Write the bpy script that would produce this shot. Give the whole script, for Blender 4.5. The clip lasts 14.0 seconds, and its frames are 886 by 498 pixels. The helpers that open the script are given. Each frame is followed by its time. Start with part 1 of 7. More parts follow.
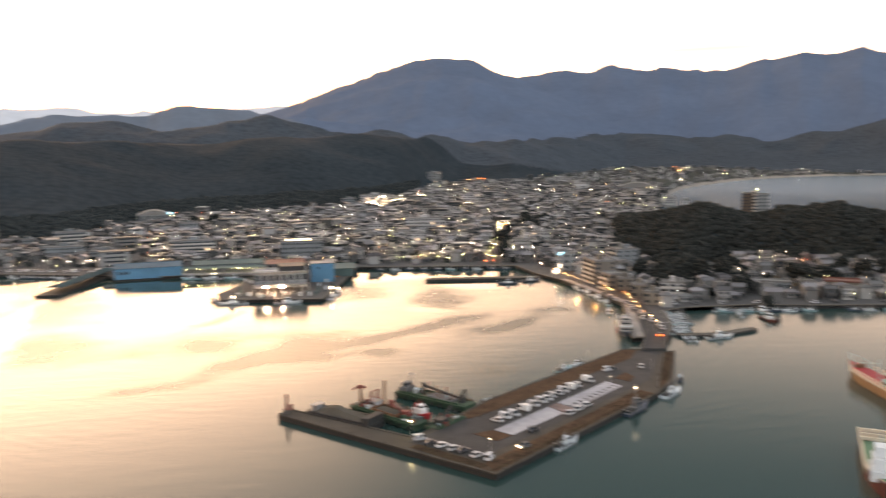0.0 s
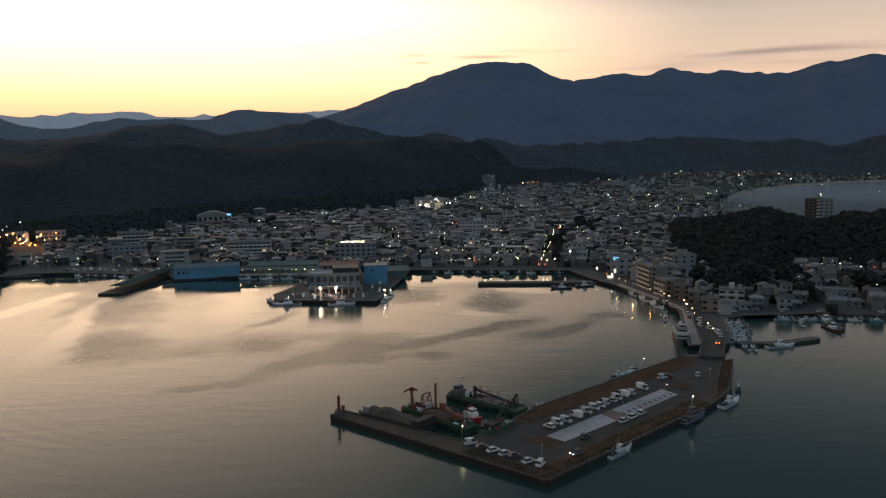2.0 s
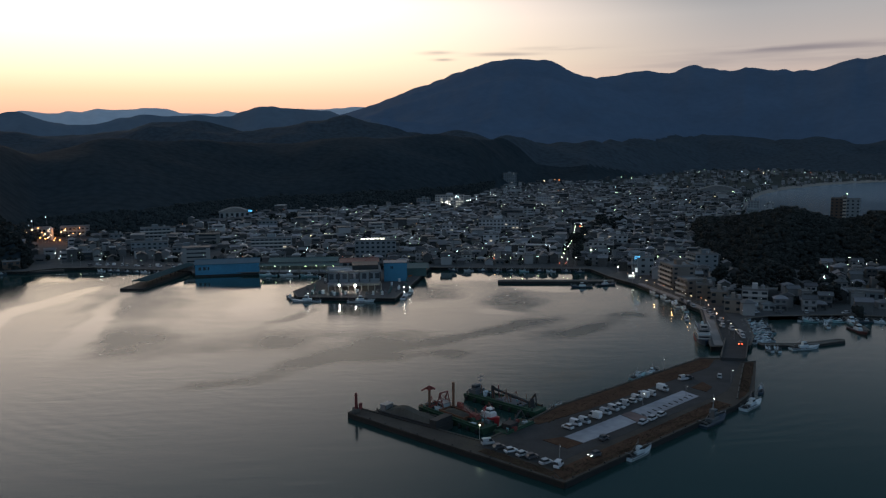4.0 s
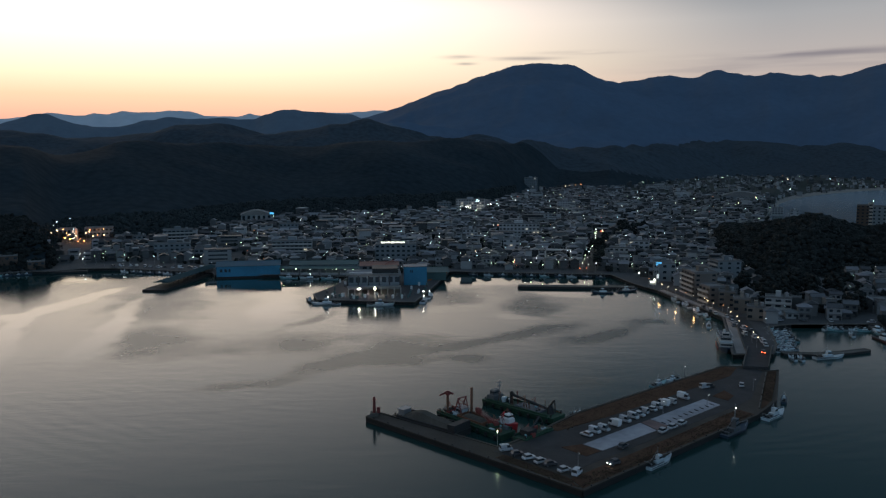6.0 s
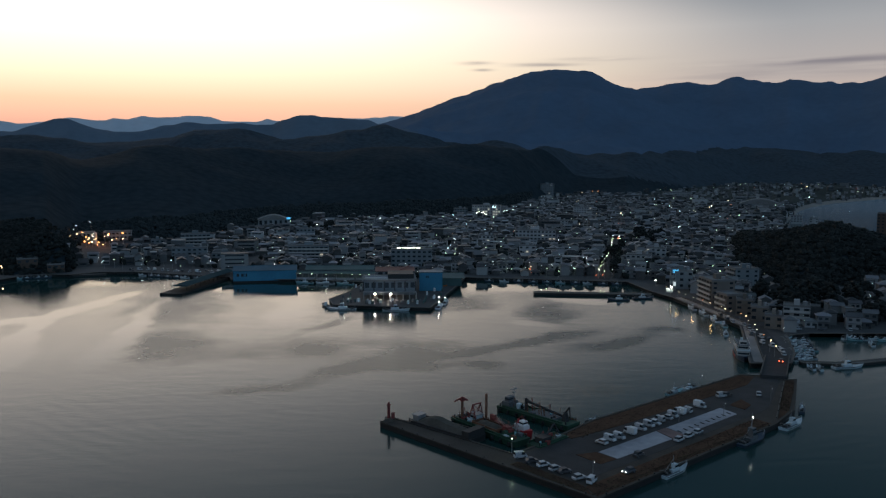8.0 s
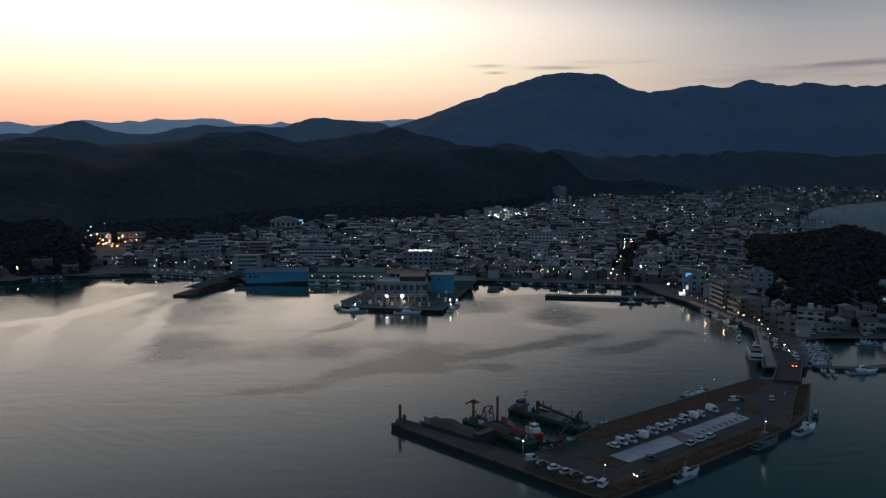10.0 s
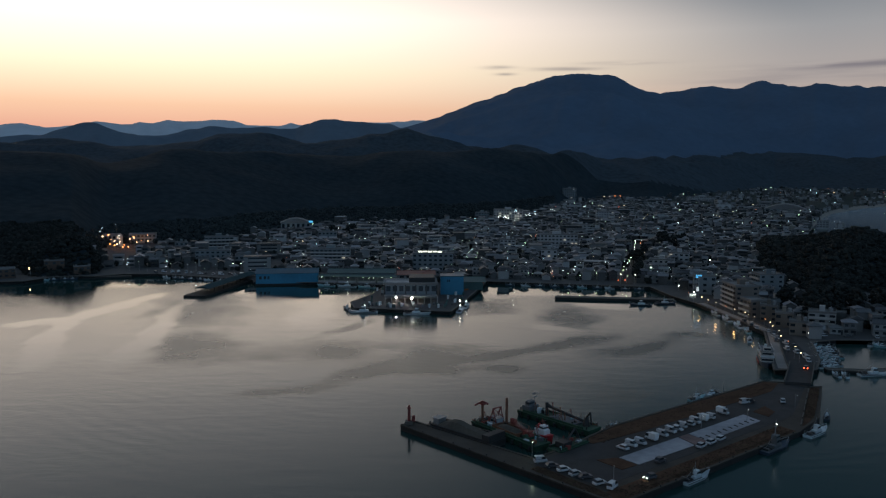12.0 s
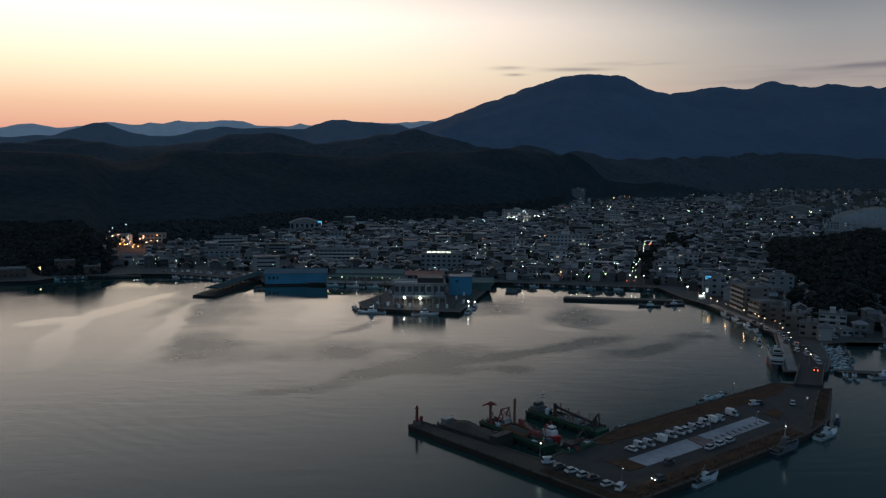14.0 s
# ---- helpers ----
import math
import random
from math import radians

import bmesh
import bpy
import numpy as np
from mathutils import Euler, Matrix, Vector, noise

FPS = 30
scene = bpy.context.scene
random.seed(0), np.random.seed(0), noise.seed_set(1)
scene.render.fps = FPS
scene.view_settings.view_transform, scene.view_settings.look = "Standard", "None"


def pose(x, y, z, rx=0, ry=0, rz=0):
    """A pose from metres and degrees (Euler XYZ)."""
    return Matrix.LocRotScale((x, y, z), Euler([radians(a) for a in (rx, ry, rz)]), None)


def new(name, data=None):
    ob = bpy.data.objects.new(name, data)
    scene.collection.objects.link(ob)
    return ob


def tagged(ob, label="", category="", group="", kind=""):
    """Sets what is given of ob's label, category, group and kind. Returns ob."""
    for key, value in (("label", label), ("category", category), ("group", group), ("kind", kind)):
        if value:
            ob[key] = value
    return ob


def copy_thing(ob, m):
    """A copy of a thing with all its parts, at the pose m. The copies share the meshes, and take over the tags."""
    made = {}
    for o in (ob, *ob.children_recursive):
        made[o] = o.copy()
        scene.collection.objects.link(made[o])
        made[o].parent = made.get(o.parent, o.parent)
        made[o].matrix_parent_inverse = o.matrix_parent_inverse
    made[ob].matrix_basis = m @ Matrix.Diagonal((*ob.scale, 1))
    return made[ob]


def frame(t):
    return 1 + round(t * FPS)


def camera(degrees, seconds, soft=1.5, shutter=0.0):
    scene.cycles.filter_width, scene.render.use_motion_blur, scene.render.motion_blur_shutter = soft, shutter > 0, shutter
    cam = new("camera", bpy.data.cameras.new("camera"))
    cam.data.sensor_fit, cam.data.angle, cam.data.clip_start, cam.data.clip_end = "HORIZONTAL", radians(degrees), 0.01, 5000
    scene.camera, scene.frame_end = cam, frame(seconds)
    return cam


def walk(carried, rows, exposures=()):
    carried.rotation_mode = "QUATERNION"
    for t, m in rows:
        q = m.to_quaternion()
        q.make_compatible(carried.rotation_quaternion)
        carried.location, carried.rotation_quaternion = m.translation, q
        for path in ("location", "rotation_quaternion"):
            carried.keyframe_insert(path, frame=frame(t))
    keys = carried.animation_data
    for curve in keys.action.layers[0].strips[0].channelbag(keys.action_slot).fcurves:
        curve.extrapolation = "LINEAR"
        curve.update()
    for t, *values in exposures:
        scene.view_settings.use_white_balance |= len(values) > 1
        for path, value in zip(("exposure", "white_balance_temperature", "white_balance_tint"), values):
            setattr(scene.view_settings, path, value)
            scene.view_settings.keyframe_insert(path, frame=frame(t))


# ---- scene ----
cam = camera(58.0, 14.0, soft=1.25, shutter=0.8)
EYE = 78.0
# seconds, place, tilt, lean and turn of a camera that drifts to a halt and turns where it hangs
ROWS = [
    (0.0, -1.20, -2.90, 77.90, 83.169, 0.839, -7.239),
    (0.1, -1.21, -2.84, 77.88, 83.259, 0.862, -6.029),
    (0.2, -1.22, -2.78, 77.85, 83.329, 0.885, -5.574),
    (0.3, -1.23, -2.72, 77.83, 83.378, 0.898, -5.284),
    (0.5, -1.25, -2.60, 77.78, 83.434, 0.843, -4.915),
    (1.0, -1.14, -2.45, 77.77, 83.542, 0.740, -4.275),
    (1.5, -1.04, -2.29, 77.77, 83.522, 0.738, -3.741),
    (2.0, -0.95, -2.12, 77.76, 83.460, 0.671, -3.366),
    (2.5, -0.77, -1.74, 77.76, 83.354, 0.586, -2.921),
    (3.0, -0.60, -1.35, 77.75, 83.268, 0.533, -2.544),
    (5.5, 0.02, -0.08, 78.00, 83.411, 0.208, -0.713),
    (6.0, 0.01, -0.04, 78.00, 83.562, 0.095, -0.323),
    (6.5, 0.00, 0.00, 78.01, 83.700, 0.030, 0.000),
    (7.0, 0.04, -0.05, 78.01, 83.813, -0.080, 0.303),
    (7.5, 0.08, -0.10, 78.02, 83.899, -0.145, 0.588),
    (8.0, 0.12, -0.15, 78.02, 83.979, -0.156, 0.855),
    (10.5, 0.16, -0.42, 77.94, 84.196, -0.296, 1.911),
    (11.0, 0.20, -0.41, 77.93, 84.217, -0.296, 2.095),
    (11.5, 0.23, -0.41, 77.91, 84.242, -0.295, 2.257),
    (12.0, 0.27, -0.40, 77.90, 84.264, -0.282, 2.423),
    (12.5, 0.31, -0.36, 77.88, 84.277, -0.304, 2.590),
    (13.0, 0.35, -0.33, 77.87, 84.288, -0.341, 2.764),
    (13.5, 0.38, -0.29, 77.85, 84.299, -0.363, 2.918),
    (14.0, 0.42, -0.25, 77.84, 84.300, -0.345, 3.058),
]
EXPOSURES = [(0.0, 2.64, 14800, 33), (0.2, 2.30, 14000, 27), (0.5, 1.83, 13500, 25), (1.0, 1.26, 12700, 23), (1.5, 0.91, 11300, 22), (2.0, 0.74, 10000, 20), (3.0, 0.45, 8000, 16), (5.5, 0.30, 7000, 11), (8.0, 0.20, 6850, 10), (10.5, 0.09, 6880, 10.5), (14.0, -0.07, 6900, 11)]
walk(cam, [(t, pose(*row)) for t, *row in ROWS], EXPOSURES)


# ---- world: a clear sky just after sunset, glowing over the hills ----
def build_sky():
    world = bpy.data.worlds.new("dusk_sky")
    scene.world = world
    world.use_nodes = True
    nt = world.node_tree
    nt.nodes.clear()

    def node(kind, **kw):
        n = nt.nodes.new(kind)
        for k, v in kw.items():
            if k == "operation":
                n.operation = v
            elif k == "blend":
                n.data_type, n.blend_type = "RGBA", v
        return n

    def maths(op, a, b=None, c=None, clamp=False):
        n = node("ShaderNodeMath", operation=op)
        n.use_clamp = clamp
        for i, v in enumerate((a, b, c)):
            if v is None:
                continue
            if isinstance(v, (int, float)):
                n.inputs[i].default_value = v
            else:
                nt.links.new(v, n.inputs[i])
        return n.outputs[0]

    def ramp(fac, stops):
        n = node("ShaderNodeValToRGB")
        els = n.color_ramp.elements
        while len(els) < len(stops):
            els.new(0.5)
        for e, (p, c) in zip(els, stops):
            e.position, e.color = p, (*[v / 2 for v in c], 1)
        nt.links.new(fac, n.inputs[0])
        return n.outputs[0]

    def mix(fac, a, b, kind="MIX"):
        n = node("ShaderNodeMix", blend=kind)
        if isinstance(fac, (int, float)):
            n.inputs[0].default_value = fac
        else:
            nt.links.new(fac, n.inputs[0])
        for i, v in ((6, a), (7, b)):
            if isinstance(v, tuple):
                n.inputs[i].default_value = (*v, 1)
            else:
                nt.links.new(v, n.inputs[i])
        return n.outputs[2]

    co = node("ShaderNodeTexCoord").outputs["Generated"]
    sep = node("ShaderNodeSeparateXYZ")
    nt.links.new(co, sep.inputs[0])
    x, y, z = sep.outputs
    flat = maths("SQRT", maths("ADD", maths("MULTIPLY", x, x), maths("ADD", maths("MULTIPLY", y, y), 1e-4)))
    az0 = radians(SUN_AZ)
    toward = maths("DIVIDE", maths("ADD", maths("MULTIPLY", x, math.sin(az0)), maths("MULTIPLY", y, math.cos(az0))), flat)
    up = maths("MAXIMUM", z, 0.0)
    high = maths("POWER", up, 0.5)
    west = ramp(high, SKY_WEST)
    north = ramp(high, SKY_NORTH)
    east = ramp(high, SKY_EAST)
    f1 = node("ShaderNodeMapRange")
    f1.interpolation_type = "SMOOTHSTEP"
    for i, v in ((2, 1.0), (3, 0.0), (4, 1.0)):
        f1.inputs[i].default_value = v
    # the glow spreads wide along the horizon and narrows higher up
    nt.links.new(maths("ADD", 0.54, maths("MULTIPLY", maths("MULTIPLY", maths("SUBTRACT", high, 0.40), 7.0, clamp=True), 0.14)), f1.inputs[1])
    nt.links.new(toward, f1.inputs[0])
    f2 = node("ShaderNodeMapRange")
    f2.interpolation_type = "SMOOTHSTEP"
    for i, v in ((1, -0.6), (2, 0.45), (3, 0.0), (4, 1.0)):
        f2.inputs[i].default_value = v
    nt.links.new(toward, f2.inputs[0])
    col = mix(f1.outputs[0], mix(f2.outputs[0], east, north), west)
    # thin streaks of cloud, drawn out along the horizon
    comb = node("ShaderNodeCombineXYZ")
    side = maths("ARCTAN2", x, y)
    elev = maths("ARCSINE", z)
    nt.links.new(maths("MULTIPLY", side, 7.0), comb.inputs[0])
    nt.links.new(maths("MULTIPLY", elev, 110.0), comb.inputs[1])
    noi = node("ShaderNodeTexNoise")
    noi.inputs["Scale"].default_value = 1.0
    noi.inputs["Detail"].default_value = 5.0
    nt.links.new(comb.outputs[0], noi.inputs["Vector"])
    cloud = None
    for ca, ce, wa, we, amount in CLOUDS:
        da = maths("DIVIDE", maths("SUBTRACT", side, radians(ca)), radians(wa))
        de = maths("DIVIDE", maths("SUBTRACT", elev, radians(ce)), radians(we))
        g = maths("MULTIPLY", maths("EXPONENT", maths("MULTIPLY", maths("ADD", maths("MULTIPLY", da, da), maths("MULTIPLY", de, de)), -1.0)), amount)
        cloud = g if cloud is None else maths("ADD", cloud, g)
    streak = maths("MULTIPLY", cloud, maths("MULTIPLY", maths("SUBTRACT", noi.outputs["Fac"], 0.33, clamp=True), 4.0, clamp=True), clamp=True)
    col = mix(streak, col, (0.11, 0.105, 0.12))
    # below the horizon the dome is dark sea haze
    bg = node("ShaderNodeBackground")
    nt.links.new(col, bg.inputs[0])
    bg.inputs[1].default_value = 2.0 * SKY
    out = node("ShaderNodeOutputWorld")
    nt.links.new(bg.outputs[0], out.inputs[0])


SKY = 1.0
SUN_AZ = -34.0
# square root of the height of the ray, colour
SKY_WEST = [(0.0, (0.70, 0.30, 0.22)), (0.20, (0.80, 0.40, 0.31)), (0.27, (0.96, 0.62, 0.43)), (0.34, (1.15, 0.98, 0.74)), (0.42, (1.42, 1.25, 1.12)), (0.52, (0.84, 0.835, 0.85)), (0.66, (0.295, 0.346, 0.422)), (0.8, (0.12, 0.16, 0.225)), (1.0, (0.080, 0.15, 0.245))]
SKY_NORTH = [(0.0, (0.50, 0.32, 0.29)), (0.24, (0.50, 0.37, 0.32)), (0.32, (0.43, 0.39, 0.385)), (0.40, (0.325, 0.34, 0.37)), (0.48, (0.135, 0.18, 0.232)), (0.58, (0.030, 0.062, 0.100)), (0.7, (0.034, 0.066, 0.108)), (0.8, (0.085, 0.135, 0.20)), (1.0, (0.080, 0.15, 0.245))]
SKY_EAST = [(0.0, (0.185, 0.32, 0.50)), (0.3, (0.195, 0.35, 0.56)), (0.6, (0.155, 0.268, 0.42)), (1.0, (0.080, 0.15, 0.245))]
# bearing, height, half widths in degrees, density
CLOUDS = [(1.4, 7.05, 1.0, 0.12, 0.8), (1.9, 6.6, 0.7, 0.1, 0.6), (6.2, 6.92, 2.2, 0.13, 0.7), (10.4, 7.25, 2.6, 0.13, 0.7), (25, 6.65, 6, 0.22, 0.9), (19, 5.9, 5, 0.45, 0.35), (30, 6.1, 8, 0.5, 0.45)]
build_sky()


# ---- materials ----
def material(name, colour, rough=0.7, metal=0.0, grain=3.0, vary=0.25, stain=0.15, bump=0.0, random_value=0.0, random_hue=0.0, island=False, spec=0.4, canopy=0.0):
    """A painted or mineral surface: base colour varied by fine grain, broad stains and, for repeats, from piece to piece."""
    m = bpy.data.materials.new(name)
    m.use_nodes = True
    nt = m.node_tree
    bsdf = nt.nodes["Principled BSDF"]
    bsdf.inputs["Roughness"].default_value = rough
    bsdf.inputs["Metallic"].default_value = metal
    bsdf.inputs["Specular IOR Level"].default_value = spec
    geo = nt.nodes.new("ShaderNodeNewGeometry")
    fine = nt.nodes.new("ShaderNodeTexNoise")
    fine.inputs["Scale"].default_value = grain
    fine.inputs["Detail"].default_value = 4
    broad = nt.nodes.new("ShaderNodeTexNoise")
    broad.inputs["Scale"].default_value = grain * 0.12
    broad.inputs["Detail"].default_value = 3
    for n in (fine, broad):
        nt.links.new(geo.outputs["Position"], n.inputs["Vector"])

    def maths(op, a, b):
        n = nt.nodes.new("ShaderNodeMath")
        n.operation = op
        for i, v in enumerate((a, b)):
            if isinstance(v, (int, float)):
                n.inputs[i].default_value = v
            else:
                nt.links.new(v, n.inputs[i])
        return n.outputs[0]

    value = maths("ADD", maths("MULTIPLY", maths("SUBTRACT", fine.outputs["Fac"], 0.5), 2 * vary), maths("MULTIPLY", maths("SUBTRACT", broad.outputs["Fac"], 0.5), 3 * stain))
    relief = fine.outputs["Fac"]
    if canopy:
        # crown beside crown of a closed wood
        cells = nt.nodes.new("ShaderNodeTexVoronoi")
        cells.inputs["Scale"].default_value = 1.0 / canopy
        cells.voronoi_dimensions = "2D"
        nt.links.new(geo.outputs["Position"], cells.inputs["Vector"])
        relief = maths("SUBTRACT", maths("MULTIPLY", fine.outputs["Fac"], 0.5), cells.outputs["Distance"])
        # shade in the gaps between crowns, darkened into the base colour
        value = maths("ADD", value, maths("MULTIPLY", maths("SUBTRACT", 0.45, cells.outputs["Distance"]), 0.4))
    hsv = nt.nodes.new("ShaderNodeHueSaturation")
    hsv.inputs["Color"].default_value = (*colour, 1)
    if random_value or random_hue:
        if island:
            rnd = geo.outputs["Random Per Island"]
        else:
            rnd = nt.nodes.new("ShaderNodeObjectInfo").outputs["Random"]
        value = maths("ADD", value, maths("MULTIPLY", maths("SUBTRACT", maths("POWER", rnd, 2.0), 0.33), 2.4 * random_value))
        if random_hue:
            other = maths("FRACT", maths("MULTIPLY", rnd, 7.31), 0.0)
            nt.links.new(maths("ADD", 0.5, maths("MULTIPLY", maths("SUBTRACT", other, 0.5), random_hue)), hsv.inputs["Hue"])
    nt.links.new(maths("MAXIMUM", maths("ADD", 1.0, value), 0.1), hsv.inputs["Value"])
    nt.links.new(hsv.outputs[0], bsdf.inputs["Base Color"])
    if bump:
        b = nt.nodes.new("ShaderNodeBump")
        b.inputs["Strength"].default_value = 0.6
        b.inputs["Distance"].default_value = bump
        nt.links.new(relief, b.inputs["Height"])
        nt.links.new(b.outputs[0], bsdf.inputs["Normal"])
    return m


def glowing(name, colour, strength):
    m = bpy.data.materials.new(name)
    m.use_nodes = True
    bsdf = m.node_tree.nodes["Principled BSDF"]
    bsdf.inputs["Base Color"].default_value = (0.6, 0.6, 0.6, 1)
    bsdf.inputs["Emission Color"].default_value = (*colour, 1)
    bsdf.inputs["Emission Strength"].default_value = strength
    return m


def water_material():
    """Sheltered sea: mirror-calm slicks between patches that a breath of wind has ruffled."""
    m = bpy.data.materials.new("harbour_water")
    m.use_nodes = True
    nt = m.node_tree
    bsdf = nt.nodes["Principled BSDF"]
    bsdf.inputs["Base Color"].default_value = (0.010, 0.042, 0.040, 1)
    bsdf.inputs["IOR"].default_value = 1.33
    geo = nt.nodes.new("ShaderNodeNewGeometry")

    def maths(op, a, b=0.0, c=None, clamp=False):
        n = nt.nodes.new("ShaderNodeMath")
        n.operation, n.use_clamp = op, clamp
        for i, v in enumerate((a, b, c)):
            if v is None:
                continue
            if isinstance(v, (int, float)):
                n.inputs[i].default_value = v
            else:
                nt.links.new(v, n.inputs[i])
        return n.outputs[0]

    def noise_at(vec, scale, detail=3.0, distortion=0.0):
        n = nt.nodes.new("ShaderNodeTexNoise")
        n.inputs["Scale"].default_value, n.inputs["Detail"].default_value, n.inputs["Distortion"].default_value = scale, detail, distortion
        nt.links.new(vec, n.inputs["Vector"])
        return n.outputs["Fac"], n.outputs["Color"]

    pos = geo.outputs["Position"]
    warp = nt.nodes.new("ShaderNodeVectorMath")
    warp.operation = "MULTIPLY_ADD"
    nt.links.new(noise_at(pos, 0.028, 5.0)[1], warp.inputs[0])
    warp.inputs[1].default_value = (22, 22, 0)
    shift = nt.nodes.new("ShaderNodeVectorMath")
    shift.operation = "ADD"
    nt.links.new(pos, warp.inputs[2])
    nt.links.new(warp.outputs[0], shift.inputs[0])
    shift.inputs[1].default_value = (-11, -11, 0)
    ragged = nt.nodes.new("ShaderNodeVectorMath")
    ragged.operation = "MULTIPLY_ADD"
    nt.links.new(noise_at(pos, 0.16, 4.0)[1], ragged.inputs[0])
    ragged.inputs[1].default_value = (6, 6, 0)
    nt.links.new(shift.outputs[0], ragged.inputs[2])
    settle = nt.nodes.new("ShaderNodeVectorMath")
    settle.operation = "ADD"
    nt.links.new(ragged.outputs[0], settle.inputs[0])
    settle.inputs[1].default_value = (-3, -3, 0)
    bent = settle.outputs[0]

    def field(patches, edge=None):
        total = None
        for cx, cy, rx, ry, turn in patches:
            mp = nt.nodes.new("ShaderNodeMapping")
            mp.vector_type = "TEXTURE"
            mp.inputs["Location"].default_value = (cx, cy, 0)
            mp.inputs["Rotation"].default_value = (0, 0, radians(turn))
            mp.inputs["Scale"].default_value = (rx, ry, 1)
            nt.links.new(bent, mp.inputs["Vector"])
            ln = nt.nodes.new("ShaderNodeVectorMath")
            ln.operation = "LENGTH"
            nt.links.new(mp.outputs[0], ln.inputs[0])
            r = nt.nodes.new("ShaderNodeMapRange")
            r.interpolation_type = "SMOOTHSTEP"
            for i, v in ((1, 0.1), (2, 1.7), (3, 1.0), (4, 0.0)):
                r.inputs[i].default_value = v
            nt.links.new(ln.outputs["Value"], r.inputs[0])
            total = r.outputs[0] if total is None else maths("ADD", total, r.outputs[0])
        if edge is not None:
            # the breeze frays the outline of each patch
            total = maths("ADD", maths("MINIMUM", total, 1.2), edge)
        out = nt.nodes.new("ShaderNodeMapRange")
        out.interpolation_type = "SMOOTHSTEP"
        for i, v in ((1, 0.18), (2, 1.15), (3, 0.0), (4, 1.0)):
            out.inputs[i].default_value = v
        nt.links.new(total, out.inputs[0])
        return out.outputs[0]

    fray = maths("ADD", maths("MULTIPLY", maths("SUBTRACT", noise_at(pos, 0.05, 3.0)[0], 0.5), 0.95), maths("MULTIPLY", maths("SUBTRACT", noise_at(pos, 0.2, 3.0)[0], 0.5), 0.16))
    ruffled = field(RUFFLED, fray)
    calm = field(SLICKS, maths("MULTIPLY", fray, 0.6))
    breeze = maths("MULTIPLY", maths("SUBTRACT", noise_at(bent, 0.012, 3.0)[0], 0.5), 0.5)
    # mask of the open bay, for wind roughness and the painted sheen
    wind_sheen = field([(1100, 1600, 800, 760, 0)])
    rough = maths("ADD", maths("MULTIPLY_ADD", wind_sheen, 0.04, 0.138), maths("ADD", maths("MULTIPLY", ruffled, 0.145), maths("MULTIPLY", calm, -0.14)))
    rough = maths("MAXIMUM", maths("ADD", rough, maths("MULTIPLY", breeze, 0.20)), 0.02)
    nt.links.new(rough, bsdf.inputs["Roughness"])
    # open bay: the sky's sheen is put into a pale blue-grey base colour
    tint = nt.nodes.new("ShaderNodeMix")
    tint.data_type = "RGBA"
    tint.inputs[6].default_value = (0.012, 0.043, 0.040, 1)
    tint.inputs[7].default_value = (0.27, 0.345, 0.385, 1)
    nt.links.new(wind_sheen, tint.inputs[0])
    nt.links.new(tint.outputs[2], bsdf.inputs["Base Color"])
    # ripples: two crossing trains of short waves over a faint swell
    squeeze = nt.nodes.new("ShaderNodeMapping")
    squeeze.inputs["Scale"].default_value = (0.35, 1.0, 1.0)
    squeeze.inputs["Rotation"].default_value = (0, 0, radians(18))
    nt.links.new(pos, squeeze.inputs["Vector"])
    small = noise_at(squeeze.outputs[0], 1.1, 3.0, 0.5)[0]
    swell = noise_at(squeeze.outputs[0], 0.16, 2.0, 0.6)[0]
    # old wakes running out across the basin in wide arcs
    wake = nt.nodes.new("ShaderNodeTexWave")
    wake.wave_type, wake.rings_direction = "RINGS", "Z"
    for key, v in (("Scale", 0.055), ("Distortion", 11.0), ("Detail", 2.0), ("Detail Scale", 0.35)):
        wake.inputs[key].default_value = v
    origin = nt.nodes.new("ShaderNodeVectorMath")
    origin.operation = "ADD"
    nt.links.new(pos, origin.inputs[0])
    origin.inputs[1].default_value = (-30, -420, 0)
    nt.links.new(origin.outputs[0], wake.inputs["Vector"])
    here = maths("MULTIPLY", maths("SUBTRACT", noise_at(pos, 0.011, 2.0)[0], 0.47, clamp=True), 5.0, clamp=True)
    arcs = maths("MULTIPLY", wake.outputs["Fac"], maths("MULTIPLY", here, 0.014))
    height = maths("ADD", arcs, maths("ADD", maths("MULTIPLY", small, 0.017), maths("MULTIPLY", swell, 0.042)))
    amount = maths("MAXIMUM", maths("ADD", maths("MULTIPLY_ADD", wind_sheen, 0.6, 1.0), maths("ADD", maths("MULTIPLY", ruffled, 0.22), maths("MULTIPLY", calm, -0.8))), 0.05)
    b = nt.nodes.new("ShaderNodeBump")
    b.inputs["Distance"].default_value = 1.0
    nt.links.new(amount, b.inputs["Strength"])
    nt.links.new(height, b.inputs["Height"])
    nt.links.new(b.outputs[0], bsdf.inputs["Normal"])
    return m


# where the water is ruffled and where it lies slick: centre, half axes, turn
RUFFLED = [(-150, 430, 30, 75, 14), (-120, 330, 30, 30, 0), (-62, 330, 30, 25, 30), (-9, 338, 28, 18, -45), (22, 338, 24, 7, 35), (50, 360, 28, 7, 33), (59, 339, 17, 13, 25), (81, 353, 21, 7, 43), (94, 378, 10, 7, 43), (106, 378, 6, 9, 20), (11, 304, 12, 8, -13), (8, 448, 18, 33, -16), (50, 422, 17, 37, -3), (-21, 318, 15, 12, 38), (-35, 303, 17, 10, 39), (-49, 285, 17, 7, 53), (49, 273, 11, 8, 40), (-62, 386, 28, 6, 66), (-69, 269, 20, 7, 16), (-13, 301, 11, 7, 17)]
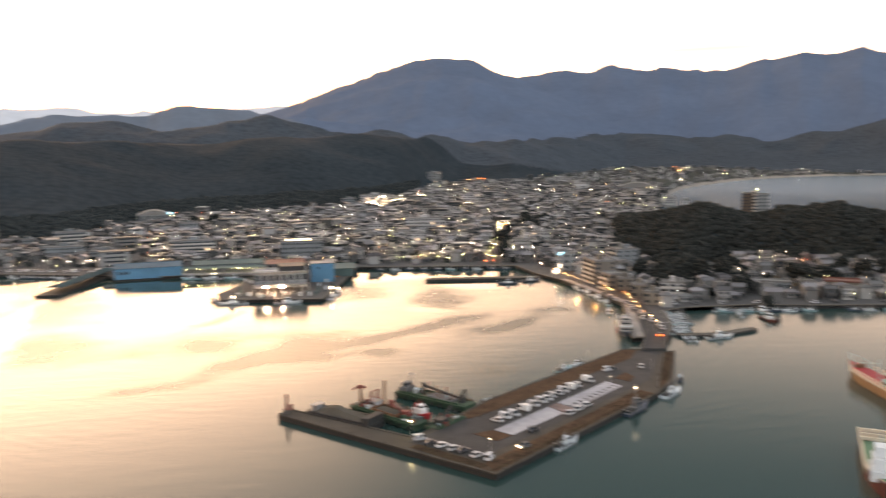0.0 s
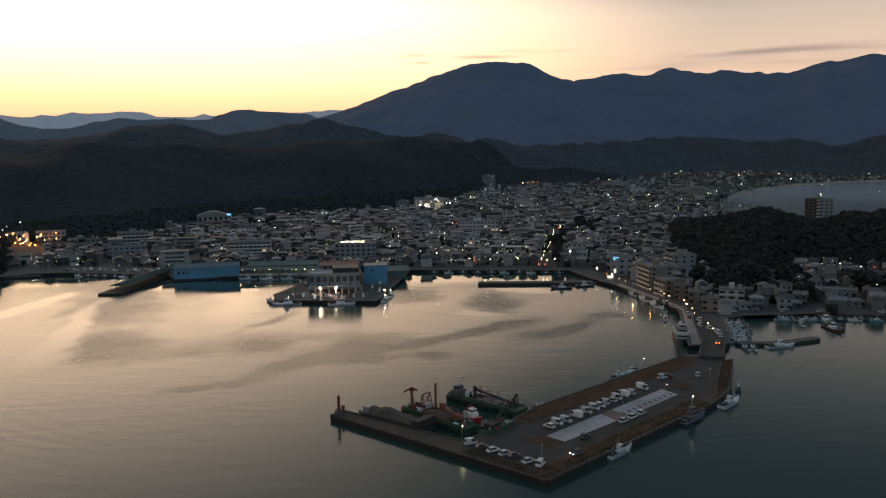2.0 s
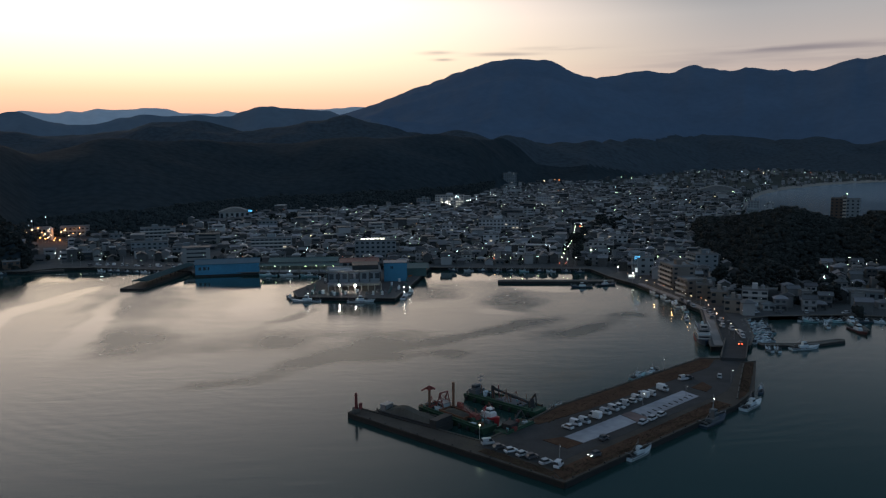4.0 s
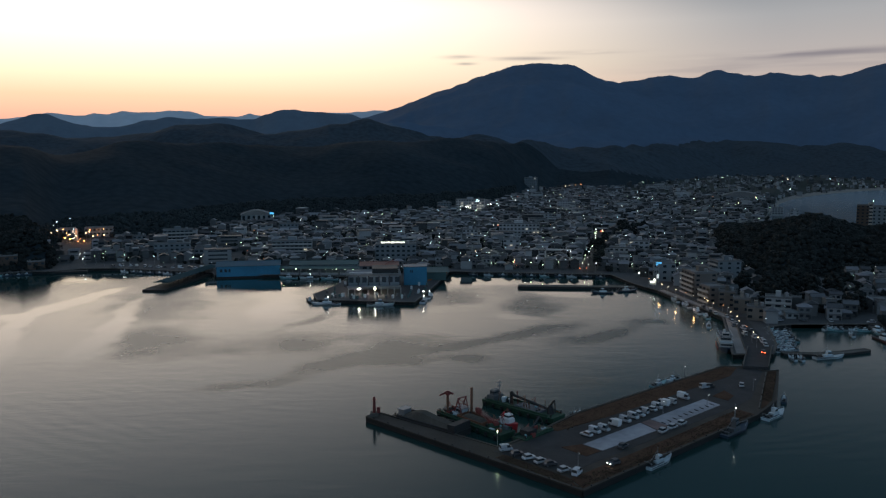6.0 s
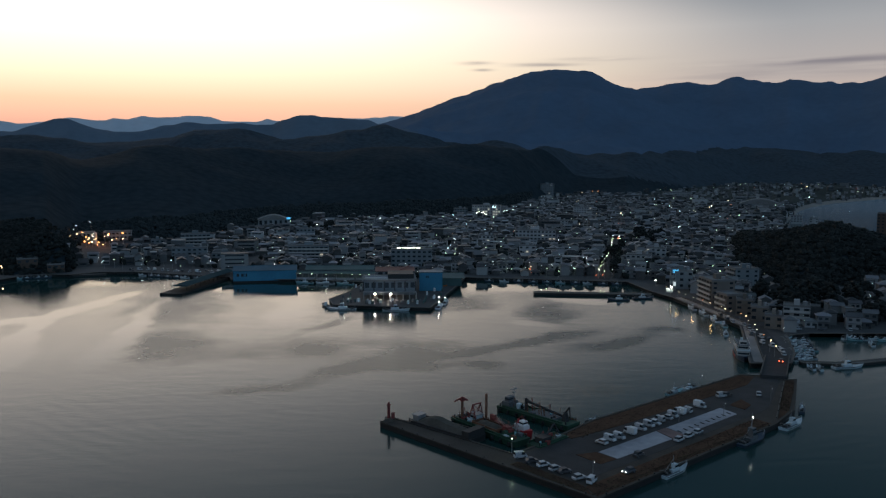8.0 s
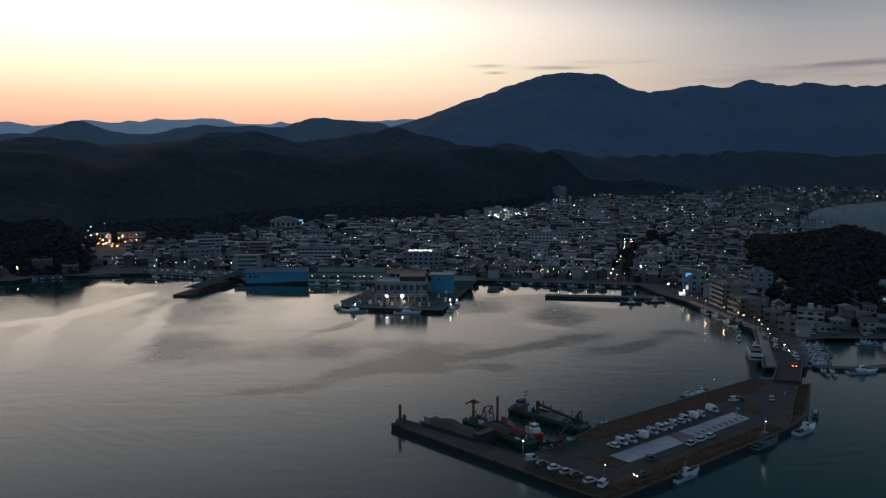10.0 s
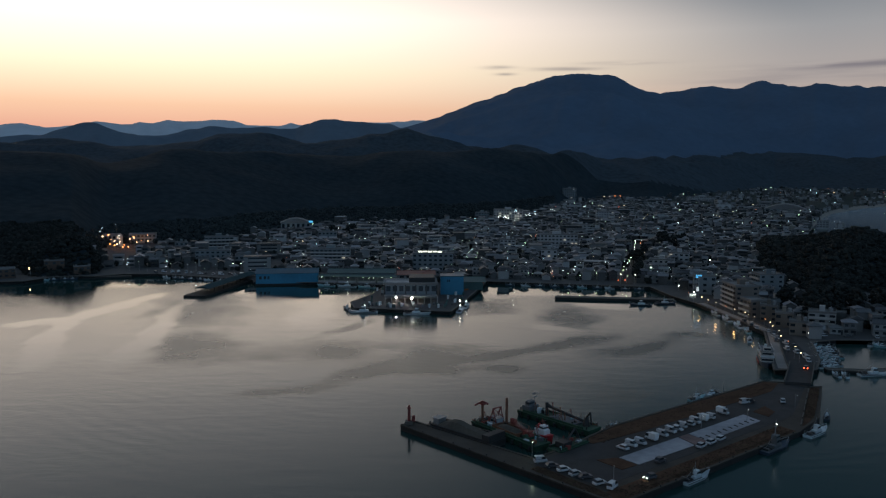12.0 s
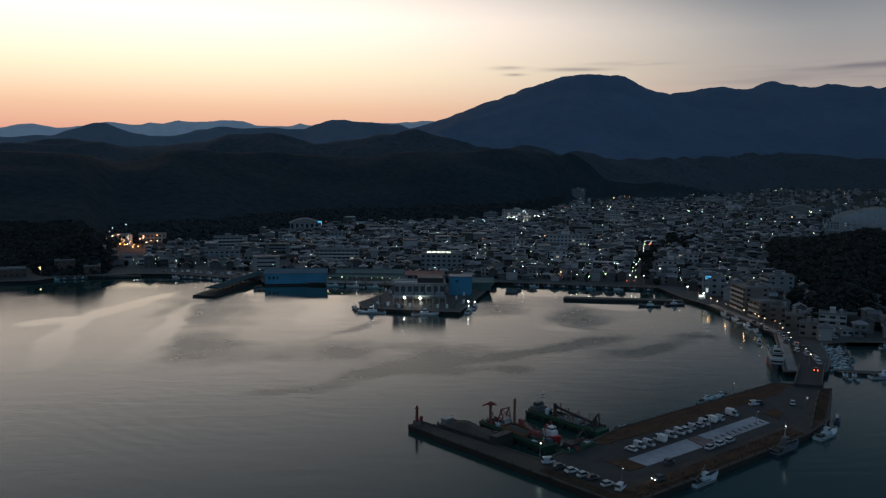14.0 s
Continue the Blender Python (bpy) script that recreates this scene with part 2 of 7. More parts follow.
SLICKS = [(-286, 505, 30, 45, 29), (-101, 487, 18, 45, 4), (-85, 412, 13, 33, 4), (-141, 495, 24, 20, 4), (-237, 529, 27, 32, 11), (-194, 465, 31, 7, 82), (-203, 420, 23, 10, 74), (-198, 369, 40, 8, 106), (-161, 407, 52, 7, 100), (-147, 338, 40, 9, 103), (-221, 385, 15, 9, 49), (-182, 321, 34, 8, 110), (60, 505, 62, 30, -8), (-85, 518, 45, 12, -2), (-205, 540, 50, 18, 14), (25, 517, 24, 17, -3), (73, 457, 23, 11, -25), (38, 389, 14, 8, -31)]

M = {}
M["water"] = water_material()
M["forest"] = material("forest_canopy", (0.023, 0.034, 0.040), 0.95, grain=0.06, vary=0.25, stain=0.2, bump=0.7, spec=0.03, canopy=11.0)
# distance haze is painted into these wood colours, paler and bluer by layer
M["upland"] = material("hazy_upland_woods", (0.084, 0.126, 0.182), 0.95, grain=0.03, vary=0.14, stain=0.12, bump=2.0, spec=0.03)
M["midwood"] = material("hazy_hill_woods", (0.044, 0.058, 0.069), 0.95, grain=0.05, vary=0.2, stain=0.15, bump=0.7, spec=0.03, canopy=14.0)
M["highwood"] = material("hazy_ridge_woods", (0.118, 0.152, 0.188), 0.95, grain=0.04, vary=0.15, stain=0.12, bump=1.0, spec=0.03)
M["red_paving"] = material("red_paving", (0.20, 0.13, 0.12), 0.85, grain=0.9, vary=0.2, stain=0.35)
# pale blue-grey albedo stands in for haze over the farthest range
M["far_range"] = material("hazy_far_range", (0.53, 0.56, 0.60), 0.95, grain=0.02, vary=0.12, stain=0.12, bump=2.0, spec=0.05)
M["leaf"] = material("dark_foliage", (0.021, 0.024, 0.022), 0.9, grain=0.5, vary=0.4, stain=0.2, random_value=0.35, island=True, spec=0.15)
M["slope_leaf"] = material("slope_foliage", (0.034, 0.042, 0.043), 0.95, grain=0.3, vary=0.3, stain=0.2, random_value=0.15, island=True, spec=0.1)
M["grey_paint"] = material("grey_paint", (0.10, 0.11, 0.115), 0.5, grain=1.0, vary=0.2, stain=0.2)
M["brown_wall"] = material("brown_tile_wall", (0.085, 0.055, 0.04), 0.8, grain=0.6, vary=0.12, stain=0.2)
M["dark_roof"] = material("dark_teal_roof", (0.022, 0.058, 0.066), 0.95, grain=0.8, vary=0.2, stain=0.2, spec=0.1)
M["hotel_wall"] = material("hotel_wall", (0.155, 0.130, 0.112), 0.8, grain=0.6, vary=0.12, stain=0.3)
M["shop_wall"] = material("shop_wall", (0.17, 0.145, 0.12), 0.8, grain=0.6, vary=0.15, stain=0.3, random_value=0.3)
M["balcony_white"] = material("balcony_white", (0.42, 0.40, 0.37), 0.7, grain=0.8, vary=0.1, stain=0.2)
M["sodium"] = glowing("sodium_flare", (1.0, 0.36, 0.09), 10)
M["mast_glow"] = glowing("lit_mast_strip", (0.80, 0.95, 1.0), 0.5)
M["ship_cream"] = material("ship_cream", (0.58, 0.50, 0.40), 0.5, grain=0.8, vary=0.15, stain=0.25)
M["ship_brown"] = material("ship_brown", (0.22, 0.13, 0.075), 0.6, grain=0.8, vary=0.25, stain=0.3)
M["deck_green"] = material("deck_green", (0.06, 0.17, 0.10), 0.7, grain=0.8, vary=0.2, stain=0.3)
M["town_ground"] = material("town_ground", (0.062, 0.061, 0.061), 0.9, grain=0.2, vary=0.3, stain=0.25)
M["fields"] = material("fields_and_gardens", (0.040, 0.046, 0.040), 0.95, grain=0.05, vary=0.35, stain=0.4, spec=0.1)
M["bay_paving"] = material("stained_bay_paving", (0.27, 0.27, 0.29), 0.8, grain=0.5, vary=0.35, stain=0.5)
M["concrete"] = material("quay_concrete", (0.115, 0.10, 0.085), 0.85, grain=1.2, vary=0.3, stain=0.3, bump=0.02)
M["quay_wall"] = material("wet_quay_wall", (0.016, 0.014, 0.013), 0.7, grain=1.0, vary=0.4, stain=0.4, bump=0.03)
M["asphalt"] = material("asphalt", (0.038, 0.037, 0.037), 0.9, grain=1.6, vary=0.3, stain=0.35)
M["pale_paving"] = material("pale_paving", (0.36, 0.355, 0.36), 0.85, grain=0.9, vary=0.2, stain=0.35)
M["dry_grass"] = material("dry_grass", (0.086, 0.047, 0.030), 0.95, grain=1.6, vary=0.5, stain=0.35, bump=0.05, spec=0.1)
M["tuft"] = material("dry_tufts", (0.072, 0.048, 0.033), 0.95, grain=1.6, vary=0.4, stain=0.4, random_value=0.25, random_hue=0.06, island=True, spec=0.05)
M["pier_deck"] = material("pier_deck", (0.050, 0.042, 0.034), 0.9, grain=1.2, vary=0.35, stain=0.35, bump=0.02)
M["earth"] = material("bare_earth", (0.16, 0.10, 0.055), 0.95, grain=0.5, vary=0.35, stain=0.3)
M["net"] = material("orange_net", (0.34, 0.11, 0.035), 0.95, grain=3.0, vary=0.5, stain=0.3, bump=0.05, spec=0.1)
M["bark"] = material("bark", (0.06, 0.045, 0.035), 0.95, grain=3.0, vary=0.4)
M["boat_deck"] = material("boat_deck_grey", (0.10, 0.11, 0.12), 0.7, grain=2.0, vary=0.2)
M["prom_paving"] = material("promenade_paving", (0.27, 0.245, 0.23), 0.85, grain=0.8, vary=0.2, stain=0.25)
M["sand"] = material("beach_sand", (0.21, 0.185, 0.16), 0.95, grain=0.05, vary=0.2, stain=0.2)
M["wall"] = material("house_wall", (0.155, 0.155, 0.152), 0.85, grain=0.7, vary=0.15, stain=0.2, random_value=0.75, random_hue=0.10)
M["roof"] = material("house_roof", (0.098, 0.099, 0.105), 0.6, grain=1.2, vary=0.25, stain=0.2, random_value=0.8, random_hue=0.30)
M["far_wall"] = material("far_house_wall", (0.15, 0.152, 0.15), 0.85, grain=0.4, vary=0.15, stain=0.15, random_value=0.9, random_hue=0.10, island=True)
M["far_roof"] = material("far_house_roof", (0.105, 0.105, 0.108), 0.6, grain=0.4, vary=0.2, stain=0.15, random_value=0.9, random_hue=0.35, island=True)
M["white_wall"] = material("white_wall", (0.33, 0.328, 0.325), 0.8, grain=0.6, vary=0.1, stain=0.2, random_value=0.1)
M["grey_wall"] = material("grey_wall", (0.165, 0.188, 0.198), 0.8, grain=0.6, vary=0.12, stain=0.2, random_value=0.15)
M["tan_wall"] = material("tan_wall", (0.36, 0.31, 0.26), 0.8, grain=0.6, vary=0.12, stain=0.2)
M["flat_roof"] = material("flat_roof", (0.17, 0.165, 0.16), 0.9, grain=0.5, vary=0.25, stain=0.3)
M["blue_steel"] = material("blue_steel", (0.028, 0.20, 0.31), 0.55, grain=0.6, vary=0.12, stain=0.2)
M["blue_roof"] = material("blue_roof", (0.022, 0.09, 0.125), 0.5, grain=0.6, vary=0.15, stain=0.2)
M["red_roof"] = material("red_roof", (0.17, 0.06, 0.045), 0.6, grain=0.6, vary=0.2, stain=0.25)
M["green_roof"] = material("green_roof", (0.05, 0.10, 0.095), 0.6, grain=0.6, vary=0.2, stain=0.25)
M["glass"] = material("dark_window", (0.025, 0.03, 0.035), 0.12, grain=0.5, vary=0.2, spec=0.6)
M["white_paint"] = material("white_paint", (0.62, 0.62, 0.61), 0.4, grain=2.0, vary=0.06, stain=0.1, random_value=0.08)
M["hull_white"] = material("boat_white", (0.46, 0.52, 0.54), 0.4, grain=1.2, vary=0.1, stain=0.2, random_value=0.15)
M["hull_dark"] = material("boat_dark_blue", (0.03, 0.05, 0.075), 0.45, grain=1.2, vary=0.2, stain=0.2)
M["hull_teal"] = material("boat_teal", (0.20, 0.38, 0.41), 0.45, grain=1.2, vary=0.15, stain=0.2)
M["hull_green"] = material("barge_green", (0.022, 0.066, 0.040), 0.6, grain=1.0, vary=0.3, stain=0.4)
M["hull_red"] = material("tug_red", (0.42, 0.025, 0.03), 0.5, grain=1.0, vary=0.2, stain=0.2)
M["hull_maroon"] = material("boat_maroon", (0.085, 0.024, 0.022), 0.5, grain=1.0, vary=0.25, stain=0.3)
M["rust"] = material("rusty_steel", (0.19, 0.085, 0.05), 0.8, 0.2, grain=1.5, vary=0.4, stain=0.3)
M["crane_red"] = material("crane_red", (0.20, 0.040, 0.034), 0.6, grain=1.0, vary=0.25, stain=0.2)
M["dark_steel"] = material("dark_steel", (0.035, 0.035, 0.035), 0.6, 0.3, grain=1.5, vary=0.3)
M["steel"] = material("grey_steel", (0.28, 0.28, 0.28), 0.5, 0.5, grain=1.5, vary=0.2)
M["gravel"] = material("dredged_gravel", (0.075, 0.065, 0.052), 0.95, grain=1.0, vary=0.4, stain=0.3, bump=0.1)
M["tyre"] = material("rubber", (0.02, 0.02, 0.02), 0.9, grain=4.0)
M["car_paint"] = material("car_paint", (0.46, 0.47, 0.48), 0.3, grain=2.0, vary=0.03, stain=0.05, random_value=0.2)
M["car_dark"] = material("dark_car_paint", (0.05, 0.05, 0.055), 0.3, grain=2.0, vary=0.05, stain=0.05, random_value=0.5)
M["lamp_white"] = glowing("white_lamp", (0.92, 1.0, 0.90), 15)
M["lamp_cool"] = glowing("cool_lamp", (0.62, 0.92, 1.0), 9)
M["lamp_green"] = glowing("greenish_lamp", (0.72, 1.0, 0.58), 9)
M["beam_green"] = glowing("bright_greenish_lamp", (0.70, 1.0, 0.66), 220)
M["lamp_warm"] = glowing("warm_lamp", (1.0, 0.70, 0.38), 10)
M["lamp_orange"] = glowing("sodium_lamp", (1.0, 0.26, 0.05), 3.6)
M["lamp_red"] = glowing("red_lamp", (1.0, 0.11, 0.03), 6)
M["lamp_blue"] = glowing("blue_lamp", (0.03, 0.45, 0.95), 1.0)
M["lit_window"] = glowing("lit_window", (1.0, 0.84, 0.58), 0.4)
M["sign_white"] = glowing("lit_sign", (0.95, 1.0, 0.85), 1.5)
M["flood"] = glowing("floodlight", (1.0, 0.98, 0.92), 200)


# ---- shapes ----
class Shape:
    """Points and faces of one mesh, gathered from simple solids."""

    def __init__(self):
        self.v, self.f, self.m = [], [], []

    def add(self, verts, faces, slot=0):
        n = len(self.v)
        self.v += [tuple(p) for p in verts]
        self.f += [tuple(n + i for i in f) for f in faces]
        self.m += [slot] * len(faces)
        return self

    def box(self, x0, x1, y0, y1, z0, z1, slot=0):
        return self.add([(x0, y0, z0), (x1, y0, z0), (x1, y1, z0), (x0, y1, z0), (x0, y0, z1), (x1, y0, z1), (x1, y1, z1), (x0, y1, z1)],
                        [(0, 3, 2, 1), (4, 5, 6, 7), (0, 1, 5, 4), (1, 2, 6, 5), (2, 3, 7, 6), (3, 0, 4, 7)], slot)

    def prism(self, poly, z0, z1, slot=0):
        n = len(poly)
        area = sum(poly[i][0] * poly[(i + 1) % n][1] - poly[(i + 1) % n][0] * poly[i][1] for i in range(n))
        if area < 0:
            poly = poly[::-1]
        return self.add([(x, y, z0) for x, y in poly] + [(x, y, z1) for x, y in poly],
                        [tuple(range(n - 1, -1, -1)), tuple(range(n, 2 * n))] + [(i, (i + 1) % n, n + (i + 1) % n, n + i) for i in range(n)], slot)

    def cyl(self, x, y, z0, z1, r0, r1=None, n=8, slot=0):
        r1 = r0 if r1 is None else r1
        ring = [(math.cos(2 * math.pi * i / n), math.sin(2 * math.pi * i / n)) for i in range(n)]
        return self.add([(x + r0 * c, y + r0 * s, z0) for c, s in ring] + [(x + r1 * c, y + r1 * s, z1) for c, s in ring],
                        [tuple(range(n - 1, -1, -1)), tuple(range(n, 2 * n))] + [(i, (i + 1) % n, n + (i + 1) % n, n + i) for i in range(n)], slot)

    def tube(self, a, b, r, n=6, slot=0):
        a, b = Vector(a), Vector(b)
        q = (b - a).to_track_quat("Z", "Y")
        pts = []
        for end in (a, b):
            pts += [end + q @ Vector((r * math.cos(2 * math.pi * i / n), r * math.sin(2 * math.pi * i / n), 0)) for i in range(n)]
        return self.add(pts, [tuple(range(n - 1, -1, -1)), tuple(range(n, 2 * n))] + [(i, (i + 1) % n, n + (i + 1) % n, n + i) for i in range(n)], slot)

    def ball(self, x, y, z, r, slot=0, squash=1.0, n=8, k=5):
        pts = [(x, y, z - r * squash)]
        for j in range(1, k):
            a = -math.pi / 2 + math.pi * j / k
            pts += [(x + r * math.cos(a) * math.cos(2 * math.pi * i / n), y + r * math.cos(a) * math.sin(2 * math.pi * i / n), z + r * squash * math.sin(a)) for i in range(n)]
        pts.append((x, y, z + r * squash))
        faces = [(0, 1 + (i + 1) % n, 1 + i) for i in range(n)]
        for j in range(k - 2):
            o = 1 + j * n
            faces += [(o + i, o + (i + 1) % n, o + n + (i + 1) % n, o + n + i) for i in range(n)]
        last, o = len(pts) - 1, 1 + (k - 2) * n
        faces += [(o + i, o + (i + 1) % n, last) for i in range(n)]
        return self.add(pts, faces, slot)

    def loft(self, rings, slot=0):
        n = len(rings[0])
        pts = [p for r in rings for p in r]
        faces = [tuple(range(n - 1, -1, -1)), tuple(range((len(rings) - 1) * n, len(rings) * n))]
        for j in range(len(rings) - 1):
            faces += [(j * n + i, j * n + (i + 1) % n, (j + 1) * n + (i + 1) % n, (j + 1) * n + i) for i in range(n)]
        return self.add(pts, faces, slot)

    def mesh(self, name, *materials, smooth=False):
        me = bpy.data.meshes.new(name)
        me.from_pydata(self.v, [], self.f)
        for m in materials:
            me.materials.append(m)
        if len(materials) > 1:
            me.polygons.foreach_set("material_index", self.m)
        if smooth:
            me.polygons.foreach_set("use_smooth", [True] * len(me.polygons))
        me.update()
        return me


def thing(name, m, label, category, group=""):
    ob = new(name)
    ob.empty_display_size = 0.5
    ob.matrix_basis = m
    return tagged(ob, label, category, group)


def part(name, shape, mat, parent, label="", smooth=False):
    mats = mat if isinstance(mat, (list, tuple)) else [mat]
    ob = new(name, shape.mesh(name, *mats, smooth=smooth) if isinstance(shape, Shape) else shape)
    ob.parent = parent
    if label:
        ob["label"] = label
    return ob


def structure(name, shape, mat, label, smooth=False, kind="structure"):
    mats = mat if isinstance(mat, (list, tuple)) else [mat]
    return tagged(new(name, shape.mesh(name, *mats, smooth=smooth)), label, name.replace("_", " "), kind=kind)


rng = random.Random(7)


# ---- land, sea and hills ----
def softened(pairs):
    """A smooth run through a handful of bearings and values."""
    a = np.array(pairs, float)
    fine = np.arange(a[0, 0] - 2, a[-1, 0] + 2, 0.05)
    y = np.interp(fine, a[:, 0], a[:, 1])
    k = np.hanning(9)
    y = np.convolve(np.pad(y, 4, mode="edge"), k / k.sum(), mode="valid")
    return lambda x: np.interp(x, fine, y)


def lattice(x, y, seed):
    """Smooth value noise, 0 to 1."""
    xi, yi = np.floor(x).astype(np.int64), np.floor(y).astype(np.int64)
    fx, fy = x - xi, y - yi
    fx, fy = fx * fx * (3 - 2 * fx), fy * fy * (3 - 2 * fy)

    def h(a, b):
        n = (a * 374761393 + b * 668265263 + seed * 974711) & 0x7FFFFFFF
        n = ((n ^ (n >> 13)) * 1274126177) & 0x7FFFFFFF
        return ((n ^ (n >> 16)) & 0xFFFF) / 65535.0

    top = h(xi, yi) * (1 - fx) + h(xi + 1, yi) * fx
    low = h(xi, yi + 1) * (1 - fx) + h(xi + 1, yi + 1) * fx
    return top * (1 - fy) + low * fy


def fractal(x, y, size, octaves, seed, ridged=False):
    total, gain, norm = 0.0, 1.0, 0.0
    for o in range(octaves):
        n = lattice(x / size, y / size, seed + o)
        n = 1 - np.abs(2 * n - 1) if ridged else n
        total, norm = total + gain * n, norm + gain
        gain, size = gain * 0.5, size * 0.5
    return total / norm - 0.5


# distance at which the woods begin behind the town, by bearing in degrees
wood_foot = softened([(-60, 640), (-30, 650), (-27.3, 650), (-25.6, 760), (-25, 790), (-21, 785), (-18.9, 800), (-15.3, 890), (-10.8, 990), (-7, 1010), (-3.8, 1020), (0, 1080), (3.9, 1220), (8, 1640), (10, 1860), (16, 2700), (23, 3300), (46, 3300)])
bay_shore = softened([(21.9, 700), (22.4, 1150), (23.1, 1450), (23.6, 1600), (25.4, 1865), (27.8, 2126), (30.4, 2323), (32.6, 2420), (46, 2900)])
# bearing and height of the skyline in degrees as seen over the harbour
SKY_FAR = softened([(-60, 2.4), (-31.8, 2.43), (-29.9, 2.75), (-28.72, 2.49), (-28.1, 2.5), (-27.15, 2.66), (-26.18, 2.83), (-25.7, 2.93), (-24.55, 2.83), (-23.55, 2.85), (-23.04, 3.06), (-22.19, 2.91), (-21.32, 3.13), (-20.28, 3.02), (-19.21, 3.19), (-18.38, 3.3), (-17.04, 3.25), (-16.13, 2.98), (-15.2, 2.92), (-13.89, 2.9), (-13.13, 3.16), (-12.56, 2.99), (-8.11, 3.22), (-6.14, 3.2), (-5.54, 3.34), (-3.75, 3.4), (0, 3.0), (46, 2.5)])
SKY_MAIN = softened([(-14, 0.5), (-8, 1.9), (-5.35, 2.9), (-4.15, 3.14), (-3.35, 3.41), (-2.76, 3.52), (-2.15, 3.88), (-1.36, 4.23), (-0.16, 4.76), (0.64, 4.9), (1.84, 5.24), (3.03, 5.78), (4.61, 6.33), (5.59, 6.47), (6.18, 6.58), (7.36, 6.6), (8.53, 6.43), (9.5, 6.45), (10.47, 5.88), (11.44, 5.37), (12.4, 5.1), (15, 4.1), (18, 2.9), (22, 1.3), (26, -0.8), (46, -2)])
SKY_RIGHT = softened([(-4, 1.0), (6, 3.6), (10, 4.7), (12.4, 5.2), (14.09, 5.33), (14.83, 5.55), (15.94, 5.55), (16.84, 5.36), (17.77, 5.48), (18.68, 5.8), (19.96, 5.62), (20.69, 5.41), (21.4, 5.38), (22.28, 5.58), (23.51, 5.36), (24.71, 5.3), (25.22, 5.1), (25.89, 5.21), (26.56, 5.18), (27.37, 5.42), (28.17, 5.69), (28.8, 5.81), (29.28, 5.69), (30.06, 5.88), (31.03, 6.11), (32.39, 5.81), (34.6, 6.2), (35.54, 5.8), (38, 5.2), (46, 4.4)])
SKY_MID = softened([(-60, 2.0), (-31.8, 2.15), (-28.74, 2.21), (-27.49, 2.27), (-26.52, 2.5), (-25.71, 2.68), (-24.9, 2.46), (-23.75, 2.27), (-22.22, 2.25), (-20.48, 2.39), (-18.69, 2.53), (-16.88, 2.48), (-15.02, 2.69), (-14.08, 2.74), (-12.76, 2.76), (-12.18, 3.11), (-11.21, 3.3), (-10.64, 3.34), (-10.06, 3.3), (-9.48, 3.13), (-8.3, 3.07), (-7.32, 2.99), (-5.74, 2.96), (-3.6, 2.7), (0, 2.2), (6, 1.5), (14, 0.9), (18, -0.6), (24, -3), (46, -4)])
SKY_LOW = softened([(-60, 1.3), (-28.78, 1.41), (-26.89, 1.47), (-25.27, 1.63), (-22.25, 1.56), (-19.44, 1.77), (-17.98, 2.39), (-16.52, 2.41), (-15.4, 2.57), (-14.29, 2.28), (-13.16, 1.9), (-12.02, 1.76), (-10.47, 2.08), (-8.91, 2.24), (-7.72, 2.56), (-6.54, 2.33), (-4.95, 2.61), (-3.36, 2.1), (-1.76, 1.79), (0.64, 1.5), (4.2, 1.5), (7, 0.95), (10.9, 0.65), (14.8, 0.95), (18.6, 1.2), (24, 1.0), (27.6, 0.65), (31, 0.62), (46, 0.5)])
SKY_WOOD = softened([(-60, 1.0), (-31.8, 0.82), (-28.7, 0.7), (-25.2, 0.4), (-21.8, 0.98), (-18.6, 0.95), (-15.8, 1.07), (-11.4, 0.75), (-2.1, 1.41), (4.3, 1.31), (8.3, 0.84), (12.3, 0.18), (16.2, -0.28), (21.8, -0.6), (30, -0.5), (46, -0.3)])
SKY_CAPE = softened([(20, -2.0), (24, -1.4), (26, -1.0), (28, -0.2), (31, 0.7), (34, 1.4), (38, 1.9), (46, 2.0)])
SKY_GROVE = softened([(17.4, -7.4), (18.4, -6.6), (19.1, -5.6), (19.7, -4.7), (20.8, -4.7), (22.2, -4.5), (24.2, -4.1), (25.2, -3.85), (26.4, -4.15), (28.1, -4.65), (29.4, -4.45), (30.3, -4.05), (31.3, -4.2), (33.5, -3.85), (35.1, -4.3), (38, -4.4), (46, -4.8)])
grove_crest = softened([(15, 800), (18.5, 770), (20, 710), (24, 690), (33, 690), (46, 690)])
SKY_HEAD = softened([(-60, -6.5), (-36, -7.0), (-30.5, -6.0), (-28.9, -4.9), (-27.6, -4.6), (-26.6, -4.9), (-25.9, -6.2), (-25.2, -8.5)])


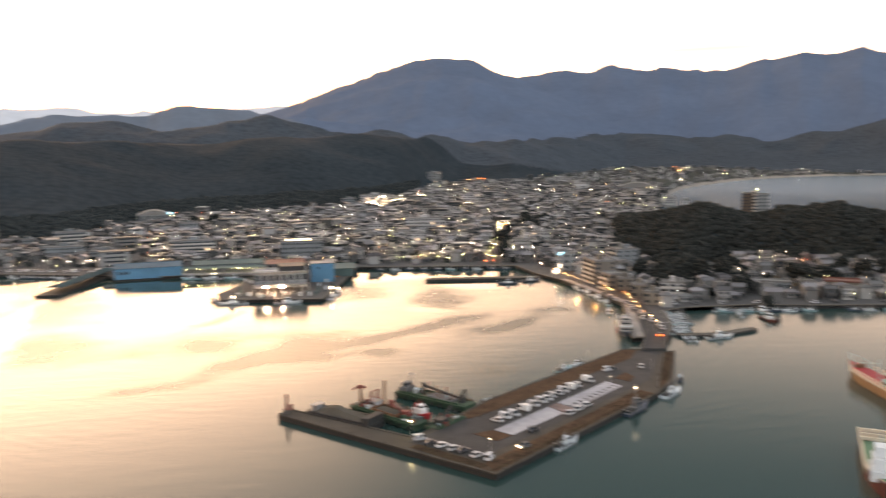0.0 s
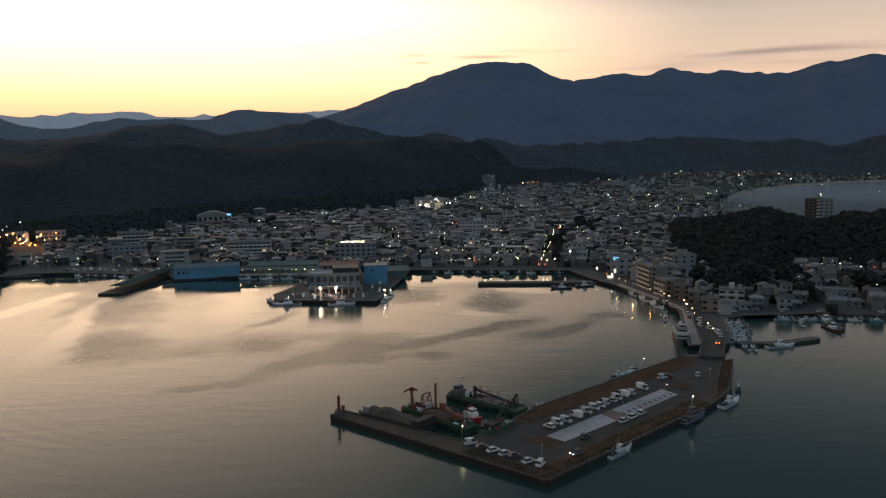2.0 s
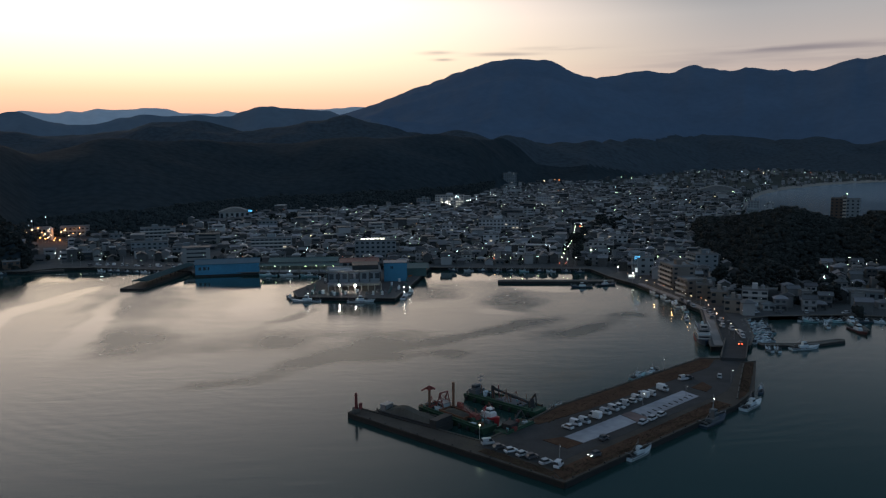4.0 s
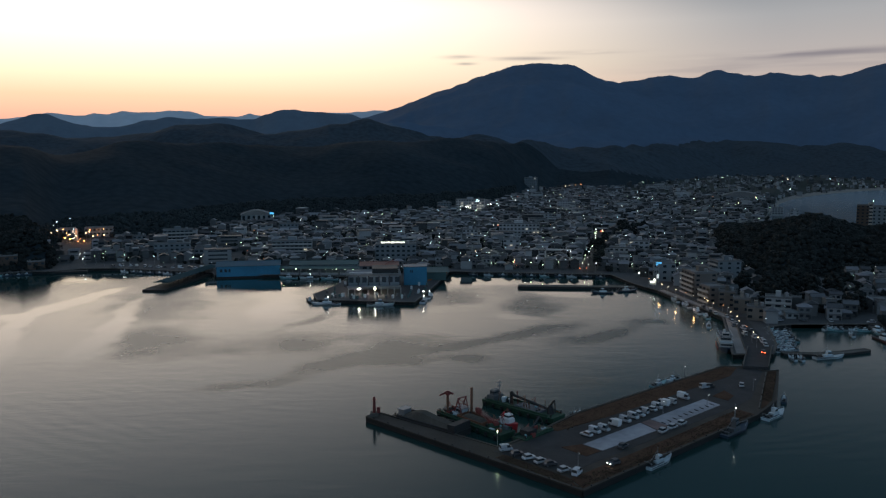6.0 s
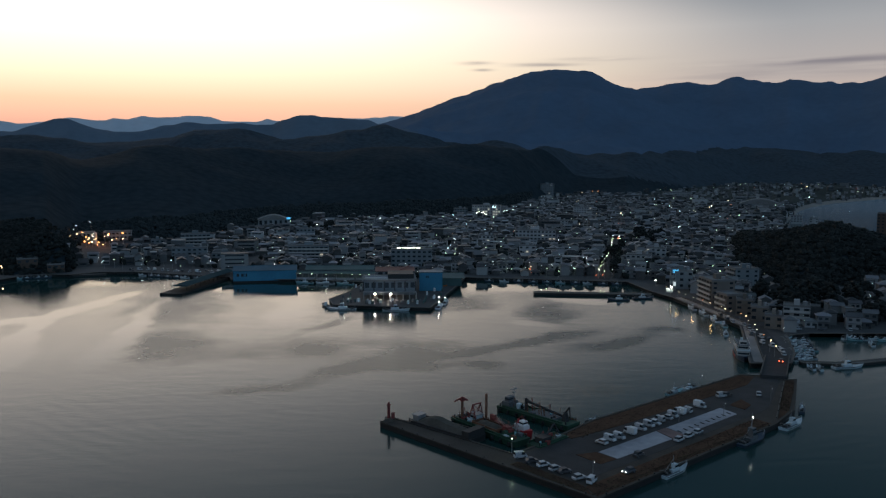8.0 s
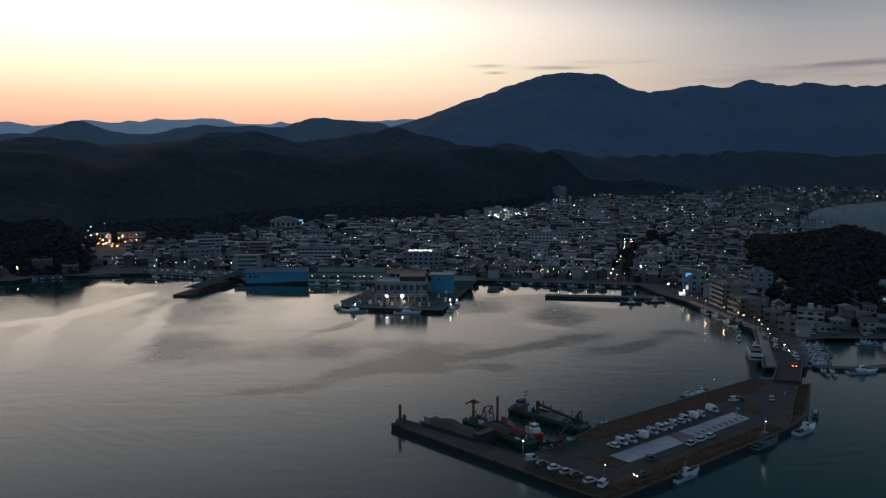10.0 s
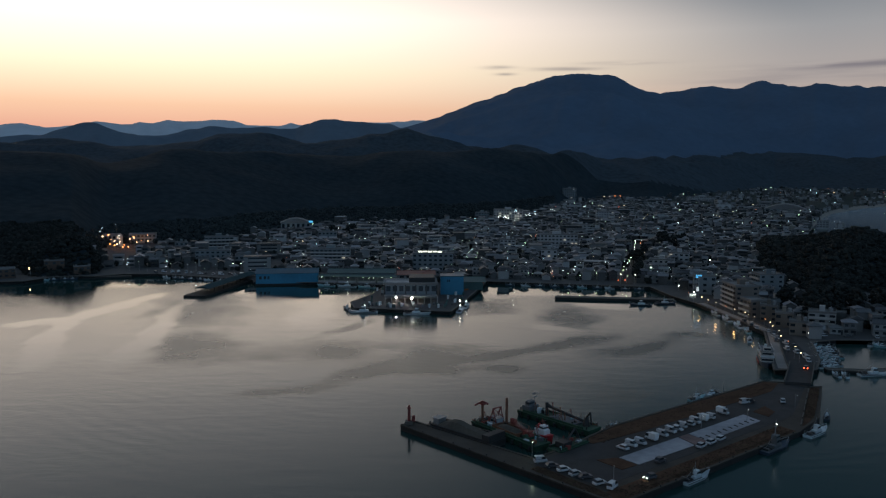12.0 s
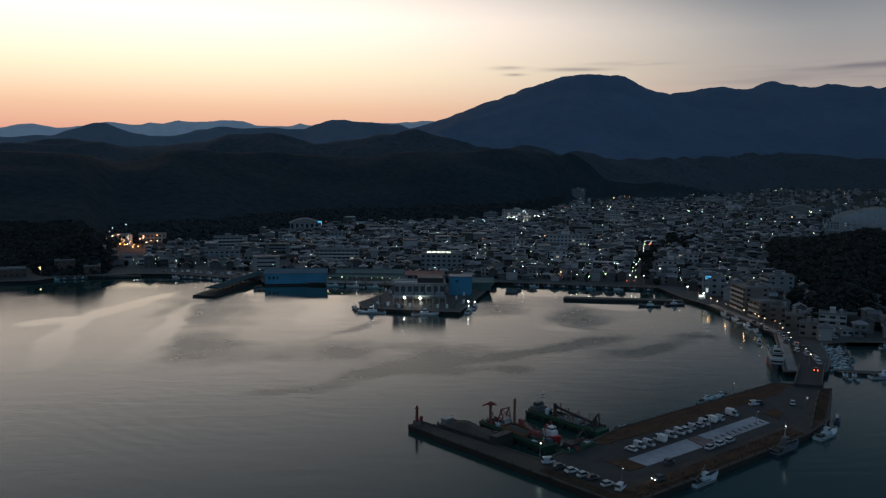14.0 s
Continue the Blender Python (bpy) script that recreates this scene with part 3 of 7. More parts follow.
def ground_level(x, y, woods=True):
    """Height of the land at x, y, and how much of it is hill."""
    r = np.hypot(x, y)
    az = np.degrees(np.arctan2(x, y))
    base = np.where(r < 600, -5.0, np.minimum(-5 + (r - 600) * 0.168, 1.7 + 0.01 * (r - 600)))
    shore = bay_shore(az)
    out = (r > 840) & (az > 21.9)
    base = np.where(out, np.minimum(base, np.clip((r - shore) * 0.035, -4, None) - 0.5), base)
    open_sea = np.clip((np.abs(az + 5) - 48) / 8, 0, 1)
    base = base * (1 - open_sea) - 5 * open_sea
    z = base.copy()
    rough = fractal(x, y, 420, 5, 3, ridged=True)
    fine = fractal(x, y, 60, 3, 11)
    foot = wood_foot(az)
    layers = [(SKY_FAR, 4750.0 + 0 * az, 700, 300, 0.03), (SKY_MAIN, 4250.0 + 0 * az, 1700, 500, 0.035), (SKY_RIGHT, 4600.0 + 0 * az, 1300, 350, 0.035), (SKY_MID, 2950.0 + 0 * az, 500, 500, 0.03),
              (SKY_LOW, 2250.0 + 900 * np.clip((az - 12) / 8, 0, 1), 600, 400, 0.03), (SKY_WOOD, foot + 480, 480, 500, 0.025), (SKY_CAPE, 3150.0 + 0 * az, 500, 500, 0.05),
              (SKY_GROVE, grove_crest(az), 150 + 55 * np.exp(-((az - 23.4) / 1.9) ** 2), 150, 0.03), (SKY_HEAD, 655.0 + 45 * np.clip((-29.8 - az) / 1.5, 0, 1), 46, 110, 0.03)]
    for skyline, rc, front, back, wild in layers:
        top = EYE + rc * np.tan(np.radians(skyline(az)))
        s = np.where(r < rc, (rc - r) / front, (r - rc) / back)
        soft = 0.5 + 0.5 * np.cos(np.pi * np.minimum(s, 1))
        bump = np.where(s < 1, np.where(rc > 1000, 0.35 * soft + 0.65 * (1 - np.minimum(s, 1)), soft), 0)
        h = np.maximum(top - base, 0)
        folds = (rough * 2.2 * bump * (1 - bump) * 2 + fine * 0.3 * bump) * wild * 4 * h
        z = np.maximum(z, base + h * bump + folds * (h > 1))
    z = z + np.clip(z - base - 3, 0, 1) * np.where(r > 1950, 1.0, 2.0) * fractal(x, y, 70, 2, 19)
    z = z + np.clip((z - base - 20) / 40, 0, 1) * (22 + 22 * np.clip((r - 1700) / 600, 0, 1) - 32 * np.clip((r - 3600) / 300, 0, 1)) * fractal(x, y, 110, 2, 23)
    z = z * (1 - open_sea) - 5 * open_sea
    return z, z - base


def build_land():
    az = np.radians(np.concatenate([np.arange(-180, -47, 6), np.arange(-46, 46.01, 0.125), np.arange(48, 180, 6)]))
    r = np.concatenate([[1, 150, 300, 450], 560 * (4980 / 560) ** np.linspace(0, 1, 150)])
    r = np.sort(np.concatenate([r, [2250, 2950, 3150, 4250, 4600, 4750]]))
    A, R = np.meshgrid(az, r, indexing="ij")
    X, Y = R * np.sin(A), R * np.cos(A)
    Z, hill = ground_level(X, Y)
    n, m = A.shape
    s = Shape()
    s.v = np.stack([X, Y, Z], -1).reshape(-1, 3).tolist()
    i, j = np.meshgrid(np.arange(n), np.arange(m - 1), indexing="ij")
    k = (i + 1) % n
    quads = np.stack([i * m + j, i * m + j + 1, k * m + j + 1, k * m + j], -1).reshape(-1, 4)
    s.f = quads.tolist()
    H = hill.reshape(-1)[quads].mean(1)
    zz = Z.reshape(-1)[quads].mean(1)
    rr, aa = R.reshape(-1)[quads].mean(1), np.degrees(A.reshape(-1)[quads].mean(1))
    sandy = (zz < 3.2) & (rr > 1000) & (aa > 20)
    # farther bands take the materials with more haze in their colour
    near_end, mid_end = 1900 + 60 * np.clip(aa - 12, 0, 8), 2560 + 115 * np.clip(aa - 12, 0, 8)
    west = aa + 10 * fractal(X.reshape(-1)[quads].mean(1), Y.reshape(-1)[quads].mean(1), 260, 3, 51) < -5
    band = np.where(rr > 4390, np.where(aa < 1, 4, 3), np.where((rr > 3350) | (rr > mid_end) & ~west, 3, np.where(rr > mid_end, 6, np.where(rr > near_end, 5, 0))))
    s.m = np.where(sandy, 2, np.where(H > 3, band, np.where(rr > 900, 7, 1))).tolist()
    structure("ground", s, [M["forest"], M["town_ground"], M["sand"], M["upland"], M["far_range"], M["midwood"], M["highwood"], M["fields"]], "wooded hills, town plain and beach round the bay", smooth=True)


build_land()
sea = Shape()
sea.add([(4990 * math.sin(2 * math.pi * i / 96), 4990 * math.cos(2 * math.pi * i / 96), 0) for i in range(96)], [tuple(range(95, -1, -1))])
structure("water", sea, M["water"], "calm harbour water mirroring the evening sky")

COAST = [(520, 300), (330, 338), (229, 354), (198, 362), (163, 362), (150, 357), (139, 322), (131, 306), (115, 305), (125, 338), (137, 378), (134, 407), (127, 459), (123, 471), (119, 486), (114, 522),
         (7, 539), (-1, 488), (-13, 422), (-66, 430), (-71, 448), (-63, 476), (-58, 516), (-106, 525), (-148, 524), (-152, 535), (-227, 559), (-252, 557), (-266, 543), (-279, 544), (-294, 537), (-301, 516), (-336, 507), (-520, 500)]
INLAND = [(-620, 720), (-330, 800), (0, 840), (330, 790), (560, 640), (640, 430)]


def inside(x, y, poly):
    hit = False
    for (x0, y0), (x1, y1) in zip(poly, poly[1:] + poly[:1]):
        if (y0 > y) != (y1 > y) and x < (x1 - x0) * (y - y0) / (y1 - y0) + x0:
            hit = not hit
    return hit


LAND = COAST + INLAND


def quay(name, poly, top, mat, label, closed=True, curb=0.5, edging="concrete"):
    """A made quay: slab, dark wall down into the water and a raised kerb along its edge."""
    q = thing(name, pose(0, 0, 0), label, name.replace("_", " "))
    q["kind"] = "structure"
    part("deck", Shape().prism(poly if closed else LAND, -4.0, top), [mat], q)
    n = len(poly)
    area = sum(poly[i][0] * poly[(i + 1) % n][1] - poly[(i + 1) % n][0] * poly[i][1] for i in range(n))
    sign = 1 if area > 0 else -1
    wall, kerb = Shape(), Shape()
    for i in range(n if closed else n - 1):
        a, b = Vector(poly[i]), Vector(poly[(i + 1) % n])
        d = (b - a).normalized()
        nrm = Vector((d.y, -d.x)) * sign
        for sh, o, w, z0, z1 in ((wall, 0.0, 0.25, -3.5, top - 0.15), (kerb, -curb, curb + 0.3, top - 0.14, top + 0.2)):
            p = [a + nrm * o, b + nrm * o, b + nrm * (o + w), a + nrm * (o + w)]
            sh.prism([tuple(v) for v in p], z0, z1)
    part("quay_wall", wall, M["quay_wall"], q, "dark wet wall")
    part("kerb", kerb, M[edging], q)
    return q


land = quay("pavement", COAST, 1.8, M["town_ground"], "town quays with concrete edge", closed=False)

# ---- the island quay with its car park ----
PIER = [(-21.7, 231.6), (-17.7, 235.1), (16.1, 205.8), (25.2, 214.9), (41.4, 234.1), (104.9, 288.6), (113.5, 287.6), (118.1, 281.5), (123.1, 282.5), (107.0, 246.2), (95.4, 232.1), (33.3, 177.6)]
pier = quay("island_quay", PIER, 1.5, M["pier_deck"], "low island quay with car park and dry grass margin", edging="pier_deck")
pier["category"] = "quay"


def strip(a, b, w, z, mat, name, parent, h=0.03, label=""):
    a, b = Vector(a), Vector(b)
    d = (b - a).normalized()
    n = Vector((-d.y, d.x)) * w / 2
    return part(name, Shape().prism([tuple(a + n), tuple(a - n), tuple(b - n), tuple(b + n)], z, z + h), mat, parent, label)


part("asphalt", Shape().prism([(14.1, 202.8), (31.3, 187.7), (92.8, 241.2), (99.9, 248.2), (118.1, 283.5), (110.0, 285.5), (99.9, 281.5), (43.4, 232.1), (27.2, 212.9)], 1.5, 1.53), M["asphalt"], pier, "worn dark asphalt")
part("grass_strip", Shape().prism([(42.4, 234.1), (30.6, 220.4), (33.4, 218.2), (50.5, 230.8), (103.0, 275.2), (109.4, 286.2), (105.0, 287.6)], 1.5, 1.60), M["dry_grass"], pier, "dry brown grass")
part("grass_strip", Shape().prism([(33.6, 178.8), (31.6, 184.4), (91.6, 237.2), (94.8, 232.6)], 1.5, 1.58), M["dry_grass"], pier, "dry brown grass")
part("grass_strip", Shape().prism([(98.6, 237.4), (102.2, 241.3), (106.0, 247.0), (121.8, 281.2), (118.5, 280.7)], 1.5, 1.60), M["dry_grass"], pier, "dry brown grass")
part("grass_strip", Shape().prism([(14.6, 198.4), (16.8, 200.4), (31.2, 185.2), (32.6, 179.4), (30.6, 181.2)], 1.5, 1.56), M["dry_grass"], pier)
part("grass_bed", Shape().prism([(32.5, 205.6), (38.0, 199.0), (42.6, 202.6), (38.3, 207.6)], 1.53, 1.63), M["dry_grass"], pier)
part("grass_bed", Shape().prism([(88.5, 251.0), (91.8, 246.2), (95.5, 251.3), (94.5, 257.4)], 1.53, 1.63), M["dry_grass"], pier)
part("parking_bay", Shape().prism([(38.8, 207.8), (43.1, 203.0), (61.6, 218.6), (58.6, 225.2)], 1.53, 1.56), M["bay_paving"], pier, "pale concrete paving")
part("parking_bay", Shape().prism([(62.4, 228.4), (66.2, 222.4), (87.8, 241.8), (84.6, 248.0)], 1.53, 1.56), M["bay_paving"], pier, "pale concrete paving")
part("crossing", Shape().prism([(58.9, 225.4), (62.0, 218.8), (65.9, 222.2), (62.2, 228.2)], 1.53, 1.57), M["red_paving"], pier, "reddish paved crossing")
for k in range(6):
    f = k / 6
    strip((98.4 + 19.6 * f, 238.0 + 42.6 * f), (98.4 + 19.6 * (f + 0.13), 238.0 + 42.6 * (f + 0.13)), 0.3, 1.5, M["concrete"], "road_kerb", pier, h=0.45, label="pale broken kerb beside the road")
for k in range(10):
    f = k / 9
    p, q = Vector((65.6 + 20 * f, 224 + 17.5 * f)), Vector((64.9 + 20 * f, 225.4 + 17.5 * f))
    strip(p, q, 0.35, 1.56, M["dark_steel"], "wheel_stop", pier, h=0.15)

for (ax, ay), (bx, by), n in (((33.3, 177.6), (95.4, 232.1), 13), ((-21.7, 231.6), (33.3, 177.6), 12), ((41.4, 234.1), (104.9, 288.6), 12)):
    for k in range(n):
        f = (k + 0.5) / n
        part("bollard", Shape().cyl(ax + (bx - ax) * f, ay + (by - ay) * f, 1.7, 2.15, 0.16, 0.2, n=7), M["dark_steel"], pier)

def tufts(strips, n, seed):
    """Ragged dry tufts and low weeds over the grass margins."""
    q = random.Random(seed)
    s = Shape()
    while n:
        a, b, w = q.choice(strips)
        f, o = q.random(), q.uniform(-0.5, 0.5) * w
        dx, dy = b[0] - a[0], b[1] - a[1]
        ln = math.hypot(dx, dy)
        x, y = a[0] + dx * f - dy / ln * o, a[1] + dy * f + dx / ln * o
        r, h = q.uniform(0.12, 0.34), q.uniform(0.08, 0.26)
        ring = [(x + r * q.uniform(0.6, 1.2) * math.cos(1.257 * i), y + r * q.uniform(0.6, 1.2) * math.sin(1.257 * i), 1.55) for i in range(5)]
        s.add(ring + [(x + q.uniform(-0.1, 0.1), y + q.uniform(-0.1, 0.1), 1.55 + h)], [(i, (i + 1) % 5, 5) for i in range(5)])
        n -= 1
    tagged(new("grass_tufts", s.mesh("grass_tufts", M["tuft"])), "dry brown grass tufts along the quay margins", "grass", kind="stuff")


tufts([((34.5, 182.5), (92, 234.5), 5.0), ((34.5, 221), (106, 284), 5.5), ((103.5, 245.5), (120, 280), 3.2), ((16, 199), (31.5, 182), 3.0), ((33, 179.5), (94, 233), 1.2)], 6500, 8)

bridge = thing("bridge", pose(0, 0, 0), "short asphalt road bridge with low concrete parapets", "bridge")
bridge["kind"] = "structure"
part("deck", Shape().prism([(111.0, 284.5), (119.6, 282.5), (132.7, 311.8), (123.6, 312.8)], 1.5, 2.7), M["asphalt"], bridge)
for a, b in (((111.0, 284.5), (123.6, 312.8)), ((119.6, 282.5), (132.7, 311.8))):
    strip(a, b, 0.35, 2.7, M["concrete"], "parapet", bridge, h=0.7)
part("pier", Shape().box(115, 121, 293, 295.5, -4, 1.5), M["quay_wall"], bridge)

# jetties and breakwaters
quay("jetty", [(48, 477), (49, 482.5), (118, 477), (117, 471)], 1.4, M["concrete"], "long low stone jetty closing the inner basin")["category"] = "jetty"
quay("breakwater", [(137, 309.5), (137, 312.5), (151, 310.6), (162, 313.6), (173.2, 317.4), (174, 314.6), (163.6, 310.6), (152, 307.6)], 1.0, M["concrete"], "low breakwater with a bent end")["category"] = "breakwater"
quay("jetty", [(-266, 544.5), (-266.4, 547.5), (-245, 554), (-244.4, 551)], 1.2, M["concrete"], "short dark jetty beside the headland")["category"] = "jetty"
quay("jetty", [(199.2, 364), (201.4, 363.5), (194.2, 332), (192.0, 332.5)], 1.0, M["concrete"], "narrow mooring jetty")["category"] = "jetty"

# paved promenade along the street quay, with a low wall towards the water
PROM = [(127.8, 459), (134.8, 407), (137.8, 378), (126.2, 339), (117.0, 307.5)]
promenade = thing("promenade", pose(0, 0, 0), "pale paved promenade along the street quay", "promenade")
promenade["kind"] = "structure"
for a, b in zip(PROM, PROM[1:]):
    d = (Vector(b) - Vector(a)).normalized()
    off = Vector((-d.y, d.x)) * 2.0
    strip(Vector(a) + off, Vector(b) + off, 3.6, 1.8, M["prom_paving"], "paving", promenade, h=0.12)
    strip(Vector(a) + off * 2.0, Vector(b) + off * 2.0, 0.3, 1.8, M["concrete"], "low_wall", promenade, h=0.7)
for a, b, w, name in (((139, 400), (142, 379), 8, "road"), ((142, 379), (128, 312), 11, "road"), ((131, 462), (139, 400), 7, "road"), ((100, 531), (164, 815), 8, "road")):
    d = (Vector(b) - Vector(a)).normalized()
    n = Vector((-d.y, d.x)) * w / 2
    z = 1.85 if a[1] < 500 else 1.9
    structure(name, Shape().add([(*(Vector(a) + n), z), (*(Vector(a) - n), z), (*(Vector(b) - n), z + (2.6 if b[1] > 600 else 0)), (*(Vector(b) + n), z + (2.6 if b[1] > 600 else 0))], [(0, 1, 2, 3)]), M["asphalt"], "asphalt street through the harbour town")


# ---- houses ----
def gable(s, w, d, z0, z1, over=0.5, slot=0):
    """A ridged roof along x with eaves and thickness."""
    x, y, t = w / 2 + over, d / 2 + over, 0.22
    s.add([(-x, -y, z0 - 0.15), (x, -y, z0 - 0.15), (x, y, z0 - 0.15), (-x, y, z0 - 0.15), (-x, 0, z1), (x, 0, z1),
           (-x, -y, z0 - 0.15 + t), (x, -y, z0 - 0.15 + t), (x, y, z0 - 0.15 + t), (-x, y, z0 - 0.15 + t), (-x, 0, z1 + t), (x, 0, z1 + t)],
          [(0, 4, 5, 1), (3, 2, 5, 4), (6, 7, 11, 10), (9, 10, 11, 8), (0, 1, 7, 6), (2, 3, 9, 8), (0, 6, 10, 4), (4, 10, 9, 3), (1, 5, 11, 7), (5, 2, 8, 11)], slot)
    s.box(-x - 0.05, x + 0.05, -0.2, 0.2, z1 + t - 0.08, z1 + t + 0.18, slot)


def hip(s, w, d, z0, z1, over=0.55, slot=0):
    x, y, i = w / 2 + over, d / 2 + over, max(w / 2 - d / 2, 0.4)
    s.add([(-x, -y, z0 - 0.15), (x, -y, z0 - 0.15), (x, y, z0 - 0.15), (-x, y, z0 - 0.15), (-x, -y, z0 + 0.1), (x, -y, z0 + 0.1), (x, y, z0 + 0.1), (-x, y, z0 + 0.1), (-i, 0, z1), (i, 0, z1)],
          [(3, 2, 1, 0), (0, 1, 5, 4), (1, 2, 6, 5), (2, 3, 7, 6), (3, 0, 4, 7), (4, 5, 9, 8), (6, 7, 8, 9), (5, 6, 9), (7, 4, 8)], slot)


def house(w, d, storeys, kind, seed):
    """A small town house: walls, tiled roof, door and windows."""
    r = random.Random(seed)
    h = 2.9 * storeys
    words = {"gable": "two-storey house with pitched grey tile roof", "hip": "house with hipped dark tile roof", "flat": "plain flat-roofed concrete house", "shop": "narrow shop house with flat roof and parapet"}
    ob = thing("house", pose(0, -400, -60), words[kind] + " in the harbour town", "house", "town houses")
    wall = Shape().box(-w / 2, w / 2, -d / 2, d / 2, -1.5, h)
    if kind == "gable":
        wall.add([(-w / 2, -d / 2, h), (-w / 2, d / 2, h), (-w / 2, 0, h + d * 0.24), (w / 2, -d / 2, h), (w / 2, d / 2, h), (w / 2, 0, h + d * 0.24)], [(0, 2, 1), (3, 4, 5)])
    part("wall", wall, M["wall"], ob)
    roof = Shape()
    if kind == "gable":
        gable(roof, w, d, h, h + d * 0.26)
    elif kind == "hip":
        hip(roof, w, d, h, h + d * 0.27)
    else:
        roof.box(-w / 2 - 0.1, w / 2 + 0.1, -d / 2 - 0.1, d / 2 + 0.1, h, h + 0.18)
        for x0, x1, y0, y1 in ((-w / 2 - 0.1, w / 2 + 0.1, -d / 2 - 0.1, -d / 2 + 0.1), (-w / 2 - 0.1, w / 2 + 0.1, d / 2 - 0.1, d / 2 + 0.1), (-w / 2 - 0.1, -w / 2 + 0.1, -d / 2 + 0.1, d / 2 - 0.1), (w / 2 - 0.1, w / 2 + 0.1, -d / 2 + 0.1, d / 2 - 0.1)):
            roof.box(x0, x1, y0, y1, h + 0.18, h + 0.7)
        if r.random() < 0.6:
            roof.box(-w / 4, 0, 0, d / 4, h + 0.18, h + 1.9)
            roof.cyl(w / 4, d / 5, h + 0.18, h + 1.4, 0.6)
    part("roof", roof, M["roof"] if kind in ("gable", "hip") else M["flat_roof"], ob)
    for s in range(storeys):
        for x in np.linspace(-w / 2 + 1.6, w / 2 - 1.6, max(2, int(w / 3.2))):
            lit = r.random() < 0.02
            win = Shape().box(x - 0.75, x + 0.75, -d / 2 - 0.07, -d / 2 + 0.05, s * 2.9 + 0.9, s * 2.9 + 2.1)
            part("window", win, M["lit_window"] if lit else M["glass"], ob)
    if storeys > 1 and kind != "shop":
        part("porch_roof", Shape().box(-w / 2 + 0.3, w / 2 - 0.3, -d / 2 - 0.9, -d / 2, 2.65, 2.8), M["roof"], ob)
    part("door", Shape().box(w / 2 - 1.15, w / 2 - 0.2, -d / 2 - 0.06, -d / 2 + 0.05, 0, 2.05), M["dark_steel"], ob)
    return ob


def block(name, label, x, y, w, d, h, storeys, turn, wall, roof="flat_roof", category="building", lit=0.03, ribbon=False, base=None, sign=None, penthouse=True, seed=1):
    """A larger flat-roofed building with windows floor by floor."""
    r = random.Random(seed)
    z = base if base is not None else max(1.8, float(ground_level(np.array([x]), np.array([y]))[0][0]))
    ob = thing(name, pose(x, y, z, 0, 0, turn), label, category)
    part("wall", Shape().box(-w / 2, w / 2, -d / 2, d / 2, -3, h), M[wall], ob)
    s = Shape().box(-w / 2 - 0.15, w / 2 + 0.15, -d / 2 - 0.15, d / 2 + 0.15, h, h + 0.25)
    for x0, x1, y0, y1 in ((-w / 2 - 0.15, w / 2 + 0.15, -d / 2 - 0.15, -d / 2 + 0.15), (-w / 2 - 0.15, w / 2 + 0.15, d / 2 - 0.15, d / 2 + 0.15), (-w / 2 - 0.15, -w / 2 + 0.15, -d / 2 + 0.15, d / 2 - 0.15), (w / 2 - 0.15, w / 2 + 0.15, -d / 2 + 0.15, d / 2 - 0.15)):
        s.box(x0, x1, y0, y1, h + 0.25, h + 0.95)
    part("roof", s, M[roof], ob)
    if penthouse:
        part("stair_tower", Shape().box(-w * 0.12, w * 0.1, -d * 0.1, d * 0.3, h + 0.25, h + 3.0), M[wall], ob)
        part("water_tank", Shape().cyl(w * 0.3, d * 0.1, h + 0.25, h + 2.2, 1.0, n=10), M["steel"], ob)
    fl = h / storeys
    for k in range(storeys):
        z0, z1 = k * fl + fl * 0.38, k * fl + fl * 0.80
        if ribbon:
            for cx in np.linspace(-w / 2 + 1.6, w / 2 - 1.6, max(2, int(w / 3.2))):
                part("window", Shape().box(cx - 1.25, cx + 1.25, -d / 2 - 0.06, -d / 2 + 0.05, z0, z1), M["lit_window"] if r.random() < lit else M["glass"], ob)
            bal = part("balcony", Shape().box(-w / 2, w / 2, -d / 2 - 1.1, -d / 2 - 0.1, k * fl - 0.15, k * fl + 0.05), M[wall], ob)
            part("parapet", Shape().box(-w / 2, w / 2, -d / 2 - 1.15, -d / 2 - 1.0, k * fl + 0.05, k * fl + 1.05), M["balcony_white"], bal)
        else:
            for cx in np.linspace(-w / 2 + 1.5, w / 2 - 1.5, max(2, int(w / 3.4))):
                part("window", Shape().box(cx - 1.0, cx + 1.0, -d / 2 - 0.07, -d / 2 + 0.05, z0, z1), M["lit_window"] if r.random() < lit else M["glass"], ob)
        for side in (-1, 1):
            for cy in np.linspace(-d / 2 + 2, d / 2 - 2, max(1, int(d / 5))):
                part("window", Shape().box(side * w / 2 - 0.06, side * w / 2 + 0.06, cy - 0.9, cy + 0.9, z0, z1), M["glass"], ob)
    if sign:
        for x0 in (-0.35, -0.04, 0.24):
            part("sign_post", Shape().box(w * x0, w * (x0 + 0.02), -d / 2, -d / 2 + 0.3, h, h + 1.3), M["steel"], ob)
        for n, x0 in enumerate((-0.36, -0.24, -0.12, 0.0, 0.12)):
            part("sign_board", Shape().box(w * x0, w * (x0 + 0.1), -d / 2 - 0.1, -d / 2 + 0.1, h + 1.2 + 0.2 * (n % 2), h + 2.3), M[sign], ob, "glowing sign board")
    return ob


# the named blocks of the waterfront and the town behind
def facing(x, y):
    return -math.degrees(math.atan2(x, y))


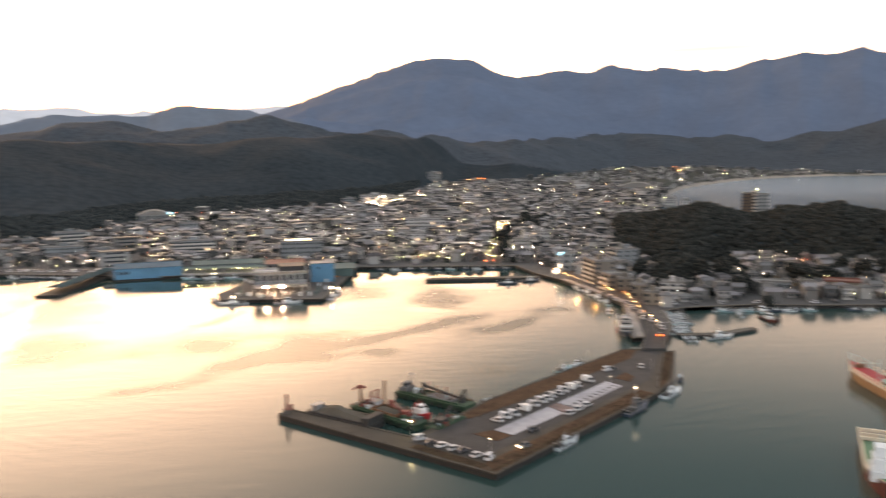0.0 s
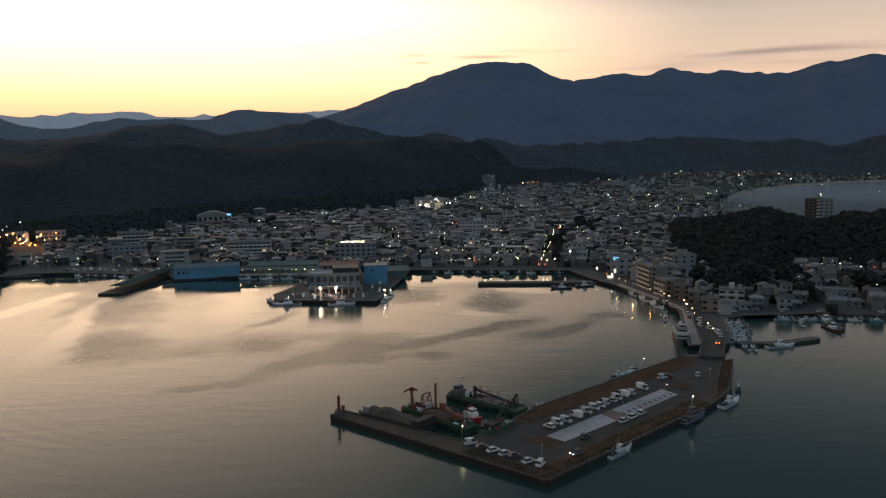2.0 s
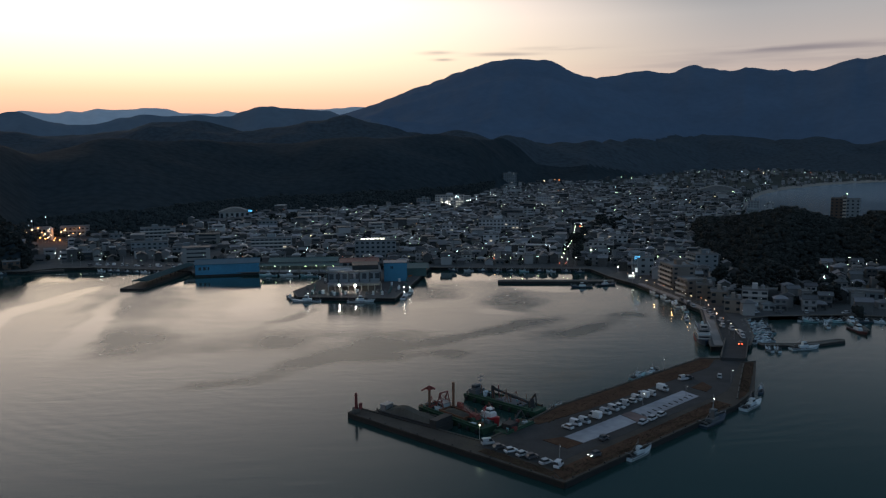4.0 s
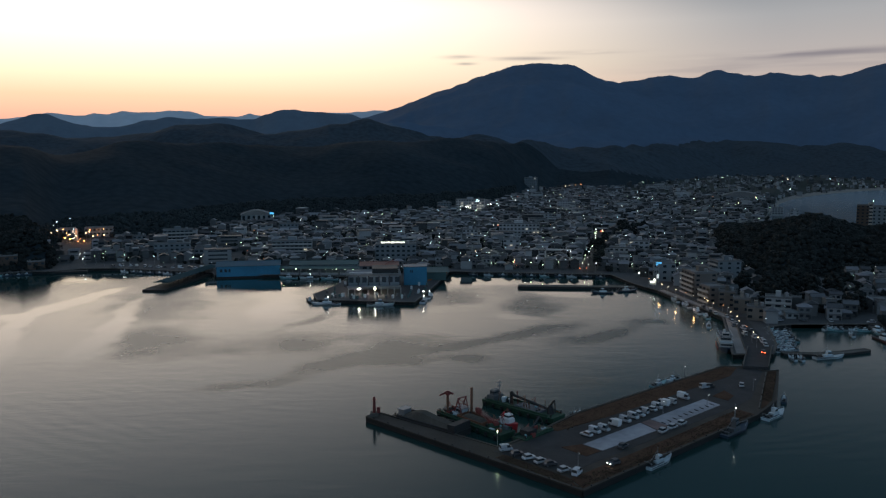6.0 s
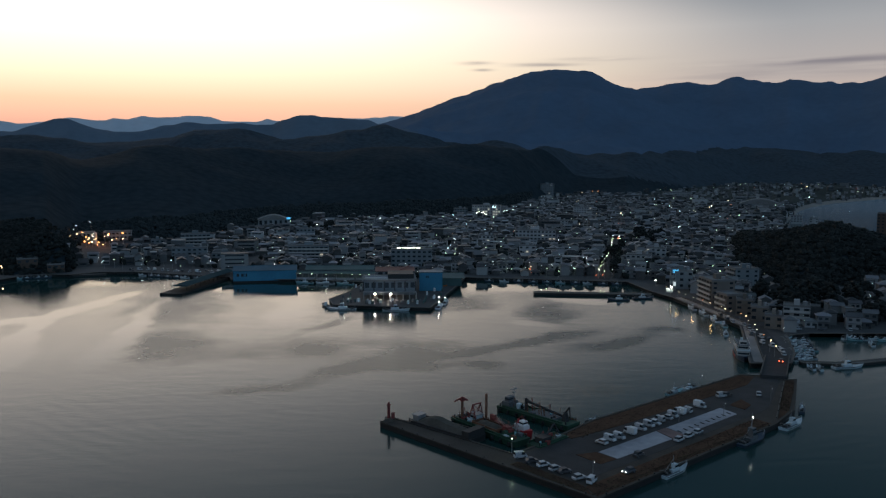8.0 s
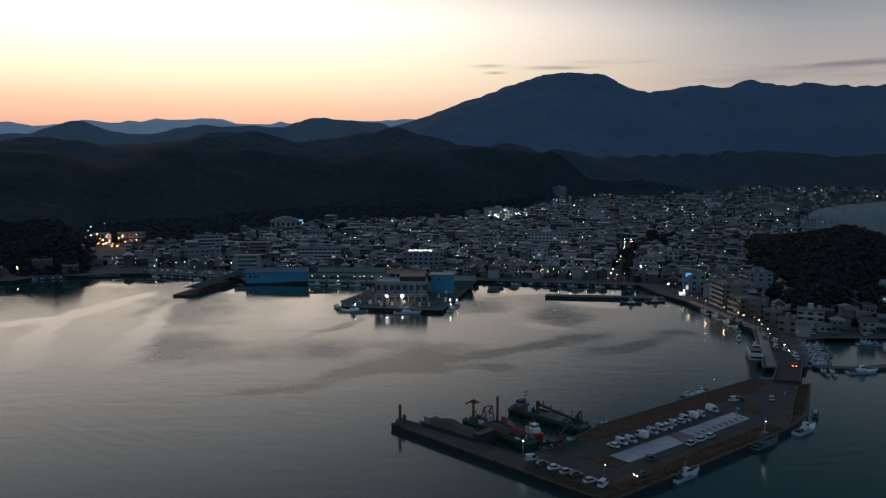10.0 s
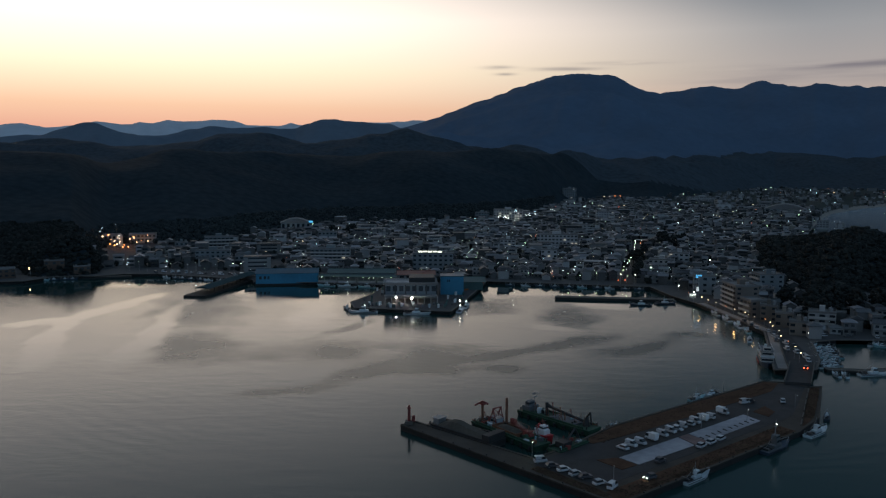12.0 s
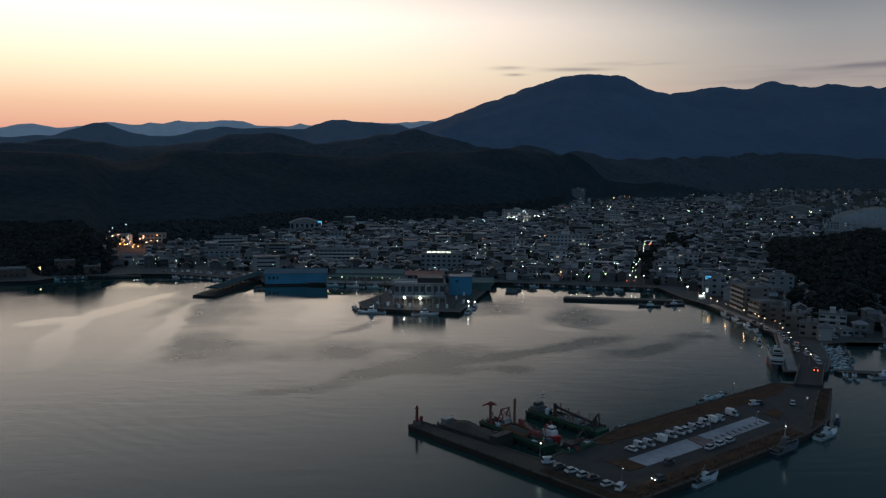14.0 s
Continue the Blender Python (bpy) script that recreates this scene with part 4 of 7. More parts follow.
TOWER = 23.5
BLOCKS = [
    ("office_block", "grey office block with a bright sign along the roof", -32, 596, 30, 14, 13, 4, "grey_wall", dict(sign="sign_white", lit=0.1)),
    ("school", "large pale school building on rising ground", 43, 1082, 38, 14, 17, 5, "white_wall", dict(lit=0.25)),
    ("hospital", "long pale municipal block with rows of windows", 77, 762, 38, 14, 13, 4, "white_wall", dict(lit=0.12)),
    ("apartment_block", "white apartment block among the town roofs", 30, 748, 14, 10, 9, 3, "white_wall", {}),
    ("apartment_block", "pale apartment block at the foot of the woods", -234, 716, 25, 11, 12, 4, "grey_wall", dict(ribbon=True)),
    ("warehouse_office", "small pale two-storey office", -272, 725, 11, 9, 5.5, 2, "grey_wall", {}),
    ("office_block", "long grey three-storey office", -212, 634, 27, 11, 9, 3, "grey_wall", dict(lit=0.1)),
    ("office_block", "low pale office near the quay", -181, 626, 21, 10, 6, 2, "grey_wall", {}),
    ("apartment_block", "stepped pale block with balconies", -117, 638, 31, 13, 11, 4, "grey_wall", dict(ribbon=True)),
    ("apartment_tower", "tall slab on the hillside above the town", 178, 1545, 26, 14, 19, 6, "grey_wall", {}),
    ("hotel", "six-storey waterfront hotel with cream balconies", 147, 445.5, 19, 13, 13, 5, "hotel_wall", dict(ribbon=True, turn=-86)),
    ("hotel", "low hotel wing with cream balconies towards the quay", 146.5, 421, 11, 10, 8.5, 3, "hotel_wall", dict(ribbon=True, turn=-80, penthouse=False)),
    ("hotel", "grey hotel block with balconies under the wooded hill", 183, 505, 13, 15, 11.5, 4, "grey_wall", dict(ribbon=True, turn=-86)),
    ("office_block", "plain grey block behind the sign mast", 142, 498, 13, 12, 11, 3, "grey_wall", dict(turn=-12)),
    ("clinic", "white three-storey building with stepped stairs", 168, 389, 12, 9, 8, 3, "white_wall", dict(ribbon=True)),
    ("office_block", "pale office block beside the avenue", 140, 604, 18, 12, 9, 3, "white_wall", {}),
    ("office_block", "pale office block beside the avenue", 162, 640, 15, 12, 10, 3, "white_wall", {}),
    ("resort_tower", "dark brown resort tower above the far beach", 470, 881.5, 12, 12, TOWER + 1, 7, "brown_wall", dict(penthouse=False, lit=0.0)),
    ("resort_tower", "pale central shaft of the resort tower", 476.2, 877.4, 4.5, 10, TOWER + 3, 7, "tan_wall", dict(penthouse=False, lit=0.0)),
    ("resort_tower", "brown lower wing of the resort tower", 484, 872.5, 13, 11, TOWER, 6, "grey_wall", dict(penthouse=False, lit=0.0)),
    ("beach_house", "low white building behind the beach", 462, 1085, 14, 9, 9, 3, "white_wall", {}),
    ("beach_house", "low white building behind the beach", 482, 1078, 10, 9, 6, 2, "white_wall", {}),
    ("shop", "corner shop with lit front by the quay", 151, 374, 8, 7, 6, 2, "shop_wall", dict(lit=0.02)),
    ("shop", "shop house along the quay street", 151, 392, 8, 8, 7, 2, "shop_wall", dict(lit=0.03)),
    ("shop", "shop house along the quay street", 149, 407, 8, 8, 8, 3, "shop_wall", dict(lit=0.03)),
    ("apartment_block", "pale block among the houses", 8, 1090, 18, 10, 12, 4, "grey_wall", {}),
    ("apartment_block", "white block among the houses", 118, 905, 20, 11, 11, 4, "white_wall", {}),
    ("apartment_block", "white block among the houses", 60, 655, 13, 10, 10, 3, "white_wall", dict(lit=0.15)),
    ("apartment_block", "pale block among the houses", 180, 1130, 24, 12, 12, 4, "white_wall", {}),
    ("apartment_block", "pale block among the houses", 468, 1686, 56, 14, 9, 3, "white_wall", {}),
    ("apartment_block", "pale block among the houses", -70, 760, 16, 11, 9, 3, "white_wall", {}),
    ("apartment_block", "pale block among the houses", -150, 800, 18, 11, 10, 3, "grey_wall", {}),
]
TAKEN = []
BLOCKS.append(("boat_house", "low boat house under the dark headland", -328, 530, 22, 10, 6, 2, "brown_wall", dict(penthouse=False)))
BLOCKS.append(("boat_house", "low boat house under the dark headland", -299, 551, 13, 7, 3.8, 1, "brown_wall", dict(penthouse=False)))
BLOCKS.append(("boat_house", "low boat house under the dark headland", -281, 555, 11, 7, 3.6, 1, "brown_wall", dict(penthouse=False, lit=0.0)))
BLOCKS.append(("factory", "lamp-lit factory under orange light", -318, 748, 24, 14, 7, 2, "grey_wall", dict(penthouse=False)))
BLOCKS.append(("factory", "low lamp-lit factory hall", -348, 736, 24, 12, 5.5, 1, "grey_wall", dict(penthouse=False)))
BLOCKS.append(("boat_shed", "long low grey shed with a flat roof", 230, 400, 18, 9, 4.5, 1, "grey_wall", dict(roof="flat_roof", penthouse=False, lit=0.0)))
BLOCKS.append(("net_store", "low net store with a rust-brown roof beside the moorings", 262, 388, 18, 12, 5.5, 1, "shop_wall", dict(roof="red_roof", penthouse=False, lit=0.0)))
TAKEN += [(-58, 438, 14), (-8, 438, 14), (-60, 466, 14), (-62, 500, 12), (-25, 515, 12), (0, 470, 14), (-330, 715, 36), (-340, 690, 26), (-305, 690, 22), (132, 482, 7), (198, 452, 15), (214, 474, 19), (234, 500, 20), (203, 500, 19), (262, 388, 13)]
for k, (name, label, x, y, w, d, h, st, wall, more) in enumerate(BLOCKS):
    turn = more.pop("turn", facing(x, y) + (rng.uniform(-6, 6) if y > 560 else 0))
    block(name, label, x, y, w, d, h, st, turn, wall, seed=k, **more)
    TAKEN.append((x, y, max(w, d) * 0.62))

silo = thing("silo", pose(-330, 726, 1.8), "pale steel silo lit by white lamps", "silo")
part("shell", Shape().cyl(0, 0, 2.0, 13, 1.7, n=14).cyl(0, 0, 13, 14.2, 1.7, 0.4, n=14), M["white_wall"], silo, smooth=False)
part("hopper", Shape().cyl(0, 0, 0.8, 2.0, 0.5, 1.7, n=14), M["steel"], silo)
for dx, dy in ((-1.5, 0), (1.5, 0), (0, -1.5), (0, 1.5)):
    part("leg", Shape().cyl(dx, dy, 0, 2.2, 0.12, n=6), M["steel"], silo)
part("ladder", Shape().box(1.72, 1.8, -0.3, 0.3, 1, 13.4), M["steel"], silo)
for z in (6.0, 10.0, 13.0):
    part("lamp", Shape().ball(-0.6, -2.0, z, 0.22), M["lamp_cool"], silo, "lit white lamp")

# blue cold store, half over the water
store = thing("cold_store", pose(-127, 531, 1.8, 0, 0, 11), "long bright blue steel cold store on the quay edge", "warehouse")
part("wall", Shape().box(-20.5, 20.5, -8, 8, -0.6, 6.2), M["blue_steel"], store)
rf = Shape()
gable(rf, 41, 16, 6.2, 8.4, 0.5)
part("roof", rf, M["blue_roof"], store)
part("footing", Shape().box(-20.8, 20.8, -8.5, 8.3, -4.5, -0.6), M["quay_wall"], store)
for k in range(12):
    part("pilaster", Shape().box(-20.1 + k * 3.63, -19.7 + k * 3.63, -8.16, -8, -0.6, 6.1), M["blue_steel"], store)
for x in (-17.5, -14.6, -12.4):
    part("window", Shape().box(x - 0.8, x + 0.8, -8.12, -7.9, 2.4, 4.4), M["glass"], store)
TAKEN.append((-129, 530, 22))

# fish market on its own quay
market = thing("fish_market", pose(-37, 452, 1.8, 0, 0, 5), "grey fish market hall with an open lit front on the quay", "market hall")
part("wall", Shape().box(-15, 15, -2, 22, 4.6, 10.2), M["grey_wall"], market)
part("back_wall", Shape().box(-15, 15, 12, 22, 0, 4.6), M["grey_wall"], market)
part("roof", Shape().box(-15.6, 15.6, -2.8, 22.5, 10.2, 10.7).box(-15.6, 15.6, -2.8, -2.5, 10.7, 11.2), M["flat_roof"], market)
part("canopy", Shape().box(-15, 15, -6.5, -2, 4.2, 4.6), M["steel"], market)
part("roof_deck", Shape().box(-14, -1, 0, 5, 10.7, 11.6), M["pale_paving"], market)
for k in range(9):
    part("column", Shape().box(-14.8 + k * 3.7, -14.3 + k * 3.7, -6.3, -5.9, 0, 4.2), M["steel"], market)
    if k < 8:
        part("window", Shape().box(-14.0 + k * 3.7, -11.6 + k * 3.7, -2.08, -1.9, 6.4, 9.4), M["glass"], market)
for k in range(5):
    part("window", Shape().box(14.92, 15.08, 0.5 + k * 4.3, 3.4 + k * 4.3, 6.4, 9.4), M["glass"], market)
part("plant_room", Shape().box(-1, 14, 4, 20, 10.7, 13.4), M["dark_steel"], market, "dark plant room on the roof")
part("parapet_wall", Shape().box(-15.6, -1, 6, 6.3, 10.7, 12.2), M["pale_paving"], market)
for k in range(6):
    part("pilaster", Shape().box(-15.1 + k * 5.9, -14.5 + k * 5.9, -2.35, -2, 4.6, 10.2), M["dark_steel"], market)
upper = thing("market_hall", pose(-33, 486, 1.8, 0, 0, 5), "upper market hall with a rust-red roof", "market hall")
part("wall", Shape().box(-15, 8, -10, 10, 0, 12.5), M["grey_wall"], upper)
rf = Shape()
gable(rf, 23, 20, 12.5, 13.6, 0.4)
rf.v = [(x - 3.5, y, z) for x, y, z in rf.v]
part("roof", rf, M["red_roof"], upper)
part("ridge_rail", Shape().tube((0, -8, 13.2), (6, 2, 14.6), 0.16, 5), M["crane_red"], upper)
for k in range(5):
    part("window", Shape().box(-13.5 + k * 4, -11 + k * 4, -10.08, -9.9, 10.2, 12.0), M["glass"], upper)
ice = thing("ice_plant", pose(-14.5, 486, 1.8, 0, 0, 3), "tall bright blue steel ice plant", "industrial building")
part("wall", Shape().box(-7, 7, -6, 6, 0, 11), M["blue_steel"], ice)
part("roof", Shape().box(-7.3, 7.3, -6.3, 6.3, 11, 11.4), M["blue_roof"], ice)
for k in range(4):
    part("pilaster", Shape().box(-6.6 + k * 4.2, -6.2 + k * 4.2, -6.14, -6, 0, 10.8), M["blue_steel"], ice)
part("window", Shape().box(-3, -1.4, -6.1, -5.9, 7.8, 9.2), M["glass"], ice)
low = thing("market_shed", pose(-2, 512, 1.8, 0, 0, 3), "low teal-roofed shed beside the quay", "shed")
part("wall", Shape().box(-9, 6, -12, 12, 0, 5), M["green_roof"], low)
rf = Shape()
gable(rf, 15, 24, 5, 6.6)
part("roof", rf, M["green_roof"], low)
TAKEN += [(-37, 455, 20), (-33, 486, 20), (-11, 488, 13), (-2, 512, 14)]

def crate_stack(m, n, mat, words):
    """A pallet of fish boxes, each box an open tray with a rim."""
    ob = thing("crate_stack", m, words, "fish crates", "crates on the market quay")
    part("pallet", Shape().box(-0.6, 0.6, -0.5, 0.5, 0, 0.14), M["bark"], ob)
    for k in range(n):
        z, o = 0.14 + 0.34 * k, 0.04 * (k % 2)
        part("crate", Shape().box(-0.52 + o, 0.52 + o, -0.42, 0.42, z, z + 0.28).box(-0.56 + o, 0.56 + o, -0.46, 0.46, z + 0.28, z + 0.33), mat, ob)
    return ob


q = random.Random(61)
stacks = [crate_stack(pose(-57 + 2.0 * i, 437 + i, 1.8, 0, 0, 12 * i), 4 + i, M[mat], words) for i, (mat, words) in enumerate((("boat_deck", "stack of grey plastic fish crates on a pallet"), ("green_roof", "stack of green plastic fish crates on a pallet"), ("hull_white", "stack of white foam fish boxes on a pallet")))]
for k in range(44):
    x, y = (q.uniform(-64, -16), q.uniform(431, 442)) if k < 24 else (q.uniform(-17, -6), q.uniform(438, 480)) if k < 36 else (q.uniform(-66, -55), q.uniform(446, 500))
    copy_thing(stacks[k % 3], pose(x, y, 1.8, 0, 0, q.uniform(0, 90)))
for k in range(5):
    pile = Shape()
    for n in range(14):
        pile.ball(q.uniform(-2.4, 2.4), q.uniform(-0.8, 0.8), q.uniform(0.1, 0.5), q.uniform(0.4, 0.75), n=7, k=4, squash=0.6)
    net = thing("net_pile", pose(-5.4 + 2.4 * k, 500 + 7.4 * k, 1.8, 0, 0, 74), "heap of orange fishing net along the quay edge", "fishing net", "net piles")
    part("net", pile, M["net"], net)

# open market sheds along the water, greenish roofs and lit bays
for k in range(4):
    x = -99 + k * 13.2
    shed = thing("landing_shed", pose(x, 529 - 0.4 * k, 1.8, 0, 0, 0), "open landing shed with greenish roof and lit bays", "shed", "landing sheds")
    rf = Shape()
    gable(rf, 12.6, 8, 4.1, 5.0, 0.3)
    part("roof", rf, M["green_roof"], shed)
    part("back_wall", Shape().box(-6.2, 6.2, 3, 3.3, 0, 4.1), M["grey_wall"], shed)
    for px in (-6, -2, 2, 6):
        part("post", Shape().box(px - 0.15, px + 0.15, -3.6, -3.3, 0, 4.1), M["steel"], shed)
    for px in ((-4.1, 3.9), (0.4,), (-2.2, 1.8, 4.6), (-3.0, 2.6))[k]:
        part("tube_lamp", Shape().box(px - 0.3, px + 0.3, -2.6, -2.3, 3.5, 3.7), M["lamp_green"], shed, "lit fluorescent lamp")
    part("low_wall", Shape().box(-6.2, 6.2, -3.2, -3.0, 0, 1.4), M["pale_paving"], shed)
    TAKEN.append((x, 529, 9))
hall = thing("landing_hall", pose(-79, 549, 1.8, 0, 0, 3), "long low hall behind the landing sheds", "hall")
part("wall", Shape().box(-23, 23, -8, 8, 0, 4.6), M["grey_wall"], hall)
rf = Shape()
gable(rf, 46, 16, 4.6, 6.4)
part("roof", rf, M["green_roof"], hall)
TAKEN += [(-85, 549, 14), (-105, 549, 14), (-65, 549, 14)]

# covered floating landing
landing = thing("floating_landing", pose(-164, 508, 0, 0, 0, -7), "dark roofed floating landing stage", "landing stage")
part("pontoon", Shape().box(-7, 7, -40, 44, -1, 1.2), M["quay_wall"], landing)
rf = Shape().add([(-5, -30, 4.2), (5, -30, 4.2), (5, 44, 4.2), (-5, 44, 4.2), (0, -30, 5.4), (0, 44, 5.4), (-5, -30, 4.0), (5, -30, 4.0), (5, 44, 4.0), (-5, 44, 4.0)],
                 [(0, 4, 5, 3), (1, 2, 5, 4), (0, 1, 4), (2, 3, 5), (6, 9, 8, 7), (0, 6, 7, 1), (2, 8, 9, 3), (1, 7, 8, 2), (3, 9, 6, 0)])
part("roof", rf, M["dark_roof"], landing)
for k in range(12):
    for x in (-4.6, 4.6):
        part("post", Shape().cyl(x, -29 + k * 6.5, 1.2, 4.1, 0.14, n=6), M["dark_steel"], landing)

# gymnasium with a vaulted roof, and the domed hall with its blue light
for name, x, y, w, d, h, rise, label in (("gymnasium", 503, 1325, 62, 40, 6, 8, "large gymnasium with a pale vaulted roof"), ("assembly_hall", -211, 925, 34, 24, 9, 5, "hillside hall with a low vaulted roof and blue light")):
    z = float(ground_level(np.array([x]), np.array([y]))[0][0])
    g = thing(name, pose(x, y, max(z, 1.8), 0, 0, facing(x, y)), label, "hall")
    part("wall", Shape().box(-w / 2, w / 2, -d / 2, d / 2, -4, h), M["grey_wall"], g)
    arc = [(-w / 2 - 1 + (w + 2) * i / 14, h + rise * math.sin(math.pi * i / 14)) for i in range(15)]
    ring = [[(px, yy, pz) for px, pz in arc] for yy in (-d / 2 - 1, d / 2 + 1)]
    part("roof", Shape().loft(ring), M["flat_roof"], g, smooth=False)
    for k in range(6):
        part("window", Shape().box(-w / 2 + w * (k + 0.25) / 6, -w / 2 + w * (k + 0.75) / 6, -d / 2 - 0.1, -d / 2 + 0.1, 2, h - 1), M["glass"], g)
    TAKEN.append((x, y, w * 0.6))
    if name == "assembly_hall":
        part("sign_lamp", Shape().box(w / 2 - 2, w / 2 + 2.5, -d / 2 - 1, -d / 2, h + 0.3, h + 2.4), M["lamp_blue"], g, "glowing blue sign")

# advertising mast with blue sign by the quay
mast = thing("sign_mast", pose(134.5, 486, 1.8), "slim white lattice mast with a glowing blue sign", "sign mast")
for dx, dy in ((-0.8, -0.8), (0.8, -0.8), (0.8, 0.8), (-0.8, 0.8)):
    part("post", Shape().cyl(dx, dy, 0, 12.6, 0.1, n=6), M["steel"], mast)
for k in range(7):
    part("ring", Shape().box(-0.9, 0.9, -0.9, -0.75, k * 1.9 + 0.6, k * 1.9 + 0.75).box(-0.9, 0.9, 0.75, 0.9, k * 1.9 + 0.6, k * 1.9 + 0.75).tube((-0.8, -0.8, k * 1.9 + 0.7), (0.8, -0.8, k * 1.9 + 2.4), 0.05, 5), M["steel"], mast)
part("sign_box", Shape().box(-0.9, 2.4, -0.25, 0.25, 12.0, 12.8).box(-0.9, 0.2, -0.25, 0.25, 10.9, 12.0), M["lamp_blue"], mast, "glowing blue sign box")

part("light_strip", Shape().box(-0.7, 0.7, -1.0, -0.92, 3.0, 5.6), M["mast_glow"], mast, "glowing white strip")

kiosk = thing("kiosk", pose(130.5, 481, 1.8, 0, 0, -14) @ Matrix.Scale(0.72, 4), "small white kiosk on the quay, brightly lit inside", "kiosk")
part("wall", Shape().box(-2.6, 2.6, -0.2, 2.2, 0, 2.7).box(-2.6, -2.4, -2.0, -0.2, 0, 2.7).box(2.4, 2.6, -2.0, -0.2, 0, 2.7).box(-2.4, 2.4, -2.0, -1.85, 0, 0.9), M["white_paint"], kiosk)
part("roof", Shape().box(-3.0, 3.0, -2.6, 2.5, 2.7, 2.95), M["white_paint"], kiosk)
part("tube_lamp", Shape().box(-2.2, 2.2, -1.5, -1.3, 2.45, 2.62), M["lamp_white"], kiosk, "lit tube lamp")
part("lit_panel", Shape().box(-2.3, 2.3, -0.32, -0.22, 1.1, 2.1), M["mast_glow"], kiosk, "glowing white panel")

# ---- the town ----
ROADS = [((100, 532), (164, 815), 8), ((131, 470), (134, 405), 9), ((134, 405), (137, 378), 9), ((137, 378), (126, 312), 11)]


def free(x, y, rad):
    for tx, ty, tr in TAKEN:
        if (x - tx) ** 2 + (y - ty) ** 2 < (tr + rad * 0.6) ** 2:
            return False
    for a, b, w in ROADS:
        a, b, p = Vector(a), Vector(b), Vector((x, y))
        f = max(0, min(1, (p - a).dot(b - a) / (b - a).length_squared))
        if (p - a - f * (b - a)).length < w / 2 + rad:
            return False
    return True


def near_coast(x, y, gap):
    p = Vector((x, y))
    for a, b in zip(COAST, COAST[1:]):
        a, b = Vector(a), Vector(b)
        f = max(0, min(1, (p - a).dot(b - a) / (b - a).length_squared))
        if (p - a - f * (b - a)).length < gap:
            return True
    return False


def town_sites():
    """House plots in loose rows over the plain, clear of water, hills, roads and larger buildings."""
    r = random.Random(21)
    found = []
    for iy in range(0, 262):
        y = 366 + iy * 9.3
        for ix in range(-66, 165):
            x = ix * 9.6 + (iy % 2) * 4
            x2, y2 = x + r.uniform(-2.2, 2.2), y + r.uniform(-2.0, 2.0)
            d = math.hypot(x2, y2)
            az = math.degrees(math.atan2(x2, y2))
            if not -29 < az < 37 or d > 2800:
                continue
            found.append((x2, y2, d, az, r.random()))
    xs, ys = np.array([f[0] for f in found]), np.array([f[1] for f in found])
    zs, hill = ground_level(xs, ys)
    out = []
    for (x, y, d, az, u), z, hl in zip(found, zs, hill):
        slab = inside(x, y, LAND)
        if not slab and z < 1.0 or d < 640 and not slab:
            continue
        if hl > 5 or (z < 1.9 and not slab) or d > wood_foot(az) + (10 if az < 6 else 300):
            continue
        east = az > 19 and d < 640
        if u < 0.10 + 0.45 * (d > 1500) + 0.08 * east + 0.35 * (az > 13 and d > 950) + 0.36 * (az < -13) or near_coast(x, y, 6.0 if east else 34 if az < -15 else 15) or not free(x, y, 4.5):
            continue
        out.append((x, y, max(z, 1.84), d, az))
    return out


SITES = town_sites()
KINDS = [(7.2, 5.8, 2, "gable"), (8.6, 6.4, 2, "gable"), (6.8, 6, 2, "hip"), (8, 6.4, 2, "hip"), (9, 6.2, 1, "gable"), (7, 7, 2, "flat"), (5.6, 7, 2, "shop"), (6.6, 5.6, 1, "hip"), (6.4, 5.4, 2, "gable"), (8.6, 6.2, 2, "hip"), (6.2, 5.4, 1, "gable"), (7, 6, 1, "hip"), (8.2, 5.6, 1, "gable"), (7.4, 6.6, 2, "gable")]
patterns = [house(w * 0.86, d * 0.88, st, kind, 40 + i) for i, (w, d, st, kind) in enumerate(KINDS)]
near = sorted(SITES, key=lambda s: s[3])
homes, rest = near[:300], near[300:]
r = random.Random(5)
used = set()
for x, y, z, d, az in homes:
    k = r.randrange(len(patterns))
    turn = facing(x, y) * 0.6 + r.choice((0, 0, 90, -90, 180)) + r.uniform(-9, 9)
    m = pose(x, y, z, 0, 0, turn)
    if k in used:
        copy_thing(patterns[k], m)
    else:
        used.add(k)
        patterns[k].matrix_basis = m


